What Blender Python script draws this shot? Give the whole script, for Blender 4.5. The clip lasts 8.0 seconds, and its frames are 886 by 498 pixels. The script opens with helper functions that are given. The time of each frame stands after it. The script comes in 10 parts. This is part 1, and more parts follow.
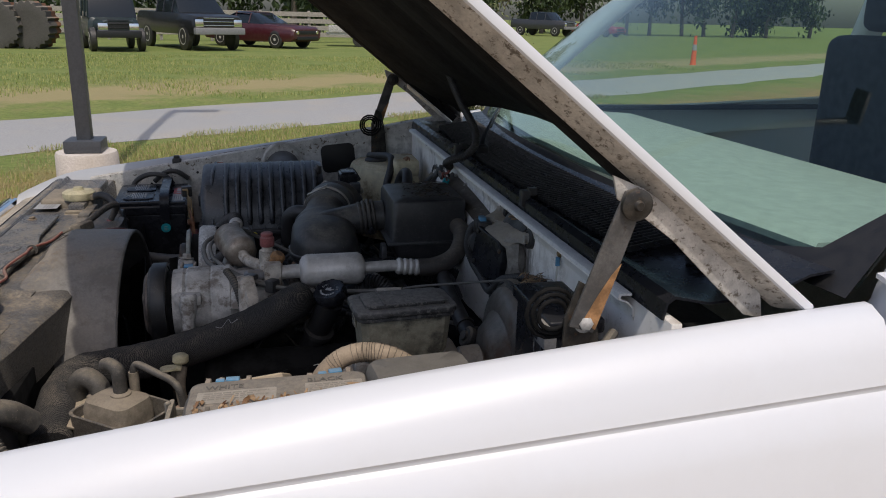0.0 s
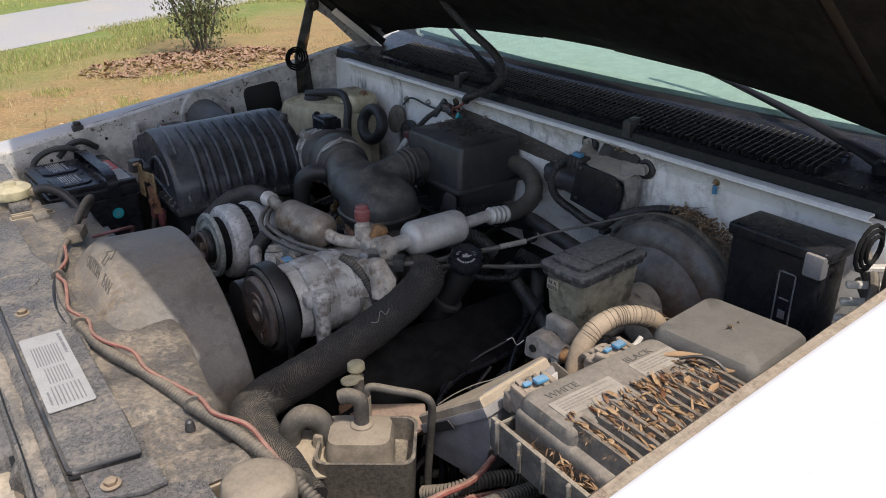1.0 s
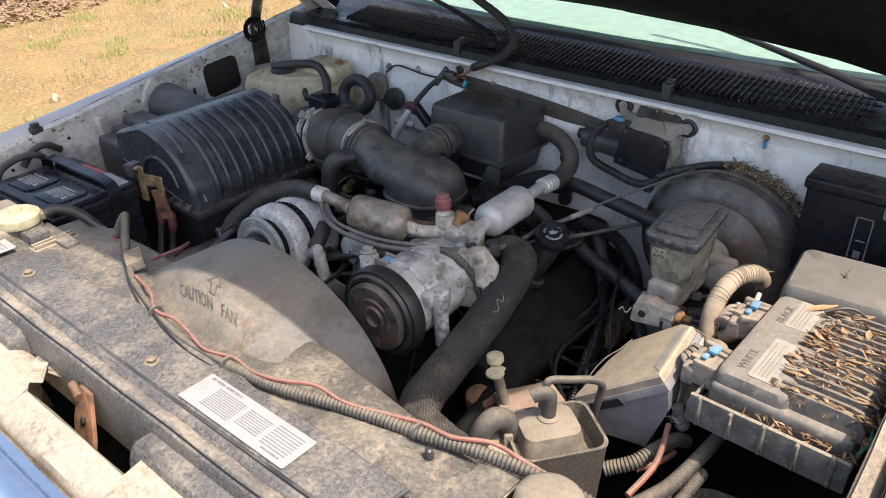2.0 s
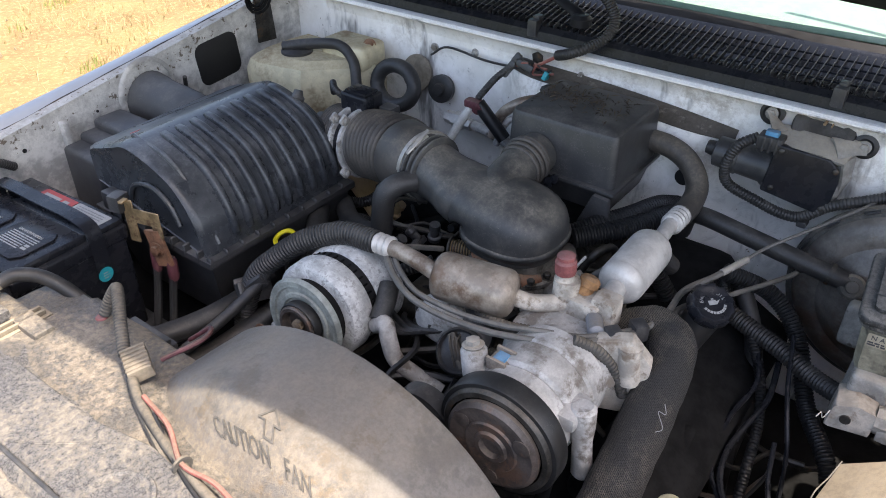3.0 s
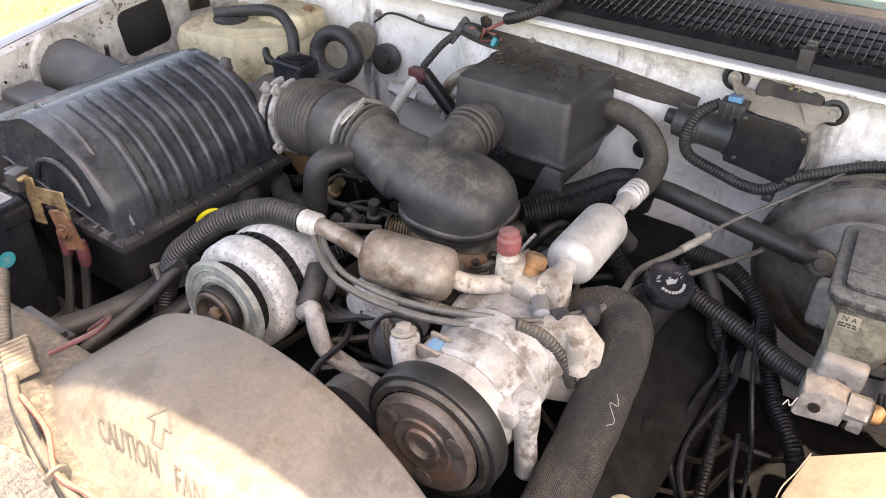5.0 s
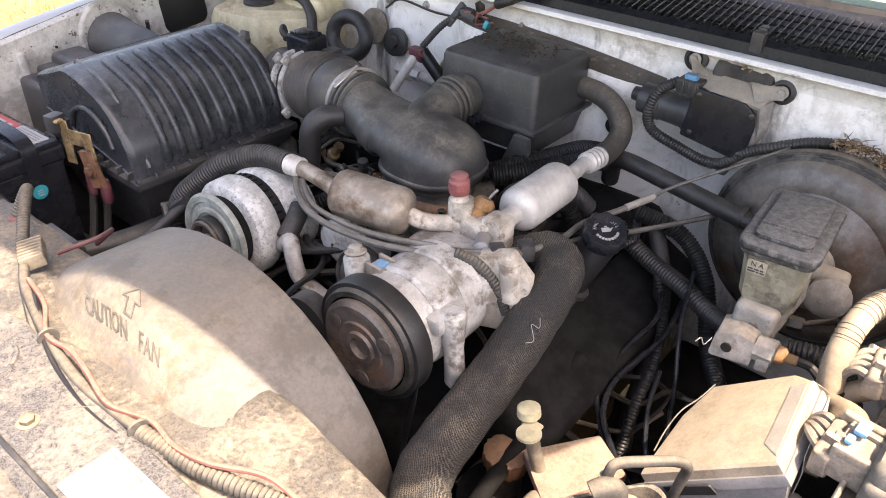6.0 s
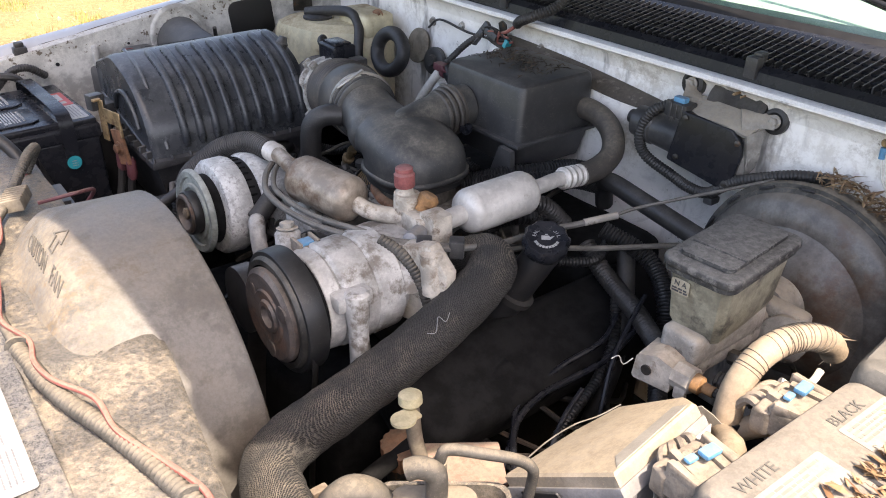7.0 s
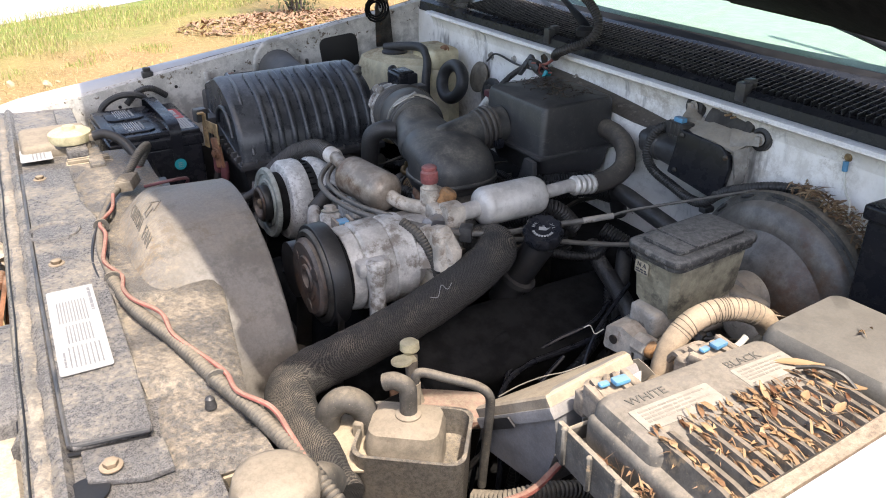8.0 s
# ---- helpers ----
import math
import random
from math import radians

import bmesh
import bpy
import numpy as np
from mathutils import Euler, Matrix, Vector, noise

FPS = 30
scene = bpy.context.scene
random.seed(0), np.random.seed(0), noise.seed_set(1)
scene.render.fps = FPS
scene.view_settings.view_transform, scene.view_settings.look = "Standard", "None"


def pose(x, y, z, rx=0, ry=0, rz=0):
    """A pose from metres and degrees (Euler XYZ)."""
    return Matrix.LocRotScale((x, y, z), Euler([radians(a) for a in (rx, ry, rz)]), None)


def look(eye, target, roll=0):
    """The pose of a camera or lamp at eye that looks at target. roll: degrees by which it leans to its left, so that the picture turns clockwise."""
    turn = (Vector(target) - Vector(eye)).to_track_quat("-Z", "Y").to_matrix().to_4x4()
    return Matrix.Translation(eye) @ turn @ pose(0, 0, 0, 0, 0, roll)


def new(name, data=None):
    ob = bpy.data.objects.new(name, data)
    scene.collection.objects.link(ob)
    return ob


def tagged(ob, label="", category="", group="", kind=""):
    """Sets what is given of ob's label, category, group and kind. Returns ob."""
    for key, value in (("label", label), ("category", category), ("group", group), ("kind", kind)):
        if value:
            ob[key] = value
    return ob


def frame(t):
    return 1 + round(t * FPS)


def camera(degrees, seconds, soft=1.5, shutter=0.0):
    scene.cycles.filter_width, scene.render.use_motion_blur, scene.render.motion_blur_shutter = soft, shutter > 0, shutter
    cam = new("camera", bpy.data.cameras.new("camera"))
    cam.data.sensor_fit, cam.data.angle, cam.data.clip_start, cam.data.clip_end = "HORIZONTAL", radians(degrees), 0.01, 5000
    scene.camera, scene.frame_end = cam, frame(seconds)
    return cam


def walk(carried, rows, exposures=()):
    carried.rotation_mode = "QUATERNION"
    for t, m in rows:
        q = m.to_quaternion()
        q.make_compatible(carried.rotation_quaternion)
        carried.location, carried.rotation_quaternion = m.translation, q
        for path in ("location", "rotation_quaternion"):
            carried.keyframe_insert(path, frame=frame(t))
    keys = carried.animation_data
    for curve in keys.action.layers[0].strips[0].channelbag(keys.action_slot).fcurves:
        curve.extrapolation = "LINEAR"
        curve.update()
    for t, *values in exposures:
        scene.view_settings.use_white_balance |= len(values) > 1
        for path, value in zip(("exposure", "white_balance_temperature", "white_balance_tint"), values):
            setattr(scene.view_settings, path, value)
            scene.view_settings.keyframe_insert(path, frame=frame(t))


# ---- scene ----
cam = camera(59.7, 8.0, soft=1.0)
PATH = [
    (0, (-0.382, -1.48, 1.444), (0.053, 0.385, 0.867), 1.4),
    (0.5, (-0.725, -1.301, 1.47), (0.064, 0.402, 0.779), 0.4),
    (1, (-0.957, -1.118, 1.507), (0.102, 0.366, 0.685), -0.5),
    (1.5, (-1.187, -0.97, 1.566), (0.059, 0.301, 0.654), -0.9),
    (1.7, (-1.256, -0.912, 1.6), (0.039, 0.285, 0.658), -0.9),
    (2.8, (-1.103, -0.505, 1.584), (0.231, 0.501, 0.485), -0.1),
    (3, (-1.061, -0.42, 1.566), (0.266, 0.57, 0.443), 0.1),
    (3.5, (-1.006, -0.213, 1.545), (0.308, 0.754, 0.387), 0.2),
    (4, (-0.987, -0.151, 1.538), (0.328, 0.795, 0.366), 0.1),
    (4.5, (-0.977, -0.264, 1.518), (0.359, 0.659, 0.351), 0.4),
    (5, (-0.979, -0.417, 1.504), (0.374, 0.509, 0.358), 0.8),
    (5.2, (-0.991, -0.452, 1.505), (0.364, 0.483, 0.369), 1.0),
    (6.3, (-1.02, -0.658, 1.466), (0.218, 0.486, 0.39), 1.2),
    (6.5, (-0.993, -0.701, 1.448), (0.209, 0.505, 0.398), 1.4),
    (7, (-0.871, -0.797, 1.434), (0.195, 0.576, 0.442), 1.1),
    (7.5, (-0.838, -0.892, 1.446), (0.1, 0.605, 0.507), 0.5),
    (8, (-0.874, -1.027, 1.447), (-0.015, 0.546, 0.56), -0.2),
]
EXPOSURES = [(0.0, -0.18, 6600, 12), (0.5, 0.12, 6600, 12), (1.0, 0.60, 6700, 12), (1.5, 1.0, 6900, 12), (2.8, 1.75, 7000, 13), (3.5, 2.07, 7100, 14), (4.0, 2.34, 7630, 16), (4.5, 2.52, 8170, 17), (5.0, 2.68, 8700, 19), (6.5, 2.18, 7700, 18), (7.0, 2.03, 7470, 16), (8.0, 1.63, 7000, 13)]
walk(cam, [(t, look(eye, target, roll)) for t, eye, target, roll in PATH], EXPOSURES)

# ---- light ----
world = bpy.data.worlds.new("sky")
scene.world = world
world.use_nodes = True
SUN_WAY = Vector((0.018, 0.515, -1.0)).normalized()
sky = world.node_tree.nodes.new("ShaderNodeTexSky")
sky.sky_type = "NISHITA"
sky.sun_disc = False
sky.sun_elevation = math.asin(-SUN_WAY.z)
sky.sun_rotation = math.atan2(-SUN_WAY.x, -SUN_WAY.y)
sky.air_density, sky.dust_density, sky.ozone_density = 1.0, 3.0, 1.0
world.node_tree.nodes["Background"].inputs[1].default_value = 0.15
world.node_tree.links.new(sky.outputs[0], world.node_tree.nodes["Background"].inputs[0])
sun_data = bpy.data.lights.new("sun", "SUN")
sun_data.energy, sun_data.angle, sun_data.color = 2.4, radians(0.53), (1.0, 0.95, 0.87)
sun = new("sun", sun_data)
sun.matrix_world = look((0, 0, 30), Vector((0, 0, 30)) + SUN_WAY)


# ---- materials ----
class Nodes:
    """A short hand for node trees."""

    def __init__(self, name):
        self.m = bpy.data.materials.new(name)
        self.m.use_nodes = True
        self.t = self.m.node_tree
        self.p = self.t.nodes["Principled BSDF"]
        self.geo = self.t.nodes.new("ShaderNodeNewGeometry")
        self.tex = self.t.nodes.new("ShaderNodeTexCoord")

    def put(self, value, socket):
        if isinstance(value, bpy.types.NodeSocket):
            self.t.links.new(value, socket)
        elif isinstance(value, (tuple, list)) and len(value) == 3 and socket.type == "RGBA":
            socket.default_value = (*value, 1)
        else:
            socket.default_value = value

    def noise(self, scale, detail=3.0, rough=0.55, where=None, stretch=None):
        n = self.t.nodes.new("ShaderNodeTexNoise")
        n.inputs["Scale"].default_value, n.inputs["Detail"].default_value, n.inputs["Roughness"].default_value = scale, detail, rough
        v = where or self.geo.outputs["Position"]
        if stretch:
            k = self.t.nodes.new("ShaderNodeVectorMath")
            k.operation = "MULTIPLY"
            self.put(v, k.inputs[0])
            k.inputs[1].default_value = stretch
            v = k.outputs[0]
        self.put(v, n.inputs["Vector"])
        return n.outputs[0]

    def ramp(self, value, a, b, lo=0.0, hi=1.0):
        n = self.t.nodes.new("ShaderNodeMapRange")
        n.interpolation_type = "SMOOTHSTEP"
        self.put(value, n.inputs[0])
        for i, v in enumerate((a, b, lo, hi)):
            n.inputs[1 + i].default_value = v
        return n.outputs[0]

    def math(self, op, a, b=0.0):
        n = self.t.nodes.new("ShaderNodeMath")
        n.operation = op
        self.put(a, n.inputs[0])
        self.put(b, n.inputs[1])
        return n.outputs[0]

    def mix(self, f, a, b):
        n = self.t.nodes.new("ShaderNodeMix")
        n.data_type = "RGBA"
        self.put(f, n.inputs[0])
        self.put(a, n.inputs[6])
        self.put(b, n.inputs[7])
        return n.outputs[2]

    def up(self, a=0.35, b=0.95):
        n = self.t.nodes.new("ShaderNodeSeparateXYZ")
        self.put(self.geo.outputs["Normal"], n.inputs[0])
        return self.ramp(n.outputs[2], a, b)

    def bump(self, height, strength=0.3, distance=0.002):
        n = self.t.nodes.new("ShaderNodeBump")
        n.inputs["Strength"].default_value, n.inputs["Distance"].default_value = strength, distance
        self.put(height, n.inputs["Height"])
        self.put(n.outputs[0], self.p.inputs["Normal"])

    def done(self, color, rough, metal=0.0):
        self.put(color, self.p.inputs["Base Color"])
        self.put(rough, self.p.inputs["Roughness"])
        self.put(metal, self.p.inputs["Metallic"])
        return self.m


DUST = (0.32, 0.265, 0.195)


def worn(name, base, rough=0.5, metal=0.0, dust=0.3, stain=0.25, dust_color=DUST, grain=220.0, relief=0.25, spot=None, spot_at=(0.56, 0.66), spot_scale=14.0, grit=0.20):
    """A used surface: base colour in two scales of variation, settled dust on what faces up, grain in the relief."""
    n = Nodes(name)
    big, mid, fine = n.noise(7.0, 4.0), n.noise(38.0, 4.0, 0.65), n.noise(grain, 2.0, 0.6)
    dark = tuple(c * (1 - stain) for c in base)
    light = tuple(min(1, c * (1 + stain) + 0.012 * stain) for c in base)
    color = n.mix(n.ramp(mid, 0.35, 0.65), dark, light)
    if spot:
        color = n.mix(n.ramp(n.noise(spot_scale, 5.0, 0.7), *spot_at), color, spot)
    speck = n.ramp(n.noise(330.0, 5.0, 0.85), 0.42, 0.58)
    color = n.mix(n.math("MULTIPLY", speck, grit), color, tuple(0.35 * c for c in base))
    patch = n.math("ADD", n.math("MULTIPLY", n.ramp(big, 0.3, 0.7), 0.30), n.math("MULTIPLY", n.ramp(n.noise(150.0, 6.0, 0.8), 0.43, 0.57), 0.40))
    settled = n.math("MULTIPLY", n.up(), n.math("ADD", patch, 0.42))
    settled = n.math("MULTIPLY", settled, dust)
    film = n.math("MULTIPLY", n.ramp(n.noise(90.0, 6.0, 0.78), 0.52, 0.66), dust * 0.35)
    specks = n.math("MULTIPLY", n.ramp(n.noise(430.0, 3.0, 0.8), 0.64, 0.69), min(1.0, dust * 0.9 + 0.08))
    amount = n.math("MAXIMUM", n.math("MAXIMUM", settled, film), specks)
    color = n.mix(amount, color, dust_color)
    n.bump(n.math("ADD", fine, n.math("MULTIPLY", mid, 1.5)), relief, 0.0012)
    return n.done(color, n.ramp(amount, 0.0, 0.5, rough, max(rough, 0.85)), n.ramp(amount, 0, 0.6, metal, 0.0) if metal else 0.0)


def moulded(name, base, rough=0.42, dust=0.3, dust_color=(0.28, 0.265, 0.24), scuff=0.25):
    """Smooth moulded plastic or rubber: a soft sheen, a thin film of dust on top, a few pale scuffs."""
    n = Nodes(name)
    cloud, mid = n.noise(6.0, 4.0, 0.6), n.noise(34.0, 4.0, 0.6)
    color = n.mix(n.ramp(cloud, 0.3, 0.7), tuple(0.84 * c for c in base), tuple(1.16 * c for c in base))
    film = n.math("MULTIPLY", n.ramp(n.noise(13.0, 6.0, 0.68), 0.34, 0.70), n.up(0.30, 0.97))
    grainy = n.ramp(n.noise(240.0, 4.0, 0.75), 0.40, 0.66, 0.55, 1.0)
    film = n.math("MULTIPLY", n.math("MULTIPLY", film, grainy), dust)
    rub = n.noise(17.0, 4.0, 0.7, stretch=(1.0, 1.0, 2.6))
    rub.node.inputs["Distortion"].default_value = 1.6
    marks = n.math("MULTIPLY", n.ramp(n.math("ABSOLUTE", n.math("SUBTRACT", rub, 0.5)), 0.010, 0.002), n.math("MULTIPLY", n.ramp(mid, 0.50, 0.62), scuff))
    specks = n.math("MULTIPLY", n.ramp(n.noise(520.0, 2.0, 0.8), 0.66, 0.71), 0.6 * dust + 0.06)
    haze = n.math("MULTIPLY", n.ramp(n.noise(26.0, 8.0, 0.74), 0.44, 0.68), n.math("MULTIPLY", grainy, 0.34 * dust))
    amount = n.math("MAXIMUM", n.math("MAXIMUM", n.math("ADD", film, haze), marks), specks)
    n.bump(n.math("ADD", n.noise(420.0, 2.0), n.math("MULTIPLY", mid, 1.2)), 0.10, 0.001)
    return n.done(n.mix(amount, color, dust_color), n.math("ADD", n.ramp(mid, 0.3, 0.7, rough - 0.05, rough + 0.05), n.math("MULTIPLY", amount, 0.5)))


def crusted(name, base, dust, cover=0.5, scale=24.0, rough=0.85, front=None, bare=0.45):
    """Dark plastic or steel under a broken crust of dried dust, with scratches rubbed through it. front: (x0, x1) between which the crust thins out."""
    n = Nodes(name)
    a = n.noise(scale, 9.0, 0.74)
    a.node.inputs["Distortion"].default_value = 0.25
    a = n.math("ADD", a, n.math("MULTIPLY", n.math("SUBTRACT", n.noise(11.0, 5.0, 0.65), 0.5), 0.95))
    b = n.noise(scale * 5.5, 6.0, 0.8)
    b.node.inputs["Distortion"].default_value = 0.2
    crust = n.math("ADD", n.math("MULTIPLY", n.ramp(a, 0.56 - 0.32 * cover, 0.83 - 0.32 * cover), 0.75), n.math("MULTIPLY", n.ramp(b, 0.45, 0.60), 0.35))
    rub = n.noise(scale * 2.2, 5.0, 0.7, stretch=(1.0, 0.35, 1.0))
    rub.node.inputs["Distortion"].default_value = 0.6
    line = n.math("ABSOLUTE", n.math("SUBTRACT", rub, 0.5))
    crust = n.math("MULTIPLY", crust, n.ramp(line, 0.003, 0.015, 0.6, 1.0))
    crust = n.math("MULTIPLY", n.math("MINIMUM", crust, 1.0), n.math("ADD", n.math("MULTIPLY", n.up(0.1, 0.8), 0.7), 0.3))
    if front:
        sep = n.t.nodes.new("ShaderNodeSeparateXYZ")
        n.put(n.geo.outputs["Position"], sep.inputs[0])
        wob = n.math("ADD", sep.outputs[0], n.math("MULTIPLY", n.math("SUBTRACT", n.noise(22.0, 6.0, 0.75), 0.5), 0.05))
        crust = n.math("MULTIPLY", crust, n.ramp(wob, front[0], front[1], 1.0, 0.10))
        film = n.math("MULTIPLY", n.ramp(n.noise(11.0, 6.0, 0.7), 0.35, 0.70), 0.30)
        crust = n.math("MAXIMUM", crust, n.math("MULTIPLY", film, n.up(0.0, 0.9)))
    tone = n.mix(n.ramp(n.noise(90.0, 6.0, 0.8), 0.4, 0.6), tuple(0.74 * c for c in dust), dust)
    spread = 0.10 if front else 0.4
    ground = n.mix(n.ramp(n.noise(210.0, 6.0, 0.8), 0.4, 0.6), tuple((1 - spread) * c for c in base), tuple((1 + spread) * c for c in base))
    if front:
        ground = n.mix(n.math("MULTIPLY", n.ramp(n.noise(13.0, 6.0, 0.72), 0.48, 0.60), 0.55), ground, tuple(0.45 * c for c in base))
        tone = n.mix(n.math("MULTIPLY", n.ramp(n.noise(26.0, 6.0, 0.75), 0.52, 0.62), 0.6), tone, (0.26, 0.17, 0.085))
    n.bump(n.math("ADD", crust, n.math("MULTIPLY", b, 0.6)), 0.45, 0.0012)
    return n.done(n.mix(crust, ground, tone), n.ramp(crust, 0.0, 0.6, bare, rough))


def leaf_material(name, a, b):
    n = Nodes(name)
    color = n.mix(n.geo.outputs["Random Per Island"], a, b)
    return n.done(color, 0.6)


def plain(name, base, rough=0.5, metal=0.0, stain=0.12, scale=60.0):
    n = Nodes(name)
    v = n.ramp(n.noise(scale, 3.0), 0.3, 0.7)
    color = n.mix(v, tuple(c * (1 - stain) for c in base), tuple(min(1, c * (1 + stain)) for c in base))
    n.bump(n.noise(scale * 5, 2.0), 0.12, 0.001)
    return n.done(color, n.ramp(v, 0, 1, max(0.02, rough - 0.06), min(1, rough + 0.06)), metal)


def car_paint(name, base, dirt=0.12):
    n = Nodes(name)
    specks = n.ramp(n.noise(420.0, 2.0, 0.8), 0.76, 0.80)
    film = n.math("MULTIPLY", n.ramp(n.noise(9.0, 5.0, 0.7), 0.4, 0.8), dirt)
    color = n.mix(n.math("MAXIMUM", film, n.math("MULTIPLY", specks, 0.35)), base, (0.33, 0.27, 0.2))
    n.put(0.35, n.p.inputs["Coat Weight"])
    n.put(0.08, n.p.inputs["Coat Roughness"])
    return n.done(color, n.ramp(film, 0, dirt + 0.01, 0.32, 0.5))


def bay_white(name):
    """White body paint inside the engine bay: grey film, black soot and rusty scuffs."""
    n = Nodes(name)
    cloud = n.noise(5.0, 6.0, 0.7)
    runs = n.noise(10.0, 5.0, 0.7, stretch=(1.0, 1.0, 0.25))
    color = n.mix(n.ramp(cloud, 0.40, 0.66), (0.94, 0.915, 0.88), (0.79, 0.76, 0.71))
    wash = n.noise(17.0, 7.0, 0.76)
    wash.node.inputs["Distortion"].default_value = 1.2
    color = n.mix(n.math("MULTIPLY", n.ramp(wash, 0.52, 0.66), 0.42), color, (0.44, 0.42, 0.39))
    color = n.mix(n.math("MULTIPLY", n.ramp(n.noise(3.2, 4.0, 0.6), 0.50, 0.66), n.math("MULTIPLY", n.ramp(n.noise(48.0, 6.0, 0.8), 0.42, 0.62), 0.6)), color, (0.34, 0.28, 0.21))
    color = n.mix(n.math("MULTIPLY", n.ramp(runs, 0.55, 0.68), 0.9), color, (0.14, 0.13, 0.12))
    chips = n.ramp(n.noise(85.0, 4.0, 0.8), 0.64, 0.70)
    color = n.mix(n.math("MULTIPLY", chips, n.ramp(n.noise(16.0), 0.45, 0.65)), color, (0.14, 0.085, 0.05))
    color = n.mix(n.math("MULTIPLY", n.ramp(n.noise(30.0, 6.0, 0.8), 0.57, 0.70), 0.35), color, (0.34, 0.29, 0.23))
    color = n.mix(n.math("MULTIPLY", n.up(0.5, 1.0), n.ramp(cloud, 0.4, 0.7)), color, DUST)
    n.bump(n.noise(60.0, 4.0), 0.15, 0.001)
    return n.done(color, 0.5)


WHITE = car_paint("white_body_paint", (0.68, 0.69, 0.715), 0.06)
BAY = bay_white("stained_white_bay_paint")
FLANGE = worn("scuffed_flange_paint", (0.56, 0.55, 0.52), 0.6, dust=0.45, stain=0.2, spot=(0.10, 0.075, 0.055), spot_at=(0.58, 0.63), spot_scale=90.0)
CHANNEL = worn("dirty_hood_channel_paint", (0.52, 0.49, 0.45), 0.6, dust=0.25, stain=0.2, spot=(0.15, 0.125, 0.10), spot_at=(0.53, 0.64), spot_scale=110.0)
LINER = worn("black_liner_and_frame_shade", (0.006, 0.006, 0.0065), 0.9, dust=0.015, stain=0.4, relief=0.6)
PLASTIC = moulded("black_moulded_plastic", (0.036, 0.036, 0.038), 0.38, 0.34, (0.30, 0.28, 0.25))
PLASTIC_CLEAN = moulded("clean_black_plastic", (0.013, 0.014, 0.018), 0.27, 0.06, scuff=0.12)
# bluish grey film on top: dust, and the sky's sheen painted in
LID = moulded("blue_black_lid_with_sheen_film", (0.032, 0.035, 0.040), 0.27, 0.42, (0.28, 0.285, 0.29), 0.12)
DUSTY = crusted("dusty_black_plastic", (0.092, 0.086, 0.078), (0.36, 0.30, 0.225), 0.48, 150.0, 0.7, None, 0.32)
SHROUD = crusted("sandy_shroud_plastic", (0.165, 0.153, 0.138), (0.37, 0.305, 0.225), 0.70, 150.0, 0.8, (-0.790, -0.722))
PLATE = crusted("dusty_black_steel", (0.092, 0.090, 0.092), (0.36, 0.315, 0.25), 0.36, 150.0, 0.65, None, 0.26)
SAND_FILM = crusted("sand_film_on_steel", (0.125, 0.115, 0.10), (0.42, 0.36, 0.285), 0.62, 160.0, 0.8, None, 0.4)
SAND = crusted("sand_covered_steel", (0.24, 0.21, 0.175), (0.55, 0.47, 0.36), 0.95, 100.0)
RUBBER = moulded("black_rubber", (0.026, 0.025, 0.025), 0.48, 0.30, (0.25, 0.23, 0.20), 0.2)
RUBBER_DUSTY = worn("dusty_rubber", (0.07, 0.066, 0.06), 0.8, dust=0.6, stain=0.3)
RUBBER_DARK = moulded("black_conduit_plastic", (0.014, 0.014, 0.015), 0.45, 0.10, (0.20, 0.185, 0.165), 0.15)
LOOM = worn("grey_dusty_loom", (0.062, 0.058, 0.052), 0.7, dust=0.5, stain=0.3)
TAN_LOOM = worn("tan_dusty_loom", (0.22, 0.185, 0.135), 0.85, dust=0.65, stain=0.25, dust_color=(0.46, 0.375, 0.265))
ALU = worn("oxidised_aluminium", (0.50, 0.485, 0.46), 0.58, metal=0.12, dust=0.35, stain=0.25, dust_color=(0.42, 0.385, 0.335), spot=(0.16, 0.135, 0.11), spot_at=(0.50, 0.66), spot_scale=30.0, grit=0.18)
ALU_BRIGHT = worn("bright_aluminium", (0.64, 0.61, 0.57), 0.45, metal=0.25, dust=0.25, stain=0.15, spot=(0.34, 0.29, 0.24), spot_at=(0.60, 0.76), spot_scale=30.0, grit=0.06)
ALU_RUSTY = worn("stained_muffler_metal", (0.38, 0.315, 0.255), 0.40, metal=0.45, dust=0.25, stain=0.3, spot=(0.17, 0.105, 0.07), spot_at=(0.46, 0.64), spot_scale=18.0, grit=0.10)
STEEL_DARK = worn("greasy_steel", (0.045, 0.042, 0.038), 0.45, metal=0.4, dust=0.2, stain=0.45, spot=(0.12, 0.07, 0.04), spot_at=(0.58, 0.68), spot_scale=40.0)
CLUTCH = worn("browned_clutch_steel", (0.105, 0.085, 0.075), 0.5, metal=0.3, dust=0.25, stain=0.35, spot=(0.17, 0.105, 0.075), spot_at=(0.5, 0.64), spot_scale=34.0)
RUST = worn("rusty_steel", (0.20, 0.09, 0.045), 0.85, dust=0.35, stain=0.45)
# near-black colour and low gloss put the deep bay's shade into the iron
SHADE_IRON = worn("shade_black_iron", (0.0040, 0.0040, 0.0042), 0.9, dust=0.03, stain=0.4, dust_color=(0.05, 0.045, 0.04), grit=0.02)
SHADE_IRON.node_tree.nodes["Principled BSDF"].inputs["Specular IOR Level"].default_value = 0.12
BOTTLE = worn("yellowed_bottle_plastic", (0.62, 0.55, 0.37), 0.45, dust=0.5, stain=0.12, dust_color=(0.28, 0.19, 0.10), spot=(0.24, 0.16, 0.085), spot_at=(0.50, 0.66), spot_scale=9.0, grit=0.06)
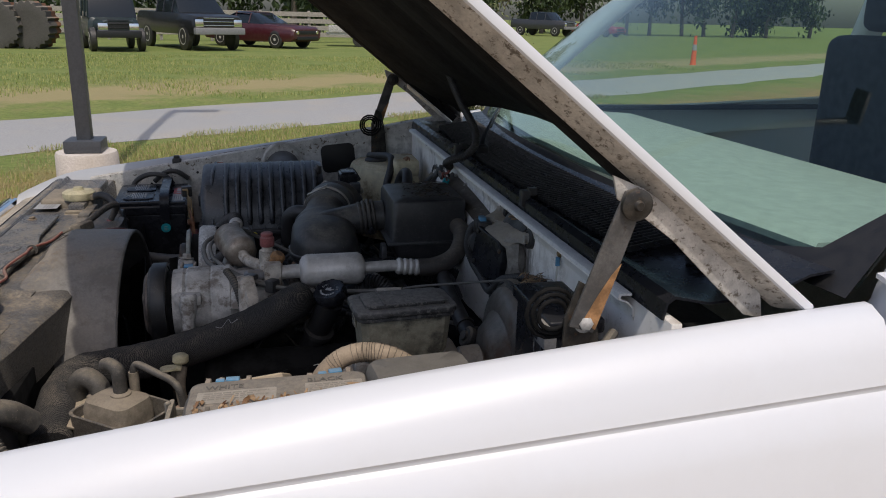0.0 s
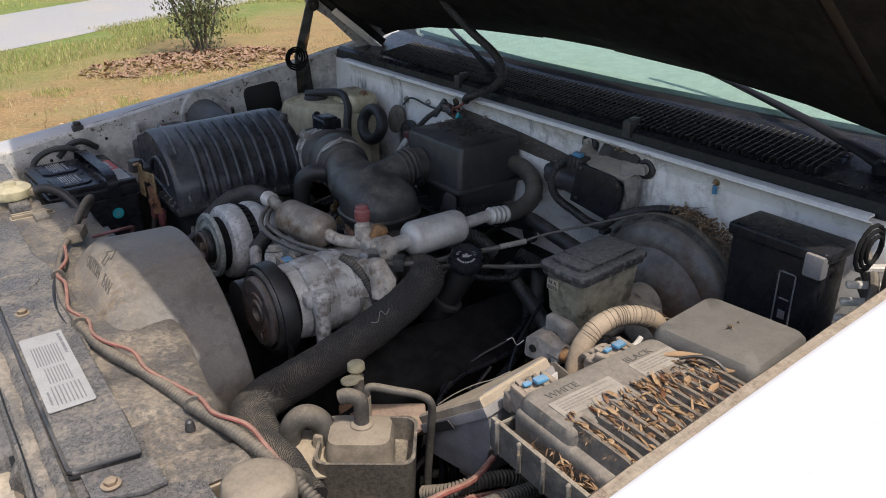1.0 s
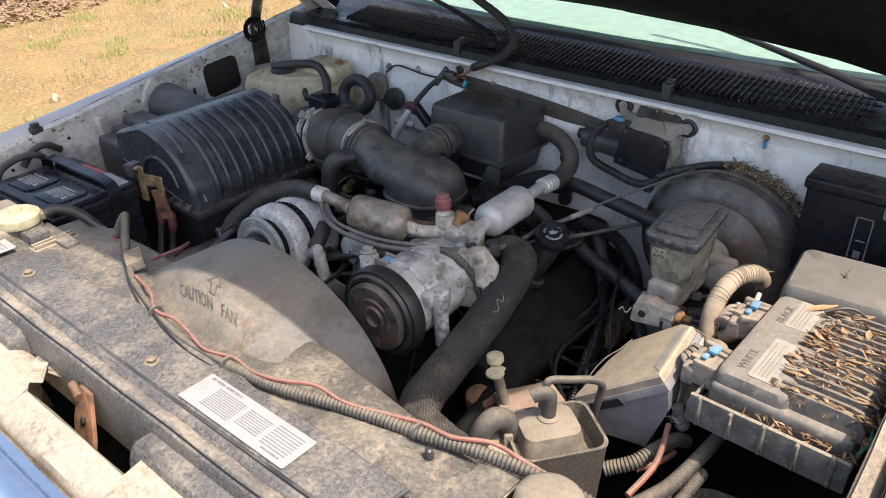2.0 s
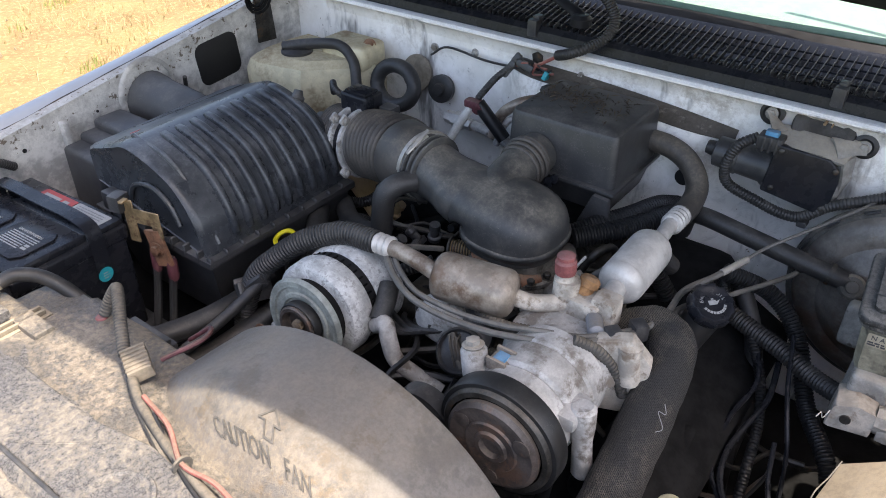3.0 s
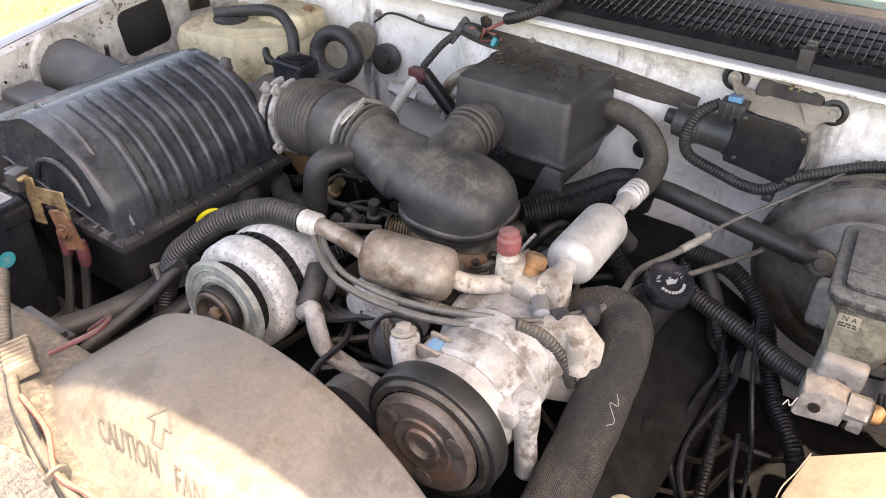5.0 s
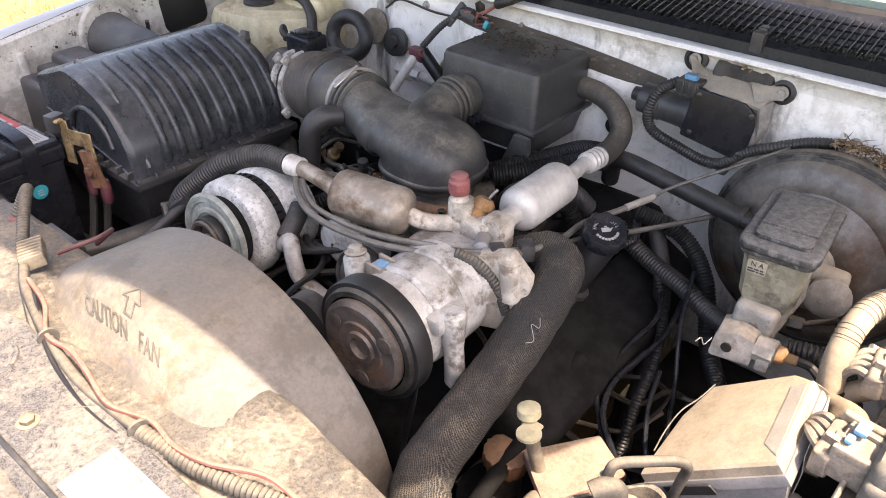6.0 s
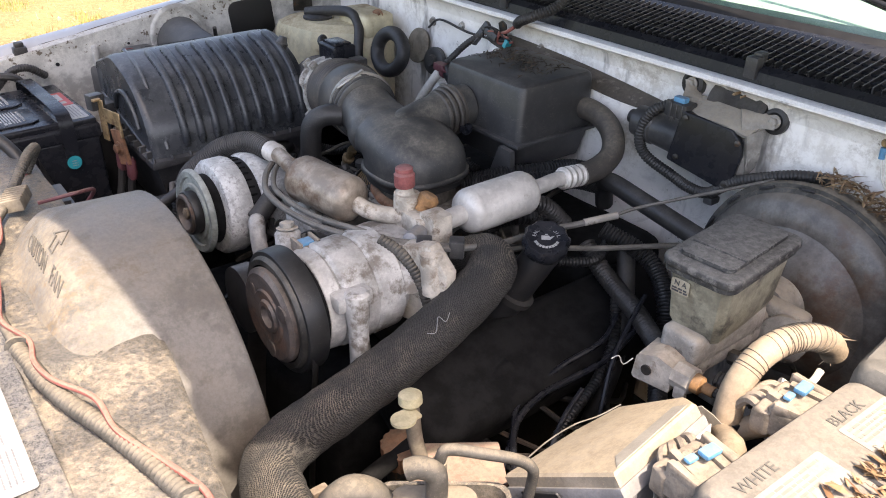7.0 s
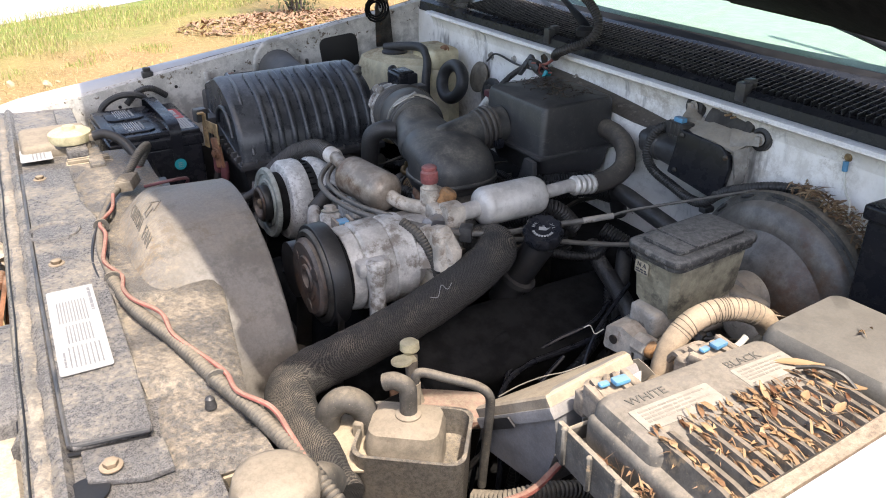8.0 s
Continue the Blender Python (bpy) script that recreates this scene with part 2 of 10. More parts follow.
CREAM = worn("cream_dusty_cap", (0.20, 0.17, 0.13), 0.85, dust=0.6, stain=0.25, dust_color=(0.31, 0.255, 0.19), spot=(0.15, 0.12, 0.09), spot_at=(0.6, 0.7), spot_scale=50.0)
GREY = worn("grey_plastic", (0.23, 0.23, 0.24), 0.55, dust=0.5, stain=0.15)
PCM = worn("dusty_cast_case", (0.125, 0.118, 0.108), 0.7, dust=0.6, stain=0.25, dust_color=(0.31, 0.265, 0.21), spot=(0.27, 0.23, 0.18), spot_at=(0.58, 0.7), spot_scale=45.0)
LABEL = worn("paper_label", (0.37, 0.37, 0.365), 0.6, dust=0.08, stain=0.05)
LABEL_TAN = worn("dusty_paper_label", (0.36, 0.32, 0.24), 0.7, dust=0.3, stain=0.1)
INK = plain("dark_ink", (0.05, 0.05, 0.055), 0.6)
INK_PALE = plain("pale_print", (0.17, 0.17, 0.175), 0.5)
RED = plain("red_plastic", (0.40, 0.05, 0.04), 0.45)
CRIMSON = worn("dull_crimson_plastic", (0.115, 0.034, 0.040), 0.55, dust=0.3, stain=0.3)
RED_FADED = worn("faded_red_plastic", (0.27, 0.082, 0.080), 0.6, dust=0.4, stain=0.3, dust_color=(0.33, 0.25, 0.22))
RED_DUSTY = worn("dusty_red_brown_paint", (0.25, 0.13, 0.105), 0.8, dust=0.7, stain=0.35, spot=(0.36, 0.28, 0.2), spot_at=(0.5, 0.64), spot_scale=40.0)
BOLT_DUSTY = worn("dust_browned_bolt", (0.20, 0.145, 0.095), 0.8, dust=0.6, stain=0.35)
RED_WIRE = worn("red_wire", (0.27, 0.085, 0.07), 0.7, dust=0.55, stain=0.25)
TEAL = plain("teal_sticker", (0.01, 0.32, 0.38), 0.4)
YELLOW = plain("yellow_plastic", (0.72, 0.60, 0.02), 0.4)
BLUE = worn("dusty_blue_plastic", (0.10, 0.30, 0.50), 0.5, dust=0.35, stain=0.15)
GREEN = plain("green_wire", (0.03, 0.25, 0.14), 0.5)
BRASS = worn("brass", (0.33, 0.225, 0.115), 0.5, metal=0.5, dust=0.3, stain=0.4, spot=(0.14, 0.07, 0.04), spot_at=(0.52, 0.66), spot_scale=60.0)
ORANGE_RUST = worn("rust_orange_paint", (0.33, 0.17, 0.07), 0.8, dust=0.3, stain=0.4)
CHROME = plain("chrome", (0.75, 0.76, 0.78), 0.08, 1.0, 0.03)
BLACK = plain("black_paint", (0.012, 0.012, 0.013), 0.5)
WIPER = plain("matt_black_wiper", (0.015, 0.015, 0.017), 0.5)
ALU_DUSTY = worn("dust_caked_alloy", (0.34, 0.32, 0.29), 0.75, metal=0.1, dust=0.75, stain=0.25, dust_color=(0.42, 0.36, 0.28), spot=(0.12, 0.105, 0.09), spot_at=(0.58, 0.70), spot_scale=40.0)
SANDY_ALU = worn("sandy_cast_alloy", (0.47, 0.425, 0.365), 0.75, dust=0.5, stain=0.3, dust_color=(0.50, 0.42, 0.32), spot=(0.20, 0.15, 0.11), spot_at=(0.50, 0.66), spot_scale=42.0, grit=0.15)
PCM_FIN = worn("dusty_fin_casting", (0.085, 0.080, 0.075), 0.6, dust=0.42, stain=0.35, dust_color=(0.36, 0.29, 0.21), spot=(0.24, 0.18, 0.12), spot_at=(0.55, 0.7), spot_scale=50.0)
TRAY = worn("dusty_tray_plastic", (0.12, 0.115, 0.105), 0.7, dust=0.75, stain=0.3, dust_color=(0.42, 0.35, 0.26), spot=(0.30, 0.21, 0.13), spot_at=(0.6, 0.72), spot_scale=45.0)
PLUG = worn("dust_caked_plug", (0.22, 0.185, 0.15), 0.9, dust=0.6, stain=0.35, dust_color=(0.41, 0.335, 0.255), spot=(0.11, 0.09, 0.075), spot_at=(0.54, 0.68), spot_scale=90.0)
RELAY = worn("sun_greyed_cover", (0.115, 0.11, 0.10), 0.6, dust=0.35, stain=0.12, dust_color=(0.24, 0.215, 0.18))
TAPE = worn("tan_harness_tape", (0.33, 0.255, 0.18), 0.85, dust=0.4, stain=0.2, dust_color=(0.41, 0.33, 0.235), spot=(0.20, 0.155, 0.105), spot_at=(0.56, 0.7), spot_scale=26.0)
TAPE_EDGE = worn("dark_tape_edge", (0.20, 0.165, 0.125), 0.9, dust=0.3, stain=0.3)
SANDY_LID = worn("sandy_lid", (0.30, 0.255, 0.20), 0.8, dust=0.95, stain=0.2, dust_color=(0.49, 0.385, 0.26), spot=(0.20, 0.16, 0.12), spot_at=(0.62, 0.74), spot_scale=30.0)
LABEL_DUSTY = worn("dust_stained_label", (0.31, 0.285, 0.245), 0.75, dust=0.4, stain=0.15, dust_color=(0.38, 0.33, 0.27), spot=(0.25, 0.22, 0.18), spot_at=(0.58, 0.7), spot_scale=70.0)
INK_FADED = plain("faded_print", (0.235, 0.212, 0.18), 0.7)
INK_GREY = plain("stamped_ink", (0.12, 0.112, 0.10), 0.7)
CABLE = worn("grey_cable_jacket", (0.11, 0.108, 0.102), 0.5, dust=0.35, stain=0.25)
HINGE = worn("dusty_grey_hinge_steel", (0.085, 0.082, 0.08), 0.6, dust=0.25, stain=0.3, spot=(0.05, 0.04, 0.032), spot_at=(0.58, 0.70), spot_scale=50.0)
ALU_CHALK = worn("chalky_cast_aluminium", (0.56, 0.56, 0.545), 0.7, dust=0.25, stain=0.25, dust_color=(0.40, 0.38, 0.34), spot=(0.36, 0.355, 0.34), spot_at=(0.5, 0.62), spot_scale=160.0, relief=0.5)
ELBOW = moulded("dusty_black_elbow", (0.045, 0.045, 0.045), 0.42, 0.62, (0.30, 0.27, 0.22), 0.2)
NEAR_FLANGE = crusted("rusty_sand_flange", (0.25, 0.19, 0.14), (0.46, 0.39, 0.30), 0.75, 110.0)
CLAMP = worn("dulled_clamp_steel", (0.46, 0.43, 0.39), 0.38, metal=0.6, dust=0.35, stain=0.2, grit=0.1)
BELLOWS = moulded("brown_dusted_bellows", (0.058, 0.052, 0.047), 0.50, 0.60, (0.31, 0.26, 0.20), 0.15)
BELT = moulded("smooth_black_belt", (0.016, 0.016, 0.0165), 0.45, 0.12, scuff=0.1)
SEAM = worn("bare_white_seam", (0.86, 0.86, 0.86), 0.6, dust=0.1, stain=0.06)
# dark brown that stands for the shade on the firewall fold
FOLD_SHADE = worn("brown_fold_shade", (0.055, 0.047, 0.040), 0.8, dust=0.5, stain=0.4, dust_color=(0.16, 0.13, 0.10), spot=(0.25, 0.22, 0.19), spot_at=(0.58, 0.70), spot_scale=24.0)
THROTTLE = worn("stained_throttle_alloy", (0.20, 0.185, 0.165), 0.6, metal=0.2, dust=0.3, stain=0.4, spot=(0.08, 0.065, 0.05), spot_at=(0.5, 0.64), spot_scale=40.0)
LEAVES = leaf_material("dry_leaf_litter", (0.10, 0.05, 0.025), (0.36, 0.25, 0.14))
CAP_YELLOW = worn("yellowed_cap", (0.52, 0.47, 0.30), 0.6, dust=0.35, stain=0.2)
TRIM = worn("grey_dash_vinyl", (0.43, 0.475, 0.45), 0.6, dust=0.1, stain=0.08)
SEAT = worn("dark_seat_cloth", (0.03, 0.034, 0.045), 0.9, dust=0.05, stain=0.25)
WHITE_PLASTIC = worn("white_plastic", (0.66, 0.64, 0.58), 0.5, dust=0.3, stain=0.1)


def braid(name):
    """A woven sleeve: two crossing sets of fine threads, rubbed pale on top."""
    n = Nodes(name)
    sets = []
    for turn in (0.9, -0.7):
        way = n.t.nodes.new("ShaderNodeMapping")
        way.inputs["Rotation"].default_value = (0.5 * turn, 0.35, turn)
        n.put(n.geo.outputs["Position"], way.inputs["Vector"])
        wave = n.t.nodes.new("ShaderNodeTexWave")
        wave.inputs["Scale"].default_value = 185.0
        wave.inputs["Distortion"].default_value = 4.5
        wave.inputs["Detail"].default_value = 3.0
        wave.inputs["Detail Scale"].default_value = 2.0
        n.put(way.outputs["Vector"], wave.inputs["Vector"])
        sets.append(wave.outputs["Fac"])
    weave = n.math("MAXIMUM", sets[0], n.math("MULTIPLY", sets[1], 0.8))
    color = n.mix(n.ramp(weave, 0.35, 0.95), (0.010, 0.010, 0.010), (0.056, 0.053, 0.050))
    settled = n.math("MULTIPLY", n.up(0.2, 0.9), n.ramp(n.noise(14.0, 6.0, 0.7), 0.40, 0.66))
    color = n.mix(n.math("MULTIPLY", n.math("MULTIPLY", settled, 0.60), n.ramp(weave, 0.5, 1.0)), color, DUST)
    n.bump(n.math("ADD", weave, n.noise(160.0, 3.0, 0.7)), 0.7, 0.0015)
    return n.done(color, 0.9)


BRAID = braid("braided_sleeve")


def glass(name, tint=(0.80, 0.90, 0.86), rough=0.0):
    """Clear glass with a mirror gloss that grows towards grazing view."""
    n = Nodes(name)
    t, g = n.t.nodes.new("ShaderNodeBsdfTransparent"), n.t.nodes.new("ShaderNodeBsdfGlossy")
    mixer, face = n.t.nodes.new("ShaderNodeMixShader"), n.t.nodes.new("ShaderNodeLayerWeight")
    t.inputs[0].default_value = (*tint, 1)
    g.inputs["Roughness"].default_value = rough
    face.inputs[0].default_value = 0.5
    n.put(n.math("ADD", n.math("MULTIPLY", n.math("POWER", face.outputs[1], 5.0), 0.9), 0.035), mixer.inputs[0])
    n.put(t.outputs[0], mixer.inputs[1])
    n.put(g.outputs[0], mixer.inputs[2])
    n.put(mixer.outputs[0], n.t.nodes["Material Output"].inputs[0])
    return n.m


SNORKEL = moulded("grey_dusted_snorkel", (0.060, 0.059, 0.058), 0.55, 0.5, (0.22, 0.205, 0.185), 0.3)
FAN_RING = worn("green_grey_ring", (0.27, 0.29, 0.265), 0.6, dust=0.35, stain=0.3, dust_color=(0.36, 0.35, 0.31))
GLASS = glass("tinted_windscreen")
CAR_GLASS = plain("dark_car_glass", (0.012, 0.016, 0.02), 0.08, 0.0, 0.1)


def ground_material(name):
    n = Nodes(name)
    grass = n.mix(n.ramp(n.noise(0.8, 6.0, 0.7), 0.35, 0.65), (0.151, 0.202, 0.039), (0.245, 0.260, 0.070))
    grass = n.mix(n.ramp(n.noise(11.0, 5.0, 0.7), 0.35, 0.7), grass, (0.113, 0.155, 0.033))
    dirt = n.mix(n.ramp(n.noise(3.0, 6.0, 0.7), 0.35, 0.65), (0.300, 0.190, 0.080), (0.215, 0.140, 0.058))
    dirt = n.mix(n.ramp(n.noise(30.0, 6.0, 0.75), 0.5, 0.62), dirt, (0.385, 0.275, 0.130))
    straw = n.mix(n.ramp(n.noise(20.0, 4.0, 0.7), 0.4, 0.6), (0.279, 0.230, 0.098), (0.197, 0.180, 0.066))
    sep = n.t.nodes.new("ShaderNodeSeparateXYZ")
    n.put(n.geo.outputs["Position"], sep.inputs[0])
    # distance from the truck across the verge, along the way square to the path
    across = n.math("ADD", n.math("MULTIPLY", sep.outputs[0], -0.54), n.math("MULTIPLY", sep.outputs[1], 0.84))
    wob = n.math("ADD", across, n.math("MULTIPLY", n.math("SUBTRACT", n.noise(0.9, 5.0, 0.65), 0.5), 3.5))
    color = n.mix(n.ramp(wob, 4.9, 7.2), dirt, grass)
    bare = n.math("MULTIPLY", n.ramp(n.noise(1.4, 5.0, 0.7), 0.50, 0.62), n.ramp(wob, 20.0, 13.0))
    color = n.mix(n.math("MULTIPLY", bare, 0.5), color, straw)
    strip = n.math("MULTIPLY", n.ramp(wob, 11.5, 12.5), n.ramp(wob, 15.5, 13.5))
    color = n.mix(n.math("MULTIPLY", strip, 0.75), color, (0.344, 0.271, 0.139))
    n.bump(n.noise(25.0, 6.0, 0.7), 0.6, 0.03)
    return n.done(color, 0.95)


GROUND = ground_material("dirt_and_grass")


def gravel_material(name, a=(0.40, 0.40, 0.40), b=(0.54, 0.53, 0.51)):
    n = Nodes(name)
    color = n.mix(n.ramp(n.noise(60.0, 4.0, 0.7), 0.35, 0.65), a, b)
    color = n.mix(n.math("MULTIPLY", n.ramp(n.noise(1.2, 4.0), 0.45, 0.75), 0.4), color, (0.42, 0.36, 0.27))
    n.bump(n.noise(70.0, 3.0), 0.6, 0.01)
    return n.done(color, 0.95)


GRAVEL = gravel_material("pale_gravel", (0.27, 0.27, 0.27), (0.39, 0.385, 0.37))
CONCRETE = gravel_material("painted_concrete", (0.58, 0.52, 0.47), (0.68, 0.62, 0.57))
MULCH = worn("red_brown_mulch", (0.27, 0.155, 0.095), 0.95, dust=0.3, stain=0.5)


DARK_LITTER = leaf_material("dark_leaf_crumbs", (0.022, 0.016, 0.011), (0.13, 0.095, 0.06))
# white paint with dust film, also darkened to paint in the hood's shade
SHADED_DUSTY_WHITE = car_paint("shaded_dusty_white_body_paint", (0.40, 0.41, 0.425), 0.34)
GRASS = leaf_material("grass_blades", (0.16, 0.23, 0.045), (0.42, 0.40, 0.15))
STRAW = leaf_material("dry_grass_blades", (0.44, 0.34, 0.18), (0.29, 0.255, 0.11))
FOLIAGE = leaf_material("bush_leaves", (0.05, 0.08, 0.025), (0.19, 0.21, 0.09))
TREES = leaf_material("tree_leaves", (0.018, 0.035, 0.012), (0.06, 0.09, 0.03))
LITTER = leaf_material("dry_needles", (0.13, 0.055, 0.025), (0.40, 0.27, 0.15))
SLAT = worn("dusty_cowl_slat", (0.030, 0.030, 0.031), 0.30, dust=0.35, stain=0.2, dust_color=(0.40, 0.39, 0.37))
BARK = worn("grey_bark", (0.12, 0.10, 0.085), 0.9, dust=0.2, stain=0.3)
POST = plain("dark_grey_post_paint", (0.06, 0.065, 0.075), 0.45)
FENCE = worn("weathered_fence_boards", (0.34, 0.31, 0.27), 0.9, dust=0.2, stain=0.25)
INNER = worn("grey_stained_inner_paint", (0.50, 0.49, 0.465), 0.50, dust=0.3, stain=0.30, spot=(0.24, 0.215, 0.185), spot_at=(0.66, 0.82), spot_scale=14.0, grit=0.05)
for dull in (PLASTIC_CLEAN, SLAT, WIPER, SHADE_IRON, LINER):
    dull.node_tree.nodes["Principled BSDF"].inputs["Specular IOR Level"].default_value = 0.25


# ---- mesh builders ----
def top_of(ob):
    while ob.parent:
        ob = ob.parent
    return ob


def thing(name, loc, label, category, group="", kind=""):
    """An empty at a thing's base that carries its parts."""
    ob = new(name)
    ob.empty_display_size = 0.02
    ob.location = loc
    return tagged(ob, label, category, group, kind)


def part(name, bm, material, parent=None, label="", smooth=40):
    """Links a bmesh, modelled in the world's metres, as one mesh under a thing or a part."""
    bmesh.ops.recalc_face_normals(bm, faces=bm.faces)
    if parent is not None:
        bmesh.ops.translate(bm, verts=bm.verts, vec=-top_of(parent).location)
    me = bpy.data.meshes.new(name)
    bm.to_mesh(me)
    bm.free()
    me.materials.append(material)
    if smooth:
        me.shade_smooth()
        me.set_sharp_from_angle(angle=radians(smooth))
    ob = new(name, me)
    if parent is not None:
        ob.parent = parent
    return tagged(ob, label)


def lone(name, bm, material, label, category, group="", kind="", smooth=40):
    return tagged(part(name, bm, material, None, "", smooth), label, category, group, kind)


def box(x0, x1, y0, y1, z0, z1, bevel=0.004, seg=2, m=None):
    bm = bmesh.new()
    bmesh.ops.create_cube(bm, size=1.0)
    for v in bm.verts:
        v.co = ((x0 + x1) / 2 + v.co.x * (x1 - x0), (y0 + y1) / 2 + v.co.y * (y1 - y0), (z0 + z1) / 2 + v.co.z * (z1 - z0))
    if bevel:
        bmesh.ops.bevel(bm, geom=bm.edges[:], offset=bevel, segments=seg, affect="EDGES", profile=0.6)
    if m is not None:
        bm.transform(m)
    return bm


def join(*bms):
    """Joins bmeshes into the first."""
    a = bms[0]
    for b in bms[1:]:
        me = bpy.data.meshes.new("tmp")
        b.to_mesh(me)
        a.from_mesh(me)
        bpy.data.meshes.remove(me)
        b.free()
    return a


def spline(pts, sub=6):
    """Points on a smooth curve through pts."""
    p = [Vector(q) for q in pts]
    if len(p) < 3:
        return [p[0].lerp(p[-1], i / sub) for i in range(sub + 1)]
    p = [2 * p[0] - p[1]] + p + [2 * p[-1] - p[-2]]
    out = []
    for i in range(1, len(p) - 2):
        a, b, c, d = p[i - 1 : i + 3]
        for k in range(sub):
            t = k / sub
            out.append(0.5 * (2 * b + (c - a) * t + (2 * a - 5 * b + 4 * c - d) * t * t + (3 * b - a - 3 * c + d) * t ** 3))
    return out + [p[-2]]


def even(pts, step):
    """Points at even steps along a polyline."""
    out, rest = [pts[0].copy()], step
    for a, b in zip(pts, pts[1:]):
        d = (b - a).length
        at = rest
        while at <= d:
            out.append(a.lerp(b, at / d))
            at += step
        rest = at - d
    return out


def sweep(pts, radii, seg=12, caps=True, squash=1.0):
    """A tube through pts with a radius at each point."""
    bm = bmesh.new()
    tan = [(pts[min(i + 1, len(pts) - 1)] - pts[max(i - 1, 0)]).normalized() for i in range(len(pts))]
    side = tan[0].orthogonal().normalized()
    rings = []
    for p, t, r in zip(pts, tan, radii):
        side = (side - t * side.dot(t)).normalized()
        other = t.cross(side)
        rings.append([bm.verts.new(p + r * (math.cos(a) * side + squash * math.sin(a) * other)) for a in (2 * math.pi * k / seg for k in range(seg))])
    for a, b in zip(rings, rings[1:]):
        for k in range(seg):
            bm.faces.new((a[k], a[(k + 1) % seg], b[(k + 1) % seg], b[k]))
    if caps:
        bm.faces.new(rings[0][::-1])
        bm.faces.new(rings[-1])
    return bm


def tube(pts, r, seg=12, sub=6, wobble=0.0):
    p = spline(pts, sub)
    radii = [r * (1 + wobble * math.sin(i * 1.7) * math.cos(i * 0.6)) for i in range(len(p))]
    return sweep(p, radii, seg)


def ribbed(pts, r, pitch=0.005, depth=0.12, seg=10, sub=8):
    """A corrugated tube: each rib is three rings."""
    p = even(spline(pts, sub), pitch / 3)
    return sweep(p, [r * (1 - depth if i % 3 == 0 else 1 + (0.02 if i % 3 == 1 else 0)) for i in range(len(p))], seg)


def axis_matrix(at, way):
    """A pose at a place whose z axis points along way."""
    return Matrix.Translation(at) @ Vector(way).to_track_quat("Z", "Y").to_matrix().to_4x4()


def lathe(profile, at, way, seg=28, sides=None, caps=True):
    """Turns (along, radius) pairs round an axis. sides: a function of the angle and the step that scales the radius."""
    bm = bmesh.new()
    m = axis_matrix(at, way)
    rings = []
    for i, (h, r) in enumerate(profile):
        ring = []
        for k in range(seg):
            a = 2 * math.pi * k / seg
            q = r * (sides(a, i) if sides else 1.0)
            ring.append(bm.verts.new(m @ Vector((q * math.cos(a), q * math.sin(a), h))))
        rings.append(ring)
    for a, b in zip(rings, rings[1:]):
        for k in range(seg):
            bm.faces.new((a[k], a[(k + 1) % seg], b[(k + 1) % seg], b[k]))
    if caps:
        bm.faces.new(rings[0][::-1])
        bm.faces.new(rings[-1])
    return bm


def loft(rings, closed=True, caps=True):
    bm = bmesh.new()
    rows = [[bm.verts.new(p) for p in ring] for ring in rings]
    n = len(rows[0])
    for a, b in zip(rows, rows[1:]):
        for k in range(n if closed else n - 1):
            bm.faces.new((a[k], a[(k + 1) % n], b[(k + 1) % n], b[k]))
    if closed and caps:
        bm.faces.new(rows[0][::-1])
        bm.faces.new(rows[-1])
    return bm


def sheet(rows, thick=0.002):
    """A grid of points as a sheet with thickness."""
    bm = loft(rows, closed=False)
    bmesh.ops.recalc_face_normals(bm, faces=bm.faces)
    bmesh.ops.solidify(bm, geom=bm.faces[:], thickness=thick)
    return bm


def prism(poly, m, h, bevel=0.0, seg=2):
    """A polygon in the pose's xy plane, thickened by h along its z."""
    bm = bmesh.new()
    a = [bm.verts.new(m @ Vector((x, y, 0))) for x, y in poly]
    b = [bm.verts.new(m @ Vector((x, y, h))) for x, y in poly]
    n = len(poly)
    bm.faces.new(a[::-1])
    bm.faces.new(b)
    for k in range(n):
        bm.faces.new((a[k], a[(k + 1) % n], b[(k + 1) % n], b[k]))
    if bevel:
        bmesh.ops.recalc_face_normals(bm, faces=bm.faces)
        bmesh.ops.bevel(bm, geom=bm.edges[:], offset=bevel, segments=seg, affect="EDGES", profile=0.6)
    return bm


def jitter(bm, amount, seed=3):
    """Pushes every vertex a little, for crumpled and caked shapes."""
    rnd_j = random.Random(seed)
    for v in bm.verts:
        v.co += Vector((rnd_j.uniform(-1, 1), rnd_j.uniform(-1, 1), rnd_j.uniform(-1, 1))) * amount
    return bm


def rounded(w, d, r, seg=5):
    """A rounded rectangle's corners, centred."""
    out = []
    for cx, cy, a0 in ((w / 2 - r, d / 2 - r, 0), (-w / 2 + r, d / 2 - r, 90), (-w / 2 + r, -d / 2 + r, 180), (w / 2 - r, -d / 2 + r, 270)):
        for k in range(seg + 1):
            a = radians(a0 + 90 * k / seg)
            out.append((cx + r * math.cos(a), cy + r * math.sin(a)))
    return out


def hexagon(at, way, r, h, seg=6):
    return lathe([(0, r * 0.94), (h * 0.1, r), (h * 0.85, r), (h, r * 0.8)], at, way, seg)


def bolt(at, way, r=0.007, h=0.006):
    """A bolt's hexagon on a washer."""
    w = Vector(way).normalized()
    return join(lathe([(0, r * 1.5), (0.0012, r * 1.5), (0.0016, r * 1.4)], at, way, 16), hexagon(Vector(at) + 0.0014 * w, way, r, h))


